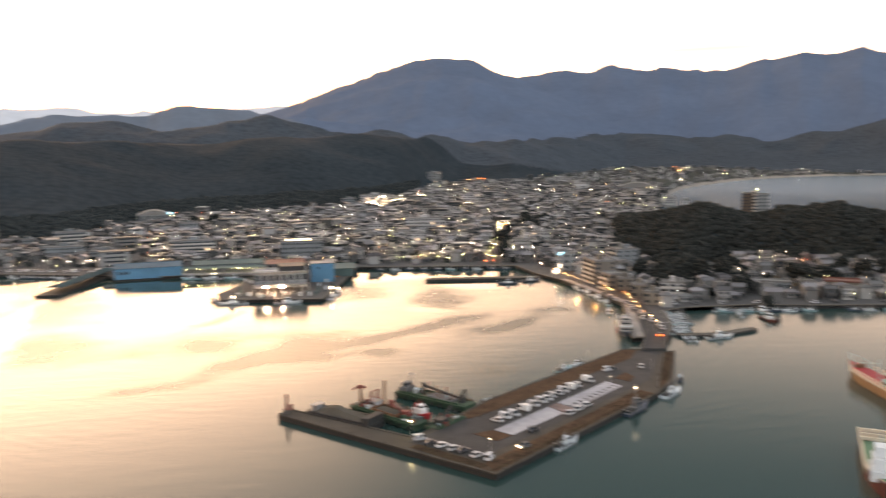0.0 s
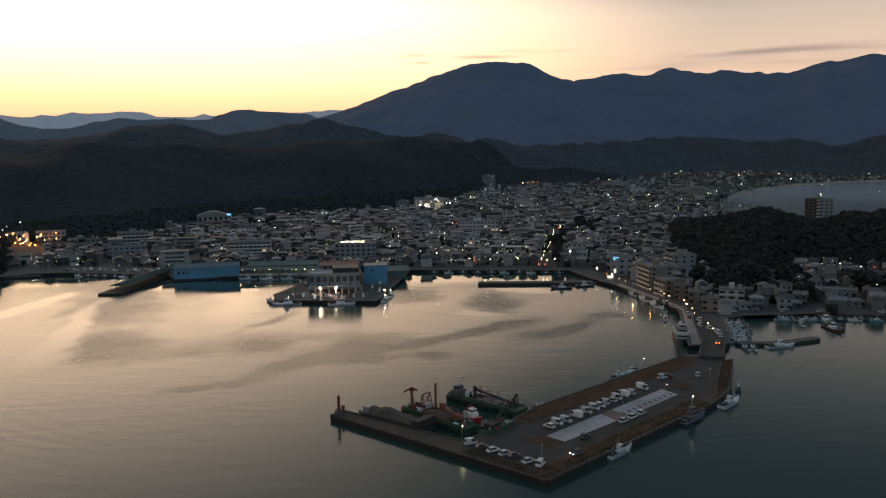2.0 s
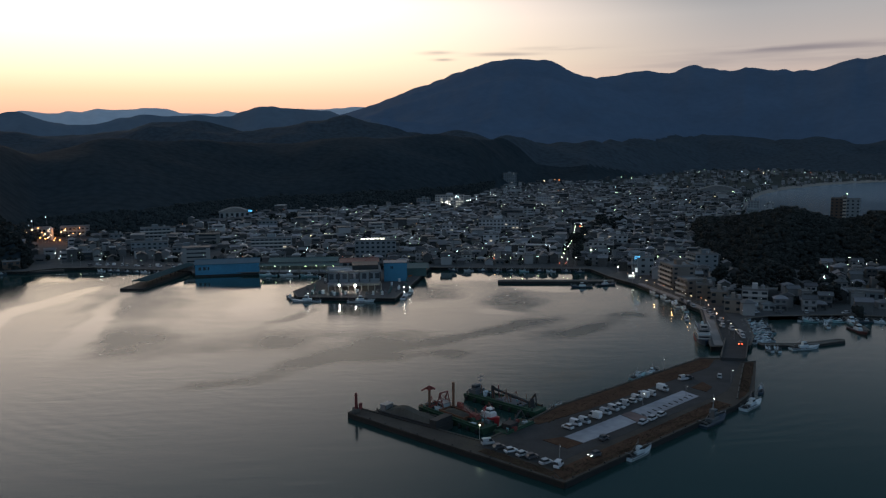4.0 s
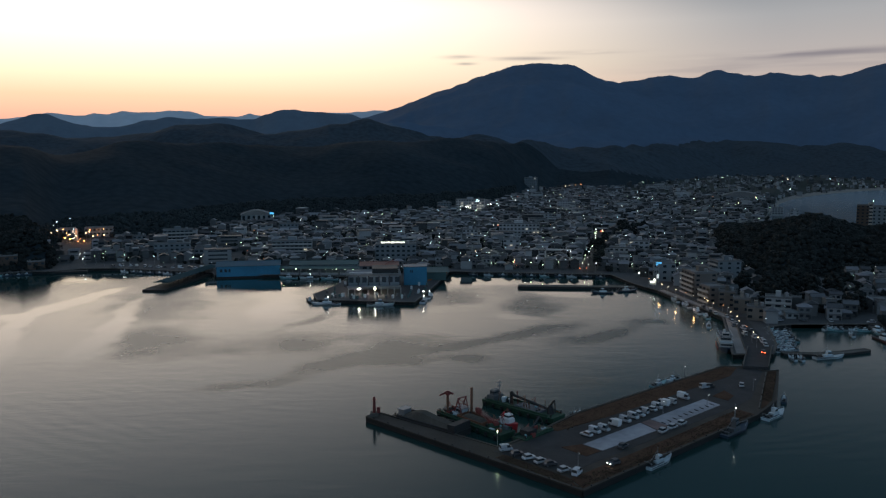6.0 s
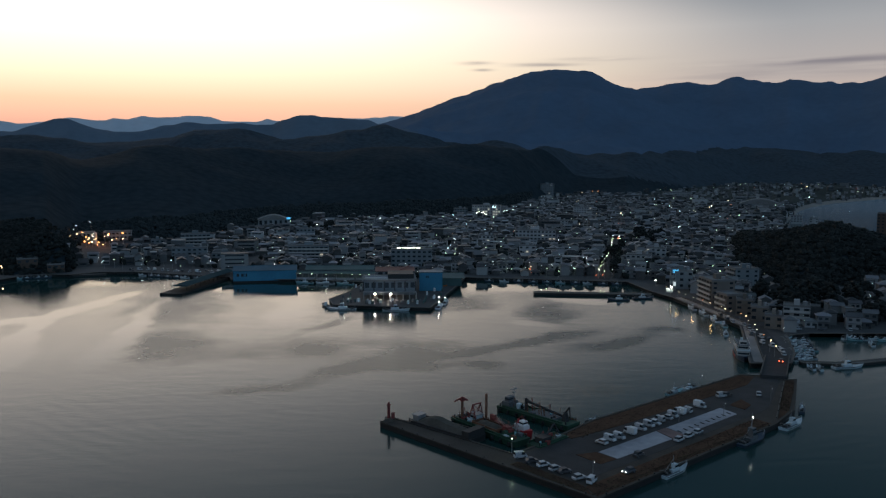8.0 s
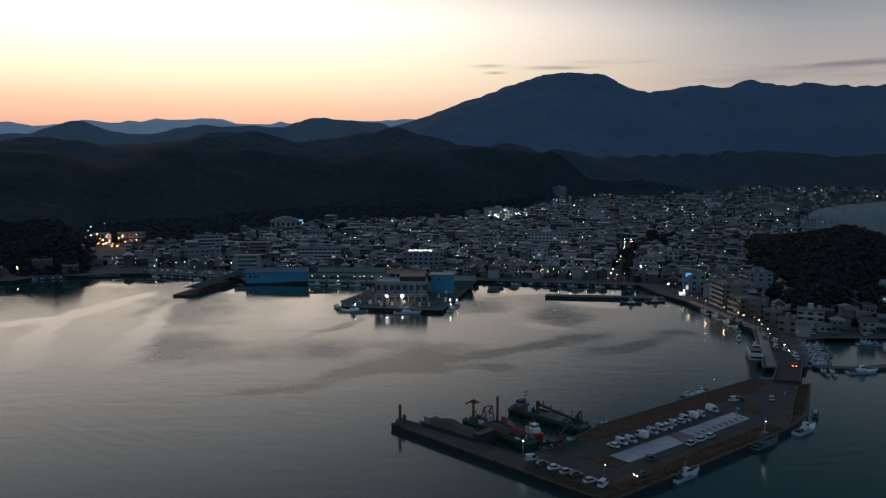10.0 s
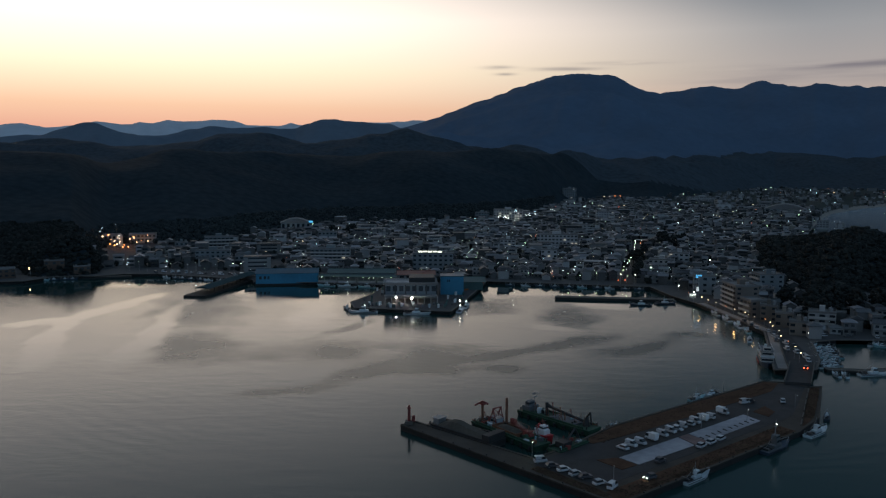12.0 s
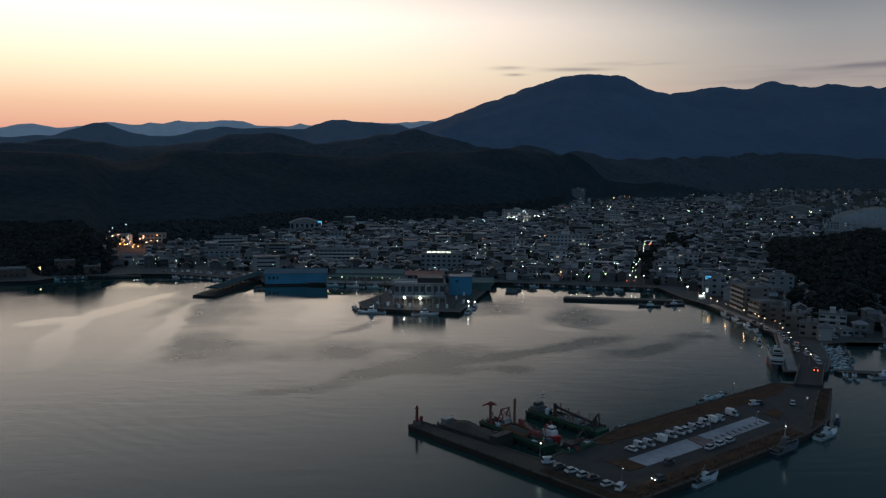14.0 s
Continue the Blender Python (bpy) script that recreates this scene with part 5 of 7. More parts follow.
def far_town(sites):
    """The rest of the town, roof beyond roof, too many to tell apart."""
    s = Shape()
    q = random.Random(9)
    for x, y, z, d, az in sites:
        w, dd = q.uniform(4.8, 8.6), q.uniform(4.4, 6.8)
        st = q.choice((1, 1, 2, 2, 2, 2, 3))
        flat = q.random() < 0.22
        if flat and q.random() < 0.13 and (az < 14 or d > 800):
            w, dd, st = q.uniform(11, 24), q.uniform(8, 13), q.choice((2, 3, 3, 4))
        elif q.random() < 0.05 and az < 14:
            w, dd, st = q.uniform(14, 26), q.uniform(9, 14), 1
        h = 2.75 * st
        a = radians(facing(x, y) * 0.6 + q.choice((0, 90)) + q.uniform(-12, 12))
        c, sn = math.cos(a), math.sin(a)

        def at(px, py, pz):
            return (x + c * px - sn * py, y + sn * px + c * py, z + pz)

        def put(pts, faces, slot):
            s.add([at(*p) for p in pts], faces, slot)

        X, Y = w / 2, dd / 2
        put([(-X, -Y, -2), (X, -Y, -2), (X, Y, -2), (-X, Y, -2), (-X, -Y, h), (X, -Y, h), (X, Y, h), (-X, Y, h)], [(4, 5, 6, 7), (0, 1, 5, 4), (1, 2, 6, 5), (2, 3, 7, 6), (3, 0, 4, 7)], 0)
        if flat:
            put([(-X - .1, -Y - .1, h), (X + .1, -Y - .1, h), (X + .1, Y + .1, h), (-X - .1, Y + .1, h), (-X - .1, -Y - .1, h + .5), (X + .1, -Y - .1, h + .5), (X + .1, Y + .1, h + .5), (-X - .1, Y + .1, h + .5)], [(4, 5, 6, 7), (0, 1, 5, 4), (1, 2, 6, 5), (2, 3, 7, 6), (3, 0, 4, 7)], 1)
        else:
            i = X + 0.5 if q.random() < 0.6 else max(X - Y, 0.5)
            e = 0.5
            put([(-X - e, -Y - e, h), (X + e, -Y - e, h), (X + e, Y + e, h), (-X - e, Y + e, h), (-i, 0, h + dd * 0.27), (i, 0, h + dd * 0.27)], [(0, 1, 5, 4), (2, 3, 4, 5), (0, 4, 3), (1, 2, 5), (3, 2, 1, 0)], 1)
        for k in range(st):
            if q.random() < 0.75:
                for side in (-1, 1):
                    put([(-X * 0.7, side * (Y + 0.06), k * 2.9 + 0.9), (X * 0.7, side * (Y + 0.06), k * 2.9 + 0.9), (X * 0.7, side * (Y + 0.06), k * 2.9 + 2.0), (-X * 0.7, side * (Y + 0.06), k * 2.9 + 2.0)], [(0, 1, 2, 3)], 2)
    return s


tagged(new("far_houses", far_town(rest).mesh("far_houses", M["far_wall"], M["far_roof"], M["glass"])), "crowded grey roofs of the town behind the harbour", "houses", kind="stuff")


# ---- boats ----
def hull_shape(length, beam, free_board, bow=0.9, slab=False):
    """A hull lofted from stern (x = 0 at the middle, bow towards +x)."""
    rings = []
    for i in range(10):
        f = i / 9
        x = (f - 0.5) * length
        b = beam / 2 * (1 if f < 0.55 else max(0.04, 1 - ((f - 0.55) / 0.45) ** 2.2))
        if slab:
            b = beam / 2 * (1 if 0.06 < f < 0.94 else 0.9)
        sheer = free_board + (0 if slab else bow * max(0, f - 0.45) ** 2 * 3.2)
        keel = -0.7 + (0 if slab else max(0, f - 0.75) * 2.0)
        rake = 0 if slab else max(0, f - 0.7) * length * 0.22
        rings.append([(x, -b, sheer), (x - rake, -b * 0.86, 0.05), (x - rake * 1.3, -b * 0.35, keel), (x - rake * 1.3, b * 0.35, keel), (x - rake, b * 0.86, 0.05), (x, b, sheer)])
    return Shape().loft(rings)


def fishing_boat(name, m, length, label, hull="hull_white", lit=False, group="moored fishing boats", top="hull_white"):
    ob = thing(name, m, label, "boat", group)
    beam = length * 0.25
    k = length / 11
    shell = part("hull", hull_shape(length, beam, 0.75, 0.8), M[hull], ob)
    part("rubbing_strake", Shape().box(-length * 0.5, length * 0.12, -beam / 2 - 0.08, -beam / 2 + 0.06, 0.52, 0.66).box(-length * 0.5, length * 0.12, beam / 2 - 0.06, beam / 2 + 0.08, 0.52, 0.66), M["tyre"], shell)
    part("deck", Shape().box(-length * 0.48, length * 0.2, -beam * 0.42, beam * 0.42, 0.72, 0.8), M["boat_deck"], ob)
    part("foredeck", Shape().add([(length * 0.2, -beam * 0.4, 0.8), (length * 0.2, beam * 0.4, 0.8), (length * 0.44, 0, 1.15), (length * 0.2, -beam * 0.4, 0.9), (length * 0.2, beam * 0.4, 0.9), (length * 0.44, 0, 1.25)], [(0, 1, 2), (3, 5, 4), (0, 3, 4, 1), (1, 4, 5, 2), (2, 5, 3, 0)]), M["boat_deck"], ob)
    part("deckhouse", Shape().box(-length * 0.2, length * 0.1, -beam * 0.26, beam * 0.26, 0.8, 0.8 + 0.7 * k), M[top], ob)
    z0, z1 = 0.8 + 0.7 * k, 0.8 + 1.9 * k
    cabin = part("wheelhouse", Shape().loft([[(-length * 0.1, -beam * 0.23, z0), (length * 0.06, -beam * 0.23, z0), (length * 0.06, beam * 0.23, z0), (-length * 0.1, beam * 0.23, z0)], [(-length * 0.09, -beam * 0.2, z1), (length * 0.03, -beam * 0.2, z1), (length * 0.03, beam * 0.2, z1), (-length * 0.09, beam * 0.2, z1)]]), M[top], ob)
    part("windscreen", Shape().box(-length * 0.088, length * 0.052, -beam * 0.228, beam * 0.228, z0 + 0.35 * k, z0 + 0.85 * k), M["glass"], cabin)
    part("mast", Shape().cyl(-length * 0.08, 0, z1, z1 + length * 0.2, 0.07, 0.04, n=6).tube((-length * 0.08, 0, z1 + length * 0.12), (-length * 0.4, 0, 1.7), 0.04), M["steel"], ob)
    part("awning_frame", Shape().tube((-length * 0.46, -beam * 0.38, 0.8), (-length * 0.46, -beam * 0.38, 1.9), 0.05).tube((-length * 0.46, beam * 0.38, 0.8), (-length * 0.46, beam * 0.38, 1.9), 0.05).tube((-length * 0.46, -beam * 0.38, 1.9), (-length * 0.46, beam * 0.38, 1.9), 0.05), M["steel"], ob)
    part("net_hauler", Shape().tube((-length * 0.3, -beam * 0.3, 1.2), (-length * 0.3, beam * 0.1, 1.2), 0.35, 8).box(-length * 0.42, -length * 0.34, -beam * 0.25, beam * 0.25, 0.8, 1.25), M["dark_steel"], ob)
    part("bow_rail", Shape().tube((length * 0.2, -beam * 0.4, 1.6), (length * 0.48, 0, 2.1), 0.05).tube((length * 0.2, beam * 0.4, 1.6), (length * 0.48, 0, 2.1), 0.05).tube((length * 0.48, 0, 1.4), (length * 0.48, 0, 2.1), 0.05), M["steel"], ob)
    if lit:
        part("deck_lamp", Shape().ball(-length * 0.08, 0, z1 + 0.6, 0.2), M["lamp_white"], ob, "lit deck lamp")
    return ob


def heading(a, b):
    return math.degrees(math.atan2(b[1] - a[1], b[0] - a[0]))


edge = heading((33, 176), (94.5, 230))
fishing_boat("motor_yacht", pose(56.5, 197.2, 0, 0, 0, edge), 11, "white motor fishing boat moored at the island quay")
patrol = fishing_boat("work_boat", pose(85, 221.2, 0, 0, 0, edge), 14, "dark-hulled work boat with lit mast beside the island quay", "hull_dark", True, top="grey_paint")
part("upper_bridge", Shape().box(-1.6, 0.2, -0.8, 0.8, 3.2, 4.3), M["grey_paint"], patrol)
part("bridge_windows", Shape().box(-1.5, 0.3, -0.82, 0.82, 3.6, 4.0), M["glass"], patrol)
part("radar_mast", Shape().cyl(-0.8, 0, 4.3, 8.6, 0.1, 0.05, n=6).box(-1.4, -0.2, -0.12, 0.12, 6.6, 6.75), M["steel"], patrol)
part("mast_lamp", Shape().ball(-0.8, -0.2, 7.4, 0.14), M["lamp_white"], patrol, "lit mast lamp")
fishing_boat("fishing_boat", pose(102.0, 235.0, 0, 0, 0, edge), 12, "white fishing boat moored by the quay corner")
fishing_boat("fishing_boat", pose(111.3, 250.2, 0, 0, 0, heading((106, 244), (122, 280))), 7, "small dark boat moored along the grass bank", "hull_dark")
fishing_boat("fishing_boat", pose(76, 268.5, 0, 0, 0, heading((41, 232), (104, 286))), 9, "white and teal boat along the inner quay edge", "hull_teal")
fishing_boat("fishing_boat", pose(82, 273.6, 0, 0, 0, heading((41, 232), (104, 286)) + 180), 8, "white boat along the inner quay edge")
fishing_boat("skiff", pose(41.5, 236, 0, 0, 0, 40), 5, "small white skiff beside the quay")
# harbour basin and market quay
SPOTS = [(-99, 520.4, 176, 12, "hull_teal"), (-85, 518.0, 172, 13, "hull_white"), (-71.5, 515.4, 170, 12, "hull_teal"), (95, 459, 175, 13, "hull_dark"), (111, 465, 10, 13, "hull_dark"), (-61, 425, 178, 16, "hull_white"), (-31, 422, 2, 15, "hull_white"), (-71, 434, 120, 10, "hull_dark"), (-8, 433, 80, 12, "hull_white"), (-5, 447, 80, 12, "hull_white"),
         (130, 433, 95, 11, "hull_white"), (131, 417, 92, 12, "hull_white"), (131.5, 400, 90, 12, "hull_white"), (131.5, 386, 84, 10, "hull_teal"), (126, 366, 72, 9, "hull_white"),
         (137.5, 303.5, 95, 6, "hull_white"), (140.5, 303, 88, 6, "hull_white"), (153, 305.6, 10, 13, "hull_white"), (190.6, 334, 268, 15, "hull_maroon"), (196.2, 350, 262, 15, "hull_teal"), (182, 345, 80, 7, "hull_white"), (178, 358, 30, 7, "hull_white")]
for k, (x, y, a, ln, hull) in enumerate(SPOTS):
    fishing_boat("fishing_boat", pose(x, y, 0, 0, 0, a), ln, {"hull_white": "white fishing boat moored at the quay", "hull_dark": "dark-hulled fishing boat moored at the quay", "hull_teal": "teal fishing boat moored at the quay", "hull_red": "dark red fishing boat at the jetty end", "hull_maroon": "dark maroon fishing boat moored by the jetty"}[hull], hull, lit=k in (1, 5, 8, 9))
small = {}
for hull in ("hull_white", "hull_teal", "hull_dark"):
    small[hull] = None
q = random.Random(12)
ROWS_OF_BOATS = [(138.6, 314.5, 150.5, 357, 13, 20), (144, 316, 156, 354, 8, 200), (176, 356.5, 222, 350, 9, 170), (20, 532.5, 110, 518, 10, 175), (-222, 552, -160, 533, 9, 160), (-298, 530, -276, 539, 4, 20), (235, 347, 290, 338, 6, 170)]
for x0, y0, x1, y1, n, a in ROWS_OF_BOATS:
    for k in range(n):
        f = (k + 0.5) / n
        m = pose(x0 + (x1 - x0) * f + q.uniform(-1.6, 1.6), y0 + (y1 - y0) * f + q.uniform(-0.8, 0.8), 0, 0, 0, a + q.uniform(-14, 14))
        hull = q.choice(("hull_white", "hull_teal", "hull_dark", "hull_dark") if y0 > 500 else ("hull_white", "hull_white", "hull_teal", "hull_dark"))
        if small[hull] is None:
            small[hull] = fishing_boat("small_boat", m, 6.6, {"hull_white": "small white boat in the moorings", "hull_teal": "small pale teal boat in the moorings", "hull_dark": "small dark boat in the moorings"}[hull], hull, group="small boats in the moorings")
        else:
            copy_thing(small[hull], m)

# two-decked passenger boat lying at the street quay
ferry = thing("excursion_boat", pose(117.8, 322, 0, 0, 0, 256), "two-decked white excursion boat with dark red hull", "ship")
shell = part("hull", hull_shape(20, 5.6, 1.6, 1.0), M["hull_dark"], ferry)
part("red_band", Shape().box(-10, 1, -2.86, -2.74, 0.2, 0.7).box(-10, 1, 2.74, 2.86, 0.2, 0.7), M["hull_red"], shell, "red waterline band")
part("lower_saloon", Shape().box(-8.8, 4.8, -2.4, 2.4, 1.5, 3.7), M["balcony_white"], ferry)
part("upper_deck", Shape().box(-9.0, 5.2, -2.6, 2.6, 3.7, 3.9), M["hull_white"], ferry)
part("upper_saloon", Shape().box(-5, 3.5, -2.1, 2.1, 3.9, 5.7), M["balcony_white"], ferry)
part("awning", Shape().box(-8.6, 4, -2.4, 2.4, 5.7, 5.85), M["boat_deck"], ferry)
part("bridge", Shape().box(1.0, 3.4, -1.4, 1.4, 5.85, 7.3), M["balcony_white"], ferry)
for z, x0, x1, yy in ((2.1, -8.4, 4.4, 2.44), (4.4, -4.6, 3.2, 2.14)):
    for k in range(7):
        x = x0 + (x1 - x0) * (k + 0.5) / 7
        for side in (-1, 1):
            part("window", Shape().box(x - 0.7, x + 0.7, side * yy - 0.04, side * yy + 0.04, z, z + 1.0), M["lit_window"] if k == 3 and side == 1 else M["glass"], ferry)
for z, x0, x1, y1 in ((2.3, -8.8, 4.8, 2.2), (4.5, -5.0, 3.5, 1.9), (6.3, 1.0, 3.4, 1.25)):
    for x in (x0, x1):
        part("end_window", Shape().box(x - 0.05, x + 0.05, -y1, y1, z, z + 0.75), M["glass"], ferry)
for z, x0, x1, y1 in ((3.9, -9.0, 5.2, 2.6), (5.85, -8.6, 4.0, 2.4)):
    for side in (-1, 1):
        part("rail", Shape().box(x0, x1, side * y1 - 0.04, side * y1 + 0.04, z + 0.85, z + 0.95), M["white_paint"], ferry)
part("funnel", Shape().cyl(-4.0, 0, 5.85, 7.4, 0.6, 0.5, n=10), M["hull_white"], ferry)
part("mast", Shape().cyl(1.5, 0, 7.3, 10.0, 0.1, 0.05, n=6), M["steel"], ferry)

# two vessels lying off the camera's side of the harbour
def sheer_deck(length, beam, free_board, bow, z):
    """A deck sheet that follows the hull's plan and sheer, a little inside the bulwark."""
    rings = []
    for i in range(13):
        f = 0.03 + 0.93 * i / 12
        half = max(beam / 2 * (1 if f < 0.55 else max(0.04, 1 - ((f - 0.55) / 0.45) ** 2.2)) - 0.55, 0.05)
        x, top = (f - 0.5) * length, free_board + bow * max(0, f - 0.45) ** 2 * 3.2 + z
        rings.append([(x, -half, top), (x, -half, top - 0.1), (x, half, top - 0.1), (x, half, top)])
    return Shape().loft(rings)


SHIPS = [(pose(169.2, 228.4, 0, 0, 0, 82), 42, 8.5, "hull_red", "ship_brown", "large brown-hulled vessel with a red foredeck moored across the water"),
         (pose(125.8, 167.9, 0, 0, 0, 238), 40, 8.0, "deck_green", "hull_maroon", "pale-railed work ship with a green deck moored across the water")]
for m, length, beam, deck, hull, label in SHIPS:
    ship = thing("moored_ship", m, label, "ship")
    shell = part("hull", hull_shape(length, beam, 3.0, 1.6), M[hull], ship)
    part("bulwark", sheer_deck(length, beam + 0.9, 3.0, 1.6, 0.12), M["ship_cream"], ship, "pale bulwark rim")
    part("deck", sheer_deck(length, beam - 0.5, 3.0, 1.6, 0.24), M[deck], ship, "painted deck")
    for k in range(13):
        for side in (-1, 1):
            x = -length * 0.46 + k * length * 0.06
            part("rail_frame", Shape().box(x - 0.12, x + 0.12, side * (beam / 2 - 0.1) - 0.15, side * (beam / 2 - 0.1) + 0.15, 3.1, 4.6), M["ship_cream"], ship)
    for side in (-1, 1):
        for z in (3.8, 4.6):
            part("rail", Shape().box(-length * 0.46, length * 0.26, side * (beam / 2 - 0.1) - 0.1, side * (beam / 2 - 0.1) + 0.1, z - 0.1, z + 0.1), M["ship_cream"], ship)
    fore = deck == "deck_green"
    for k in range(3):
        x0, x1 = (length * 0.20 + k * 0.6, length * 0.40 - k * 1.5) if fore else (-length * 0.46, -length * 0.16 - k * 1.5)
        y1 = beam * 0.38 - k * 0.4
        house_deck = part("deckhouse", Shape().box(x0, x1, -y1, y1, 3.2 + k * 2.4, 5.5 + k * 2.4), M["hull_white"] if fore else M["hull_teal"], ship)
        part("window_band", Shape().box(x0 + 0.2, x1 - 0.2, -y1 - 0.05, y1 + 0.05, 4.1 + k * 2.4, 4.9 + k * 2.4), M["glass"], house_deck)
    if fore:
        part("aft_deck", Shape().box(-length * 0.46, -length * 0.30, -beam * 0.44, beam * 0.44, 3.3, 3.42), M["ship_brown"], ship, "brown planked aft deck")
        for x in (-0.47, -0.38, -0.30):
            part("cross_beam", Shape().box(length * x - 0.3, length * x + 0.3, -beam * 0.48, beam * 0.48, 3.5, 4.3), M["ship_cream"], ship)
    else:
        for side in (-1, 1):
            part("fore_rail", Shape().tube((length * 0.27, side * beam * 0.36, 5.9), (length * 0.47, side * 0.4, 7.1), 0.1, 6).tube((length * 0.27, side * beam * 0.36, 4.4), (length * 0.27, side * beam * 0.36, 5.9), 0.1, 6), M["hull_teal"], ship, "teal bow rail")
    part("winch", Shape().box(length * 0.29, length * 0.33, -1.2, 1.2, 3.6, 4.8).tube((length * 0.31, -1.7, 4.6), (length * 0.31, 1.7, 4.6), 0.5, 10), M["rust"], ship)
    part("foremast", Shape().cyl(length * 0.02, 0, 3.2, 10, 0.18, 0.1).tube((length * 0.02, 0, 8.5), (length * 0.3, 0, 5.5), 0.1), M["hull_teal"], ship)


# ---- barges and dredging gear in the lee of the quay arm ----
def barge(m, length, beam, label, cargo):
    ob = thing("barge", m, label, "barge")
    part("hull", hull_shape(length, beam, 1.8, slab=True), M["hull_green"] if cargo != "gravel" else M["dark_steel"], ob)
    part("coaming", Shape().box(-length * 0.42, length * 0.42, -beam * 0.44, -beam * 0.38, 1.8, 2.4).box(-length * 0.42, length * 0.42, beam * 0.38, beam * 0.44, 1.8, 2.4), M["hull_green"] if cargo != "gravel" else M["dark_steel"], ob)
    for k in range(8):
        for side in (-1, 1):
            part("tyre_fender", Shape().cyl(-length * 0.44 + k * length * 0.125, side * (beam / 2 + 0.15), 0.3, 1.3, 0.45, n=8), M["tyre"], ob)
    for sx in (-1, 1):
        for sy in (-1, 1):
            part("bollard", Shape().cyl(sx * length * 0.46, sy * beam * 0.36, 1.8, 2.6, 0.2).cyl(sx * length * 0.46, sy * beam * 0.36, 2.6, 2.75, 0.3), M["dark_steel"], ob)
    return ob


arm = heading((-17.5, 233), (16, 204))
hop = barge(pose(-2.5, 226.5, 0, 0, 0, arm), 25, 8, "dark hopper barge loaded with gravel", "gravel")
rings = []
for i in range(9):
    f = i / 8
    hh = 2.3 + 2.0 * math.sin(math.pi * f) * (0.8 + 0.3 * math.sin(7 * f))
    rings.append([((f - 0.5) * 18, -2.9, 1.6), ((f - 0.5) * 18, -1.2, hh), ((f - 0.5) * 18, 0.8, hh + 0.3), ((f - 0.5) * 18, 2.9, 1.6)])
part("gravel_load", Shape().loft(rings), M["gravel"], hop)
part("cabin", Shape().box(-11.4, -9.2, -1.6, 1.6, 1.8, 3.6), M["steel"], hop)
part("cabin_roof", Shape().box(-11.7, -8.9, -1.9, 1.9, 3.6, 3.75), M["steel"], hop)
part("stern_block", Shape().box(9.5, 12.0, -3.6, 3.6, 1.8, 3.8), M["dark_steel"], hop)

dredge = barge(pose(10.4, 227.0, 0, 0, 0, -50.6), 28, 6.8, "green dredging barge with gravel hopper, red gear and steel spuds", "gear")
for x, y, top in ((-10.2, -1.7, 8.2), (-4.3, 2.7, 10.2)):
    part("spud", Shape().cyl(x, y, -2, top, 0.4, n=10), M["rust"], dredge, "rusty upright spud")
    part("spud_guide", Shape().box(x - 0.7, x + 0.7, y - 0.7, y + 0.7, 1.8, 2.9), M["dark_steel"], dredge)
part("spud_head", Shape().box(-11.0, -9.4, -2.3, -1.1, 7.6, 8.1).tube((-12.2, -3.1, 7.1), (-10.2, -1.7, 8.6), 0.28, 6).tube((-10.2, -1.7, 8.6), (-8.8, -0.6, 7.8), 0.28, 6), M["crane_red"], dredge, "red sheave head")
part("hopper_wall", Shape().box(-4.5, 5.5, -2.6, -2.4, 1.8, 3.0).box(-4.5, 5.5, 2.2, 2.4, 1.8, 3.0).box(-4.8, -4.5, -2.6, 2.4, 1.8, 3.0).box(5.5, 5.8, -2.6, 2.4, 1.8, 3.0), M["rust"], dredge)
heap = []
for i in range(13):
    f = i / 12
    heap.append([(-4.4 + 9.8 * f, -2.35 + 4.5 * j / 8, 2.3 + 1.3 * math.sin(math.pi * f) ** 0.7 * math.sin(math.pi * j / 8) * (1 + 0.25 * math.sin(5 * f + 0.4 * j)) + rng.uniform(-0.12, 0.12)) for j in range(9)])
mound = Shape().add([p for line in heap for p in line], [(i * 9 + j, (i + 1) * 9 + j, (i + 1) * 9 + j + 1, i * 9 + j + 1) for i in range(12) for j in range(8)])
part("gravel_load", mound, M["gravel"], dredge, "heap of dark red-brown gravel")
part("deck_house", Shape().box(-8.6, -5.4, 0.0, 2.6, 1.8, 3.9), M["hull_white"], dredge)
part("window_band", Shape().box(-8.3, -5.7, -0.06, 2.66, 2.7, 3.4), M["glass"], dredge)
part("deck_house_roof", Shape().box(-8.9, -5.1, -0.3, 2.9, 3.9, 4.05), M["steel"], dredge)
part("tank", Shape().tube((-8.0, -1.6, 2.4), (-5.6, -1.6, 2.4), 0.6, 10), M["hull_white"], dredge)
part("tank", Shape().box(-13.0, -12.0, -1.2, 1.2, 1.8, 2.7), M["steel"], dredge)
part("winch", Shape().box(7.4, 9.4, -1.6, 1.6, 1.8, 2.6).tube((8.4, -1.9, 2.7), (8.4, 1.9, 2.7), 0.7, 10), M["hull_green"], dredge)
part("winch", Shape().box(-2.4, -0.4, 2.5, 3.3, 1.8, 4.6), M["crane_red"], dredge, "red winch housing")
part("locker", Shape().box(9.0, 10.6, -2.9, -1.9, 1.8, 2.5), M["hull_white"], dredge)
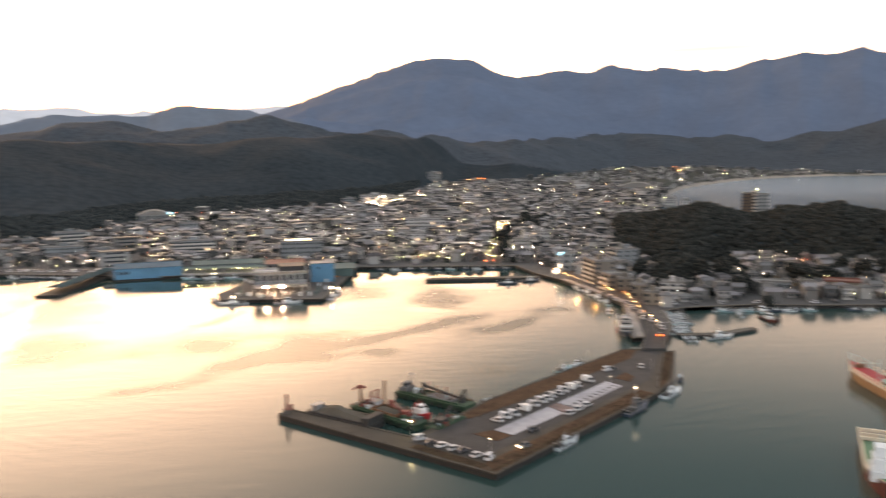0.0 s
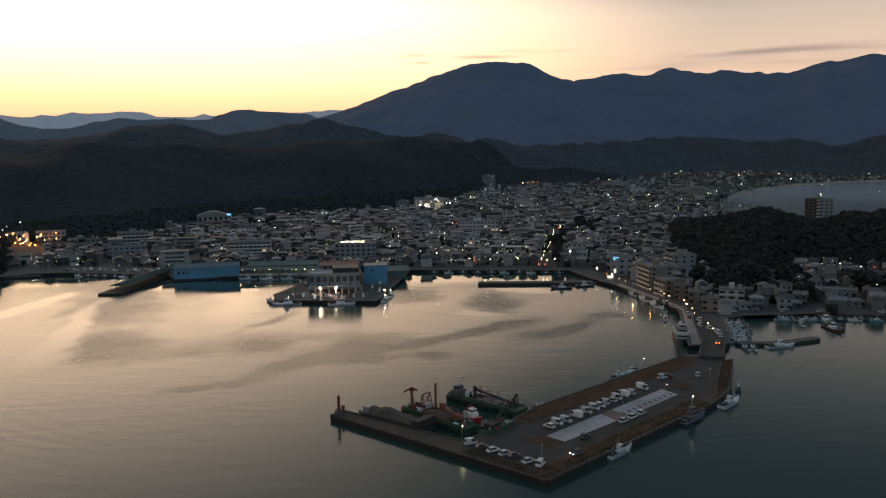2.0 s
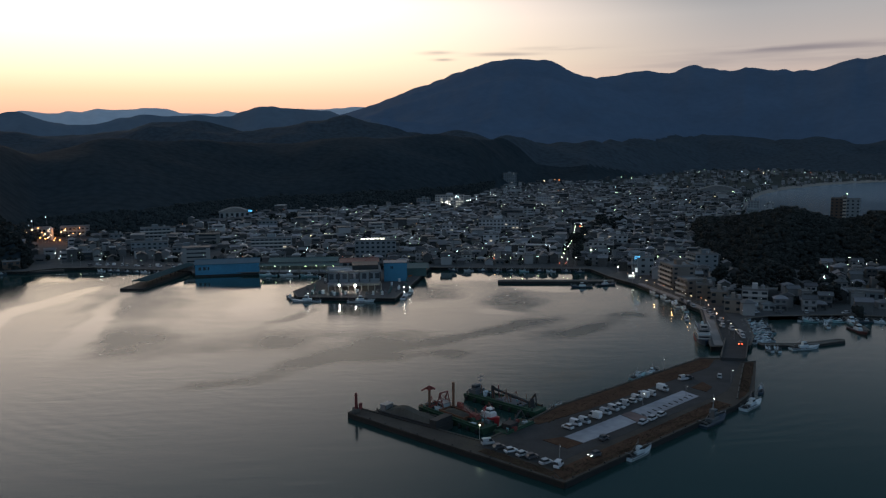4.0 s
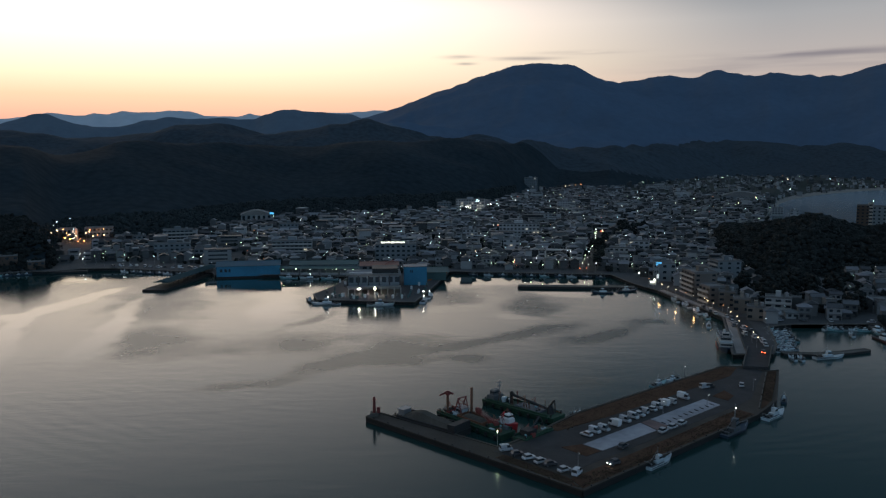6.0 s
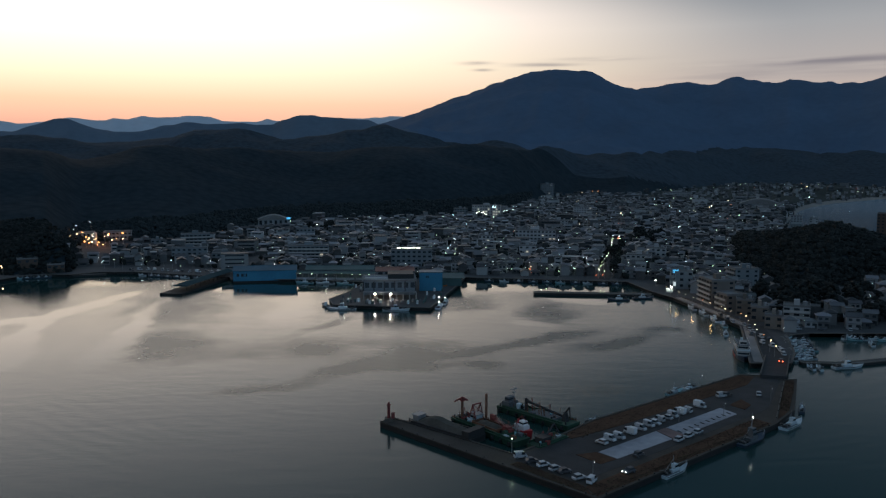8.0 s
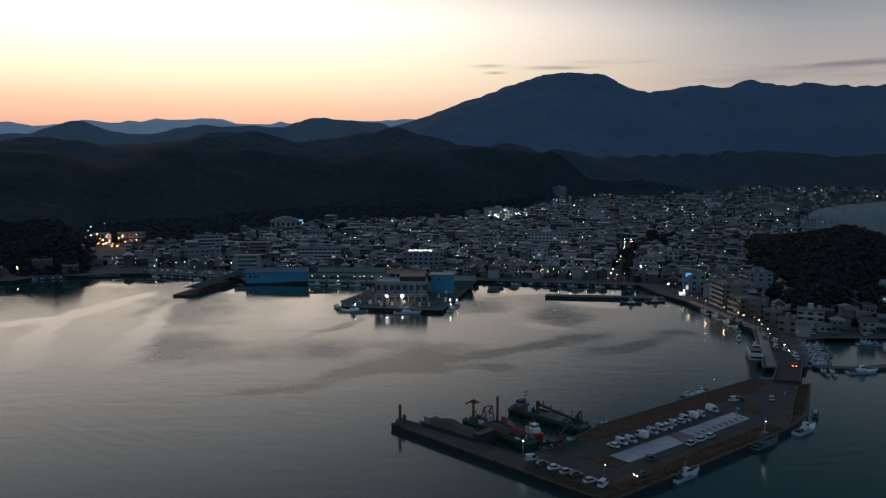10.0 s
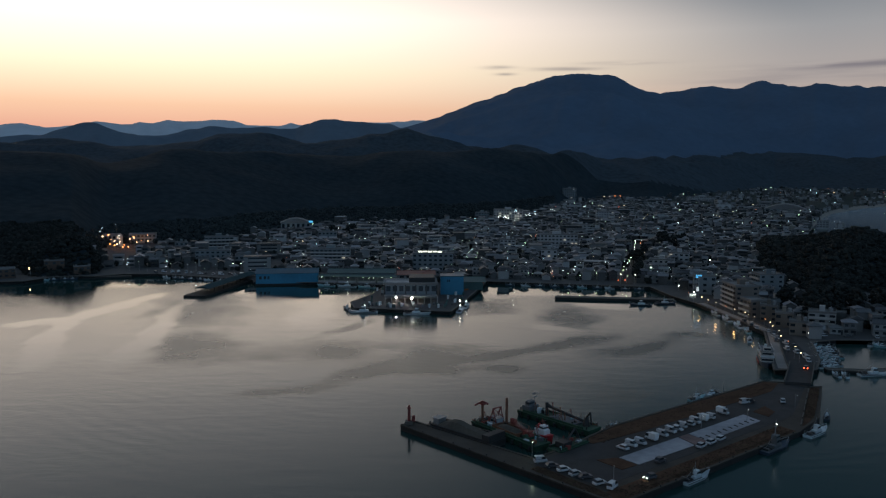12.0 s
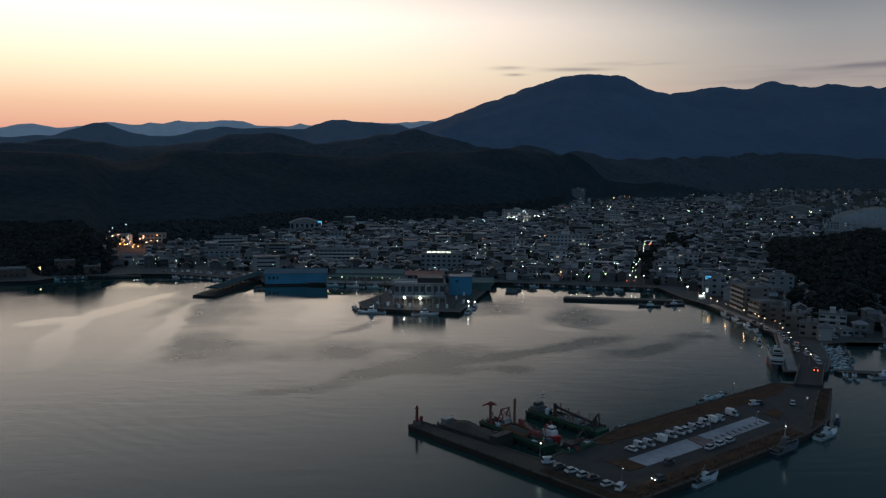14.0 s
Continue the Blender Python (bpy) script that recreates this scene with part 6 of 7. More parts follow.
for y in (-0.6, 2.4):
    part("gantry_leg", Shape().tube((-5.0, y, 1.8), (-6.6, y, 7.0), 0.17, 5), M["crane_red"], dredge, "red gantry leg")
    part("gantry_leg", Shape().tube((-8.6, y, 1.8), (-6.6, y, 7.0), 0.17, 5), M["crane_red"], dredge, "red gantry leg")
    part("gantry_tie", Shape().tube((-7.6, y, 4.4), (-5.8, y, 4.4), 0.12, 5), M["crane_red"], dredge)
part("gantry_beam", Shape().tube((-6.6, -0.8, 7.0), (-6.6, 2.6, 7.0), 0.2, 6), M["crane_red"], dredge)
part("gantry_brace", Shape().tube((-5.8, -0.6, 4.4), (-6.6, 2.4, 7.0), 0.1, 5), M["crane_red"], dredge)
part("gantry_brace", Shape().tube((-5.8, 2.4, 4.4), (-6.6, -0.6, 7.0), 0.1, 5), M["crane_red"], dredge)
crane = thing("deck_crane", pose(15.2, 221.4, 1.8, 0, 0, 125) @ Matrix.Scale(0.68, 4), "small red lattice-boom crane standing on the dredging barge", "crane")
part("crawler", Shape().box(-2.3, 2.3, -1.9, -1.1, 0, 1.0), M["dark_steel"], crane)
part("crawler", Shape().box(-2.3, 2.3, 1.1, 1.9, 0, 1.0), M["dark_steel"], crane)
cab = part("cab", Shape().box(-2.2, 1.4, -1.3, 1.3, 1.2, 3.2), M["crane_red"], crane)
part("cab_window", Shape().box(0.9, 1.46, -1.2, 0.2, 1.9, 2.9), M["glass"], cab)
part("counterweight", Shape().box(-3.2, -2.2, -1.2, 1.2, 1.4, 2.6), M["crane_red"], crane)
boom = Shape()
pts = []
for i in range(9):
    f = i / 8
    cx, cz, rr = 1.2 + f * 9, 2.6 + f * 2.4, 0.7 * (1 - 0.5 * f)
    pts.append([(cx, -rr, cz - rr), (cx, rr, cz - rr), (cx, rr, cz + rr), (cx, -rr, cz + rr)])
for i in range(8):
    for c in range(4):
        boom.tube(pts[i][c], pts[i + 1][c], 0.11, 5)
        boom.tube(pts[i][c], pts[i + 1][(c + 1) % 4], 0.07, 4)
part("lattice_boom", boom, M["crane_red"], crane)
part("gantry", Shape().tube((-2, -1, 3.2), (-1, 0, 5.6), 0.14).tube((-2, 1, 3.2), (-1, 0, 5.6), 0.14).tube((-1, 0, 5.6), (10, 0, 5.0), 0.04), M["rust"], crane)

tug = thing("tug_boat", pose(20.0, 223.9, 0, 0, 0, -50.6) @ Matrix.Scale(0.84, 4), "stout red tug with white upperworks between the barges", "boat")
part("hull", hull_shape(9.5, 4.0, 2.7, 0.9), M["hull_red"], tug)
part("white_band", Shape().box(-4.7, 0.5, -2.06, -1.94, 2.5, 2.8).box(-4.7, 0.5, 1.94, 2.06, 2.5, 2.8), M["hull_white"], tug)
part("deck", Shape().box(-4.5, 1.4, -1.8, 1.8, 2.5, 2.7), M["boat_deck"], tug)
part("deckhouse", Shape().box(-3.0, 1.8, -1.45, 1.45, 2.7, 4.3), M["white_paint"], tug)
part("wheelhouse", Shape().loft([[(-0.9, -1.2, 4.3), (1.4, -1.2, 4.3), (1.4, 1.2, 4.3), (-0.9, 1.2, 4.3)], [(-0.8, -1.05, 5.8), (1.1, -1.05, 5.8), (1.1, 1.05, 5.8), (-0.8, 1.05, 5.8)]]), M["white_paint"], tug)
part("wheelhouse_windows", Shape().box(-0.9, 1.33, -1.16, 1.16, 4.8, 5.35), M["glass"], tug)
part("funnel", Shape().cyl(-2.0, 0, 4.3, 5.8, 0.5, 0.42, n=10), M["hull_red"], tug)
part("mast", Shape().cyl(-0.5, 0, 5.8, 8.0, 0.11, 0.05, n=6).tube((-0.5, 0, 7.4), (2.8, 0, 5.0), 0.09).tube((-0.5, 0, 7.3), (-3.8, 0, 4.4), 0.09), M["crane_red"], tug)
for k in range(5):
    for side in (-1, 1):
        part("tyre_fender", Shape().tube((-3.6 + k * 1.3, side * 2.1, 1.8), (-3.6 + k * 1.3, side * 1.95, 1.8), 0.42, 10), M["tyre"], tug)

sand_barge = barge(pose(25.8, 240.4, 0, 0, 0, -45), 28, 7, "green grab barge with a long boom and white stern house", "gear")
part("stern_house", Shape().box(-12.6, -9.6, -2.2, 2.2, 1.8, 3.4), M["grey_paint"], sand_barge)
part("stern_house", Shape().box(-12.0, -10.4, -1.4, 1.4, 3.4, 4.8), M["grey_paint"], sand_barge)
part("window_band", Shape().box(-12.06, -10.34, -1.46, 1.46, 3.9, 4.4), M["glass"], sand_barge)
part("mast", Shape().cyl(-9.4, 0, 1.8, 8.4, 0.13, 0.07).box(-9.5, -9.3, -1.4, 1.4, 7.4, 7.6).box(-9.5, -9.3, -1.0, 1.0, 6.4, 6.6), M["steel"], sand_barge)
part("locker", Shape().box(-7.6, -6.6, -1.0, 0.4, 1.8, 3.4).box(-6.0, -5.2, 0.2, 1.2, 1.8, 3.0), M["hull_white"], sand_barge)
part("boom", Shape().tube((-4.4, 0, 4.8), (9.5, 0.4, 3.0), 0.4, 6).tube((-4.4, 0, 1.8), (-4.4, 0, 5.6), 0.5, 8).tube((-4.4, 0, 5.6), (-1.5, 0, 4.4), 0.15, 5), M["dark_steel"], sand_barge)
part("boom_post", Shape().tube((-2.2, 0.6, 1.8), (-2.6, 0.6, 6.0), 0.18, 6), M["crane_red"], sand_barge)
part("grab", Shape().cyl(10.6, 0.4, 1.8, 4.4, 1.2, 0.6, n=8).tube((10.6, 0.4, 4.4), (12, 0.4, 6.2), 0.3).tube((12, 0.4, 6.2), (12.4, 0.4, 2.4), 0.2), M["dark_steel"], sand_barge)
part("hopper", Shape().box(-1.6, 8.4, -2.4, 2.4, 1.8, 2.3), M["boat_deck"], sand_barge)
dark = barge(pose(26.5, 216.5, 0, 0, 0, heading((16, 204), (25, 213))), 13, 5, "small green work pontoon beside the quay ramp", "gear")
part("excavator_frame", Shape().box(-4.2, -0.5, -1.5, 1.5, 1.8, 3.4).tube((-1, 0, 3.2), (3, 0.4, 5.6), 0.3).tube((3, 0.4, 5.6), (5.2, 0.5, 2.6), 0.25), M["dark_steel"], dark)

def deck_gear(parent, x0, x1, y0, y1, z, n, seed):
    """Drums, crates, hose reels, stanchions and derrick struts left about a working deck."""
    q = random.Random(seed)
    for k in range(n):
        x, y, kind = q.uniform(x0, x1), q.uniform(y0, y1), q.randrange(6)
        if kind == 0:
            part("drum", Shape().cyl(x, y, z, z + 0.9, 0.32, n=9), M[q.choice(("rust", "hull_teal", "dark_steel"))], parent)
        elif kind == 1:
            w, h = q.uniform(0.4, 1.0), q.uniform(0.4, 1.1)
            part("crate", Shape().box(x - w, x + w, y - w * 0.6, y + w * 0.6, z, z + h), M[q.choice(("boat_deck", "rust", "hull_white", "hull_green"))], parent)
        elif kind == 2:
            part("hose_reel", Shape().tube((x, y - 0.5, z + 0.5), (x, y + 0.5, z + 0.5), 0.5, 10).tube((x, y - 0.6, z + 0.5), (x, y - 0.5, z + 0.5), 0.75, 10).tube((x, y + 0.5, z + 0.5), (x, y + 0.6, z + 0.5), 0.75, 10), M[q.choice(("dark_steel", "crane_red"))], parent)
        elif kind == 3:
            part("stanchion", Shape().cyl(x, y, z, z + q.uniform(1.6, 3.4), 0.09, n=6), M["rust"], parent)
        elif kind == 4:
            a, l = q.uniform(0, 6.28), q.uniform(1.2, 3.0)
            part("pipe", Shape().tube((x - l * math.cos(a), y - 0.5 * math.sin(a), z + 0.25), (x + l * math.cos(a), y + 0.5 * math.sin(a), z + 0.35), 0.16, 7), M[q.choice(("rust", "dark_steel"))], parent)
        else:
            h = q.uniform(2.0, 4.2)
            part("derrick", Shape().tube((x - 0.7, y, z), (x, y, z + h), 0.08, 5).tube((x + 0.7, y, z), (x, y, z + h), 0.08, 5).tube((x, y, z + h), (x + q.uniform(-2.2, 2.2), y, z + h * 0.6), 0.06, 5), M[q.choice(("crane_red", "rust"))], parent)


deck_gear(dredge, -12.5, -5.0, -2.8, 2.8, 1.8, 24, 4)
deck_gear(dredge, 6.0, 12.5, -2.8, 2.8, 1.8, 14, 5)
deck_gear(sand_barge, -8.5, 11.5, -3.0, 3.0, 1.8, 26, 6)
deck_gear(dark, -5.5, 5.5, -2.0, 2.0, 1.8, 12, 8)

# harbour beacon on the end of the arm
beacon = thing("harbour_beacon", pose(-19.4, 232.7, 1.5), "slim red harbour beacon on a concrete base", "beacon")
part("base", Shape().box(-1.2, 1.2, -1.2, 1.2, 0, 1.0), M["concrete"], beacon)
part("tower", Shape().cyl(0, 0, 1.0, 4.9, 0.5, 0.4, n=12), M["crane_red"], beacon)
part("gallery", Shape().cyl(0, 0, 4.9, 5.05, 0.7, n=12), M["crane_red"], beacon)
part("lantern", Shape().cyl(0, 0, 5.05, 5.8, 0.32, 0.3, n=10), M["crane_red"], beacon)
part("cabinet", Shape().box(0.8, 1.8, -0.7, 0.4, 1.0, 2.6), M["crane_red"], beacon)


# ---- vehicles ----
def vehicle(kind, m, label, dark=False, lit=False):
    """A parked car, van or truck: length along x."""
    L, W, H = {"car": (3.6, 1.52, 1.45), "van": (3.5, 1.5, 1.85), "truck": (3.7, 1.55, 1.9)}[kind]
    ob = thing({"car": "car", "van": "van", "truck": "box_truck"}[kind], m, label, kind, "parked vehicles")
    paint = M["car_dark"] if dark else M["car_paint"]
    low = 0.85 if kind == "car" else 1.05
    part("body", Shape().loft([[(x, -W / 2 * k, 0.32), (x, -W / 2 * k, z), (x, W / 2 * k, z), (x, W / 2 * k, 0.32)] for x, z, k in ((-L / 2, low * 0.9, 0.9), (-L / 2 + 0.2, low, 1), (L / 2 - 1.1, low, 1), (L / 2 - 0.15, low * 0.86, 0.97), (L / 2, low * 0.6, 0.85))]), paint, ob)
    if kind == "car":
        a, b, c, d = -L * 0.42, -L * 0.30, L * 0.08, L * 0.24
    elif kind == "van":
        a, b, c, d = -L * 0.49, -L * 0.46, L * 0.20, L * 0.38
    else:
        a, b, c, d = L * 0.12, L * 0.14, L * 0.36, L * 0.45
    part("cabin", Shape().loft([[(a, -W * 0.48, low), (d, -W * 0.48, low), (d, W * 0.48, low), (a, W * 0.48, low)], [(b, -W * 0.41, H - 0.08), (c, -W * 0.41, H - 0.08), (c, W * 0.41, H - 0.08), (b, W * 0.41, H - 0.08)]]), M["glass"], ob)
    part("roof", Shape().box(b - 0.05, c + 0.05, -W * 0.42, W * 0.42, H - 0.1, H), paint, ob)
    if kind == "van":
        part("side_panel", Shape().box(a + 0.1, L * 0.02, -W * 0.475, W * 0.475, low, H - 0.12), paint, ob)
    if kind == "truck":
        part("cargo_box", Shape().box(-L / 2 - 0.1, L * 0.10, -W / 2 - 0.08, W / 2 + 0.08, 0.75, 2.2), M["white_paint"], ob)
    for x in (-L * 0.32, L * 0.31):
        for s in (-1, 1):
            wheel = part("wheel", Shape().tube((x, s * (W / 2 - 0.2), 0.29), (x, s * (W / 2 + 0.02), 0.29), 0.29, 10), M["tyre"], ob)
            part("rim", Shape().tube((x, s * (W / 2 - 0.02), 0.29), (x, s * (W / 2 + 0.035), 0.29), 0.17, 8), M["steel"], wheel)
    if lit:
        for s in (-1, 1):
            part("headlight", Shape().ball(L / 2 + 0.02, s * W * 0.36, 0.7, 0.11), M["lamp_white"], ob, "lit headlight")
    return ob


models = {}


def park(kind, dark, x, y, z, turn):
    key = (kind, dark)
    m = pose(x, y, z, 0, 0, turn)
    if key not in models:
        models[key] = vehicle(kind, m, {"car": "parked small car", "van": "parked van", "truck": "parked box truck"}[kind] + (" in dark paint" if dark else " in white paint"), dark)
    else:
        copy_thing(models[key], m)


q = random.Random(3)
row = edge - 90
VANS = [(40.5, 213.3, "car"), (43.2, 215.8, "van"), (46.1, 217.6, "van"), (50.0, 221.5, "truck"), (53.7, 225.2, "van"), (57.0, 228.2, "van"), (59.2, 230.6, "car"), (61.3, 233.0, "van"), (64.0, 235.5, "car"), (66.7, 237.7, "van"), (69.4, 240.2, "truck"), (72.0, 242.4, "van"), (77.7, 247.2, "truck")]
for x, y, kind in VANS:
    park(kind, False, x + 0.5 + q.uniform(-0.2, 0.2), y + 0.9 + q.uniform(-0.2, 0.2), 1.56, row + q.choice((0, 180)) + q.uniform(-4, 4))
for x, y, kind, dk, a in ((88.8, 259.8, "van", False, 20), (91, 261, "car", True, 20), (102, 262, "car", False, 70), (63.0, 217.0, "car", False, 42), (66.6, 220.2, "car", False, 40), (70.2, 223.4, "car", False, 44), (49, 205, "car", True, 40),
                          (17.6, 203.0, "van", False, 15), (20.2, 199.8, "car", True, 20), (23.0, 197.2, "car", False, 25), (25.7, 194.6, "car", False, 30), (27.9, 192.9, "car", True, 20), (30.8, 189.0, "car", False, 30), (33.5, 186.8, "van", False, 55)):
    park(kind, dk, x, y, 1.56, edge - 40 + a)
taxi = vehicle("car", pose(126.0, 303.2, 2.72, 0, 0, 66), "dark car braking on the bridge, tail lights glowing", True)
for side in (-1, 1):
    part("tail_light", Shape().ball(-1.86, side * 0.6, 0.75, 0.22), M["lamp_red"], taxi, "glowing red tail light")
vehicle("car", pose(43.9, 193.2, 1.6, 0, 0, 215), "dark car with its headlights on", True, True)
for k in range(16):
    f = k / 16
    park(q.choice(("car", "van")), q.random() < 0.5, 131 + 6 * math.sin(3 * f) + q.choice((-2.6, 0.0, 2.2)), 318 + 88 * f + q.uniform(-1.5, 1.5), 1.86, 86 + q.uniform(-8, 8))
for k in (0, 1, 2, 4, 5, 7, 8, 11, 13):
    park(q.choice(("car", "car", "van")), q.random() < 0.7, 163 + 9.2 * k + q.uniform(-3, 3), 367 - 1.25 * k + q.uniform(-0.6, 0.6) - (1.5 if k > 4 else 0) + 2.5, 1.86, q.choice((170, 80)) + q.uniform(-10, 10))
for k in range(26):
    park(q.choice(("car", "van", "truck")), q.random() < 0.4, -232 + k * 5.6 + q.uniform(-1, 1), 566 - 0.9 * k + q.uniform(-3, 3), 1.86, q.choice((0, 80, 90)) + q.uniform(-10, 10))


# ---- lamps ----
def street_lamp(m, lamp, label, height=6.0, size=0.28):
    ob = thing("street_lamp", m, label, "street lamp", "street lamps")
    part("pole", Shape().cyl(0, 0, 0, height, 0.09, 0.06, n=6), M["steel"], ob)
    part("arm", Shape().tube((0, 0, height - 0.1), (0, -1.1, height + 0.1), 0.05), M["steel"], ob)
    part("lamp", Shape().ball(0, -1.2, height, size, squash=0.6), M[lamp], ob, "lit lamp head")
    return ob


lamp_models = {}


def lamp(kind, x, y, z, height=6.0, size=0.28, turn=0.0):
    key = (kind, height, size)
    m = pose(x, y, z, 0, 0, turn)
    words = {"lamp_white": "white", "lamp_orange": "orange sodium", "lamp_green": "greenish white", "lamp_warm": "warm yellow", "sodium": "glaring orange", "lamp_cool": "cool white", "beam_green": "bright greenish"}[kind]
    if key not in lamp_models:
        lamp_models[key] = street_lamp(m, kind, f"slim steel street lamp with lit {words} head", height, size)
    else:
        copy_thing(lamp_models[key], m)


lamp("beam_green", 15.6, 206.4, 1.5, 4.6, 0.1)
for x, y, kind in ((86, 273, "lamp_white"), (83, 240, "lamp_white"), (104, 257, "lamp_white"), (34.5, 191, "lamp_white"), (67.5, 233.5, "lamp_white")):
    lamp(kind, x, y, 1.5, 4.2, 0.075)
for k in range(18):
    f = k / 17
    px = np.interp(f, [0, .4, .65, 1], [124, 135, 139, 127])
    py = np.interp(f, [0, .4, .65, 1], [470, 405, 378, 314])
    lamp("lamp_warm" if k % 5 else "lamp_orange", px + rng.uniform(-1, 1), py, 1.84, 5.0, 0.21)
for k in range(13):
    f = k / 12
    for side in (-4.6 + 1.6 * f, 4.8 - 1.8 * f):
        y = 534 + 232 * f
        lamp("lamp_green" if k % 3 else "lamp_white", float(np.interp(y, [534, 596, 674, 766], [101, 117, 136.5, 154.5])) + side + rng.uniform(-0.6, 0.6), y + rng.uniform(-3, 3), 1.9 + 2 * f, 6.5, 0.30 + 0.06 * f)
lamp("beam_green", 125, 573, 1.84, 6.5, 0.3)
for k in range(10):
    lamp("lamp_green", 60 + 13 * k + rng.uniform(-4, 4), 540 + rng.uniform(-5, 12), 1.84, 5.0, 0.29)
for k in range(34):
    lamp(("sodium", "lamp_warm", "sodium", "sodium", "lamp_warm")[k % 5], -366 + 2.0 * k + rng.uniform(-2, 2), 714 + rng.uniform(-9, 12), 1.84, rng.choice((4.0, 6.0, 8.5, 11.0, 13.5)), rng.choice((0.38, 0.5, 0.62)))
for x, y, h in ((-352, 738, 19), (-341, 742, 22), (-358, 744, 15), (-350, 700, 2.5)):
    lamp("lamp_cool", x, y, 1.84, h, 0.3)
for k in range(22):
    lamp("lamp_green" if k % 2 else "lamp_white", -45 + 6.5 * k + rng.uniform(-2, 2), 652 + 3.0 * k + rng.uniform(-4, 4), 2.6, 5.0, 0.22)
for k in range(46):
    lamp(rng.choice(("lamp_white", "lamp_cool", "lamp_green", "lamp_warm")), rng.uniform(12, 118), rng.uniform(546, 640), 1.84, rng.choice((4.0, 5.0, 6.5)), rng.choice((0.13, 0.17, 0.22)))
# floodlights under the market canopy and over the ice quay
for x, y in ((-44.8, 445.4), (-35.8, 444.6)):
    fl = thing("floodlight", pose(x, y, 1.8), "bright white floodlight at the market front", "floodlight", "market floodlights")
    part("bracket", Shape().cyl(0, 0, 0, 4.2, 0.1, n=6), M["steel"], fl)
    part("lamp", Shape().ball(0, -0.3, 3.6, 0.42), M["flood"], fl, "glaring lamp")
for x, y, k in ((130.5, 477.5, "lamp_white"), (-8.5, 436, "lamp_white"), (128, 505, "lamp_white")):
    fl = thing("floodlight", pose(x, y, 1.8), "bright white floodlight on a post at the quay", "floodlight")
    part("bracket", Shape().cyl(0, 0, 0, 3.2, 0.1, n=6), M["steel"], fl)
    part("lamp", Shape().ball(0, 0, 3.5, 0.36), M[k], fl, "glaring lamp")
# the light that the brightest of these lamps throw on what stands round them
def lamp_light(x, y, z, watts, colour, radius=0.3):
    data = bpy.data.lights.new("lamp_light", "POINT")
    data.energy, data.color, data.shadow_soft_size = watts, colour, radius
    new("lamp_light", data).matrix_basis = pose(x, y, z)


for x, y in ((126.5, 452), (129.5, 430), (132.5, 408), (135, 390), (131, 362)):
    lamp_light(x, y, 5.6, 130, (1.0, 0.60, 0.26))
for x, y in ((-44.8, 441), (-35.8, 440)):
    lamp_light(x, y + 3.5, 3.2, 80, (1.0, 0.97, 0.88))
lamp_light(-325, 722, 12, 1500, (1.0, 0.33, 0.10), 0.6)
lamp_light(-350, 712, 10, 1200, (1.0, 0.36, 0.10), 0.6)
lamp_light(-308, 712, 10, 1200, (1.0, 0.36, 0.10), 0.6)
for k in range(16):
    lamp(rng.choice(("lamp_white", "lamp_cool", "lamp_green")), -262 + 7.2 * k + rng.uniform(-3, 3), 574 - 1.2 * k + rng.uniform(-3, 16), 1.84, rng.choice((4.0, 6.5)), rng.choice((0.16, 0.24)))
lamp("lamp_warm", -311, 541, 1.84, 6.0, 0.4)
lamp("lamp_warm", -309, 538, 1.84, 5.0, 0.3)

# countless small lights of the town
glow = {k: Shape() for k in ("lamp_white", "lamp_green", "lamp_warm", "lamp_cool", "lamp_red", "lamp_orange")}
q = random.Random(31)
for x, y, z, d, az in SITES:
    if q.random() < (0.6 if d < 780 else 0.25 if d < 1400 else 0.08) * (0.45 if az < -13 else 1.0):
        kind = q.choices(("lamp_white", "lamp_green", "lamp_warm", "lamp_cool", "lamp_red", "lamp_orange"), (9, 6, 2.5, 6, 0.8, 0.6))[0]
        size = 0.00023 * d * q.choice((0.45, 0.6, 0.75, 1.0, 1.3))
        glow[kind].ball(x + q.uniform(-6, 6), y - 5.5, z + q.uniform(2.5, 8), min(size, 0.75), n=6, k=4)
for cx, cy, cz, n, kind in ((36, 1072, 13, 9, "lamp_white"), (72, 1068, 17, 6, "lamp_white"), (58, 1070, 22, 4, "lamp_cool"), (299, 1700, 22, 6, "lamp_orange"), (275, 1690, 20, 5, "lamp_warm"), (180, 1330, 9, 4, "lamp_white"), (500, 1500, 6, 4, "lamp_cool"), (-262, 640, 5, 3, "lamp_cool"), (-205, 905, 7, 5, "lamp_white"), (-120, 1010, 6, 8, "lamp_green")):
    for k in range(n):
        glow[kind].ball(cx + q.uniform(-9, 9) * (2.2 if n == 8 else 1), cy + q.uniform(-6, 6), cz + q.uniform(-2, 2), (0.9 if cy > 1100 else 0.4) * q.uniform(0.6, 1.2), n=6, k=4)
for x, y, z, kind, size in ((57.7, 568, 4, "lamp_red", 0.35), (54, 566, 4, "lamp_red", 0.25), (97, 544, 3, "lamp_red", 0.28), (102, 545, 3, "lamp_red", 0.25), (164, 802, 5, "lamp_red", 0.5), (161, 658, 4, "lamp_red", 0.35), (66, 732, 4, "lamp_orange", 0.45), (69, 732, 4, "lamp_orange", 0.4), (475.5, 871, 31.5, "lamp_green", 0.5)):
    glow[kind].ball(x, y, z, size, n=6, k=4)
for kind, s in glow.items():
    tagged(new("town_lights", s.mesh("town_lights", M[kind])), "scattered small lamps and lit signs across the town", "lights", kind="stuff")


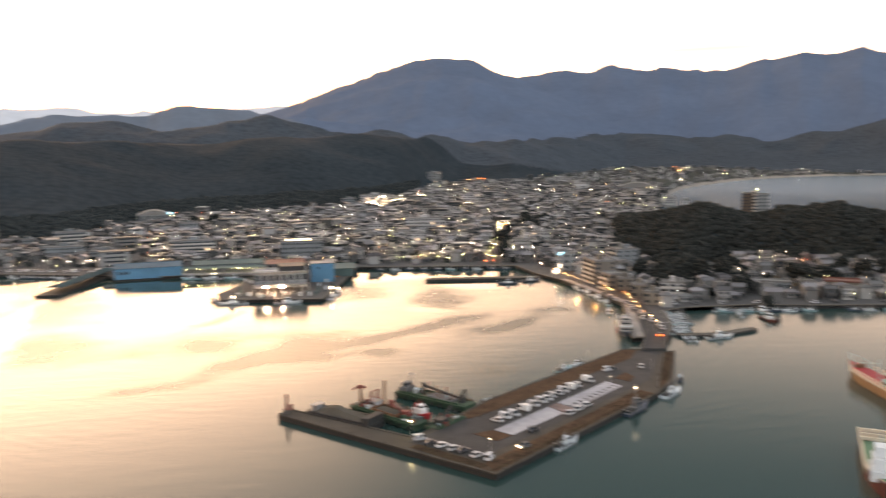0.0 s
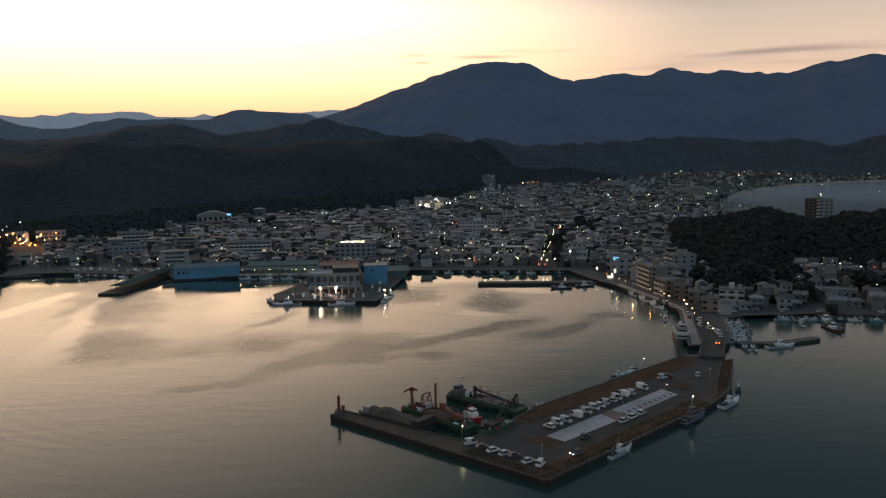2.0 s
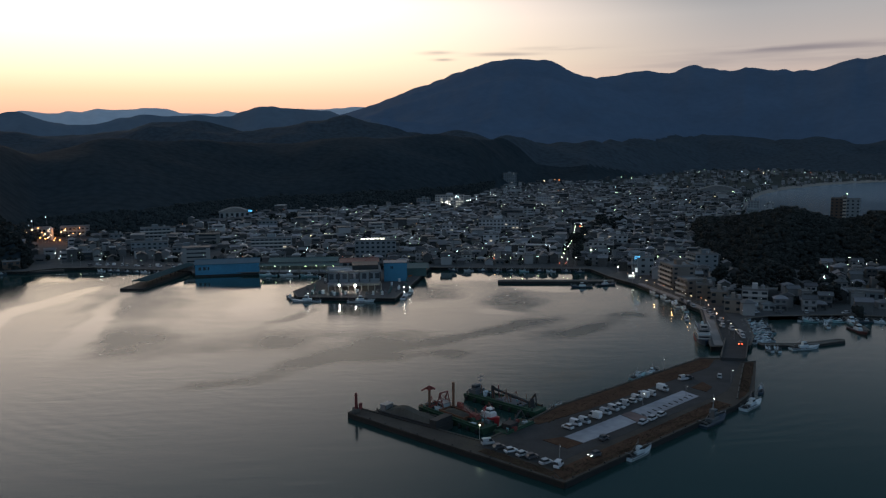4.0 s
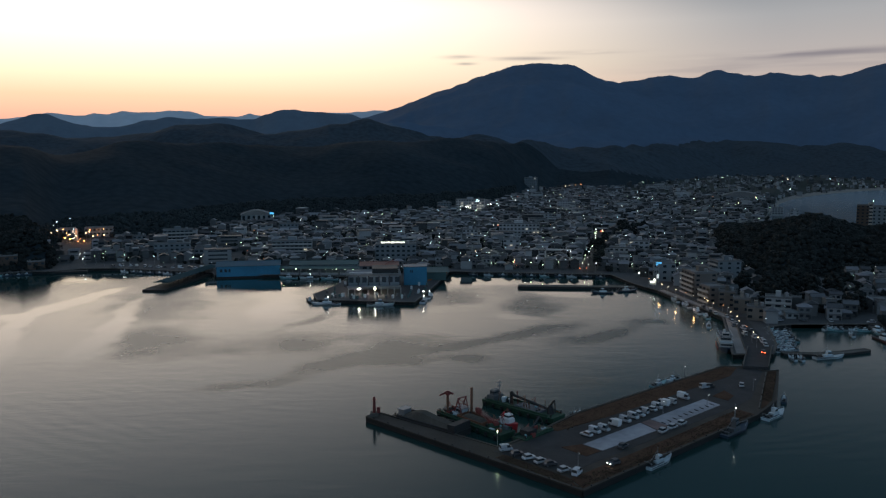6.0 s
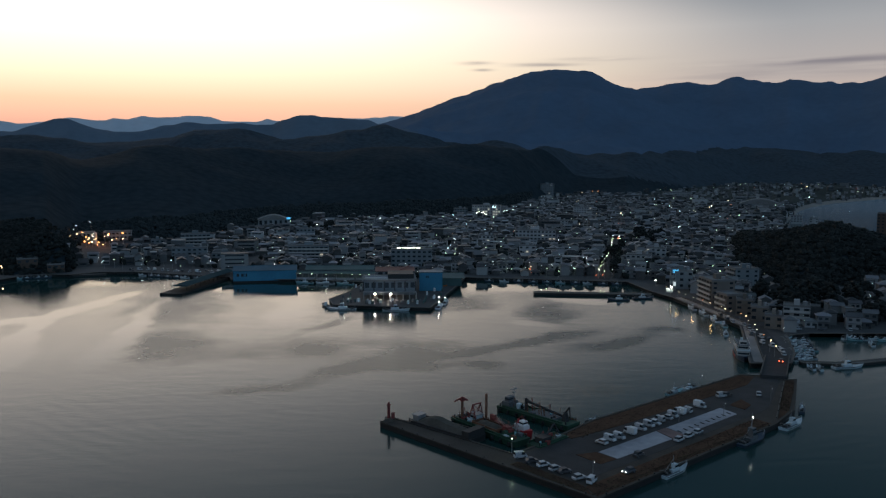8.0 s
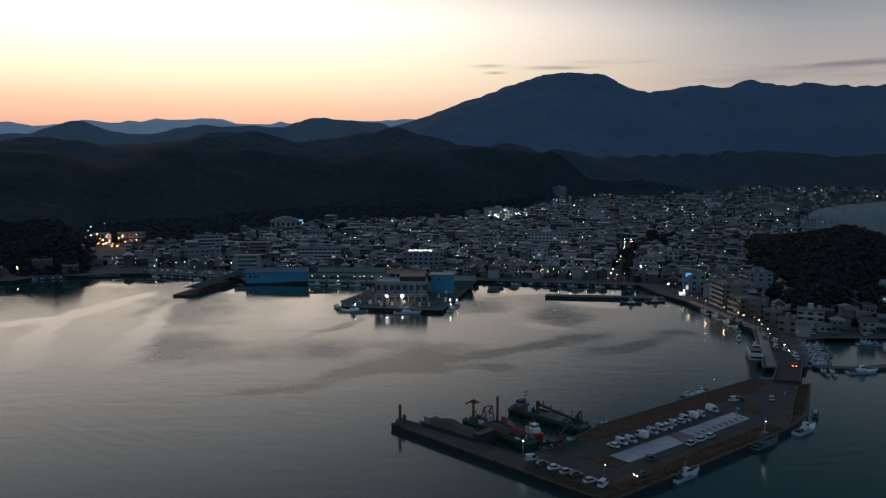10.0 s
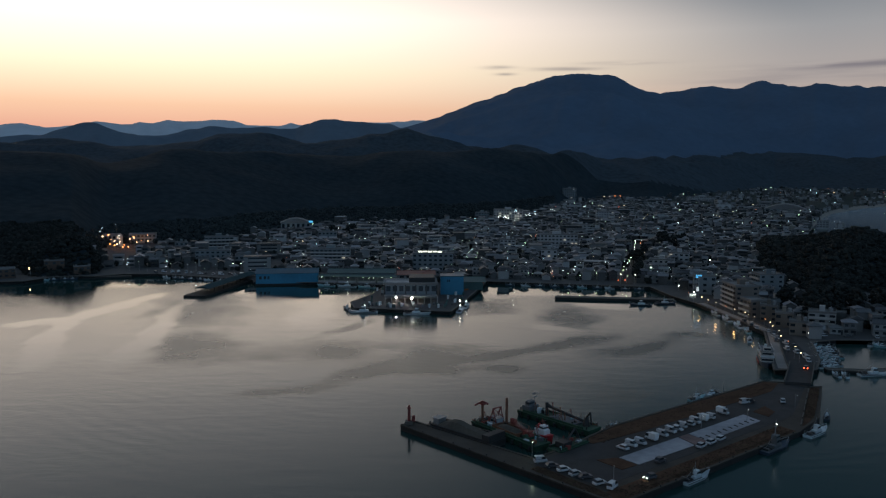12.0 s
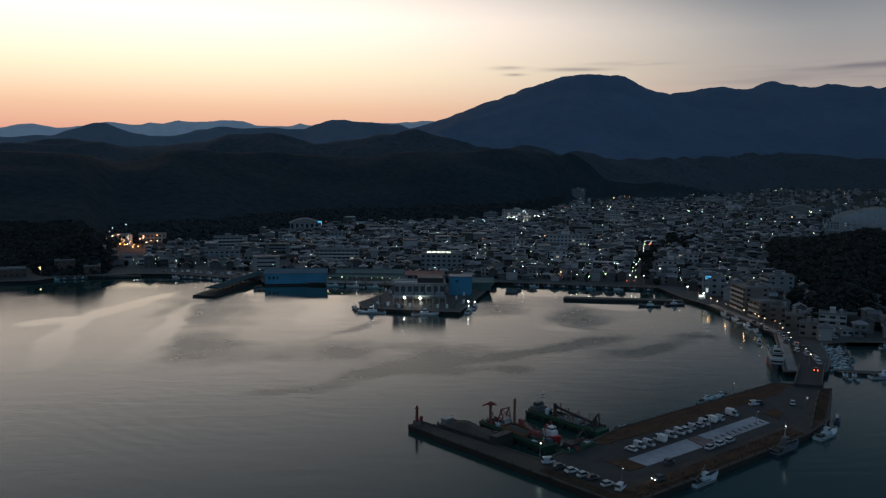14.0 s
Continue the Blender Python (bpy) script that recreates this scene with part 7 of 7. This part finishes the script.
# ---- woods ----
def crown(seed, clumps=4, n=7, kk=5):
    """One leafy crown: overlapping uneven clumps of foliage."""
    q = random.Random(seed)
    s = Shape()
    for k in range(clumps):
        o = len(s.v)
        s.ball(q.uniform(-.45, .45), q.uniform(-.45, .45), q.uniform(0.35, 0.95), q.uniform(.4, .62), n=n, k=kk, squash=q.uniform(.7, 1.0))
        for i in range(o, len(s.v)):
            x, y, z = s.v[i]
            j = 1 + q.uniform(-.2, .2)
            s.v[i] = (x * j, y * j, z * j)
    return s


def woodland(name, label, n, az0, az1, r0, r1, keep, seed, size=(4.0, 7.5), plain=False, mat="leaf"):
    q = np.random.RandomState(seed)
    a = np.radians(q.uniform(az0, az1, n * 12))
    d = np.sqrt(q.uniform(r0 ** 2, r1 ** 2, n * 12))
    x, y = d * np.sin(a), d * np.cos(a)
    z, hill = ground_level(x, y)
    ok = keep(np.degrees(a), d, hill)
    x, y, z = x[ok][:n], y[ok][:n], z[ok][:n]
    shapes = [crown(100 + i, 2, 6, 4) if plain else crown(100 + i) for i in range(6)]
    verts, faces, base = [], [], 0
    for i in range(len(x)):
        s = shapes[i % 6]
        v = np.array(s.v)
        k = q.uniform(*size)
        t = q.uniform(0, 6.28)
        c, sn = math.cos(t), math.sin(t)
        v = np.stack([x[i] + k * (c * v[:, 0] - sn * v[:, 1]), y[i] + k * (sn * v[:, 0] + c * v[:, 1]), z[i] - 1 + k * v[:, 2] * q.uniform(0.9, 1.3) * (0.8 if plain else 1.0)], -1)
        verts.append(v)
        faces += [tuple(base + j for j in f) for f in s.f]
        base += len(v)
    out = Shape()
    out.v, out.f, out.m = np.concatenate(verts).tolist(), faces, [0] * len(faces)
    tagged(new(name, out.mesh(name, M[mat])), label, "woods", kind="stuff")


woodland("woods", "dense dark evergreen woods on the low hill", 8500, 17, 38, 440, 860, lambda a, d, h: h > 2.5, 1, (2.4, 4.4), True)
woodland("woods", "dark trees running down from the low hill towards the houses", 900, 20.5, 28.5, 468, 560, lambda a, d, h: (d > 476 + 8 * abs(a - 24.5)) & (d > 476 + 22 * (24.0 - a)), 8, (2.6, 4.6), True)
woodland("woods", "dark woods on the headland", 5200, -40, -25.0, 604, 790, lambda a, d, h: h > 2, 2, (2.0, 3.8), True, "leaf")
woodland("woods", "dark edge of the woods above the town", 4200, -28, 5.5, 640, 1500, lambda a, d, h: (h > 0.6) & (d > wood_foot(a) + 15) & (d < wood_foot(a) + 95), 3, (2.2, 4.2), True, "slope_leaf")


def town_greens():
    """Garden trees and hedges between the roofs."""
    q = random.Random(77)
    shapes = [crown(300 + i, 3, 6, 4) for i in range(6)]
    s = Shape()
    for x, y, z, d, az in SITES:
        if q.random() > (0.34 if d < 1500 else 0.2):
            continue
        for n in range(q.choice((1, 1, 2, 3))):
            c = q.choice(shapes)
            k = q.uniform(1.8, 4.2)
            ox, oy = x + q.choice((-5.6, 5.6)) + q.uniform(-1.2, 1.2), y + q.choice((-5.2, 5.2)) + q.uniform(-1.2, 1.2)
            s.add([(ox + k * px, oy + k * py, z - 0.4 + k * pz * 1.2) for px, py, pz in c.v], c.f)
    tagged(new("garden_trees", s.mesh("garden_trees", M["leaf"])), "dark garden trees and hedges between the town houses", "trees", kind="stuff")


town_greens()


# ---- single trees among the houses ----
def tree(m, height, seed):
    """A broadleaf evergreen: tapered trunk, limbs and a ragged crown of many clumps."""
    q = random.Random(seed)
    ob = thing("tree", m, "dark evergreen tree among the houses", "tree", "town trees")
    trunk = Shape().cyl(0, 0, -0.5, height * 0.45, 0.28, 0.16, n=7)
    for k in range(5):
        a = 2 * math.pi * k / 5 + q.uniform(-0.4, 0.4)
        trunk.tube((0, 0, height * (0.25 + 0.04 * k)), (math.cos(a) * height * 0.25, math.sin(a) * height * 0.25, height * (0.5 + 0.05 * k)), 0.09, 5)
    part("trunk", trunk, M["bark"], ob)
    leaves = Shape()
    for k in range(46):
        a, rr, f = q.uniform(0, 6.28), math.sqrt(q.random()), q.random()
        wide = height * 0.34 * math.sqrt(max(0.05, 1 - (2 * f - 0.8) ** 2 * 0.6))
        o = len(leaves.v)
        leaves.ball(math.cos(a) * rr * wide, math.sin(a) * rr * wide, height * (0.36 + 0.62 * f), q.uniform(0.06, 0.13) * height, n=6, k=4, squash=q.uniform(0.6, 1))
        for i in range(o, len(leaves.v)):
            leaves.v[i] = tuple(c + q.uniform(-0.18, 0.18) for c in leaves.v[i])
    part("crown", leaves, M["leaf"], ob)
    return ob


q = random.Random(17)
kinds = [tree(pose(186 + 14 * i, 410 + 11 * i, 1.84), 8 + 1.5 * i, 70 + i) for i in range(4)]
AVENUE = [(108 + 0.24 * k, 540 + k) for k in range(0, 220, 14)]
CLUMPS = [(178, 425, 12, 9), (190, 445, 14, 12), (205, 430, 10, 8), (225, 440, 14, 9), (262, 415, 16, 10), (300, 420, 16, 9), (170, 405, 6, 4), (206, 392, 8, 5), (178, 770, 12, 6), (190, 800, 14, 8), (128, 640, 10, 5), (-150, 870, 20, 9)]
for x, y in AVENUE:
    copy_thing(kinds[q.randrange(2)], pose(x + q.uniform(-1, 1), y, 2.2, 0, 0, q.uniform(0, 360)))
for cx, cy, spread, n in CLUMPS:
    for k in range(n):
        x, y = cx + q.uniform(-spread, spread), cy + q.uniform(-spread, spread)
        z = max(1.84, float(ground_level(np.array([x]), np.array([y]))[0][0]))
        copy_thing(kinds[q.randrange(4)], pose(x, y, z, 0, 0, q.uniform(0, 360)))

# bare earth plot beside the right-hand moorings
plot = Shape().prism([(236, 430), (262, 448), (300, 425), (280, 400), (246, 408)], 1.7, 1.87)
structure("bare_plot", plot, M["earth"], "bare brown earth plot by the houses")
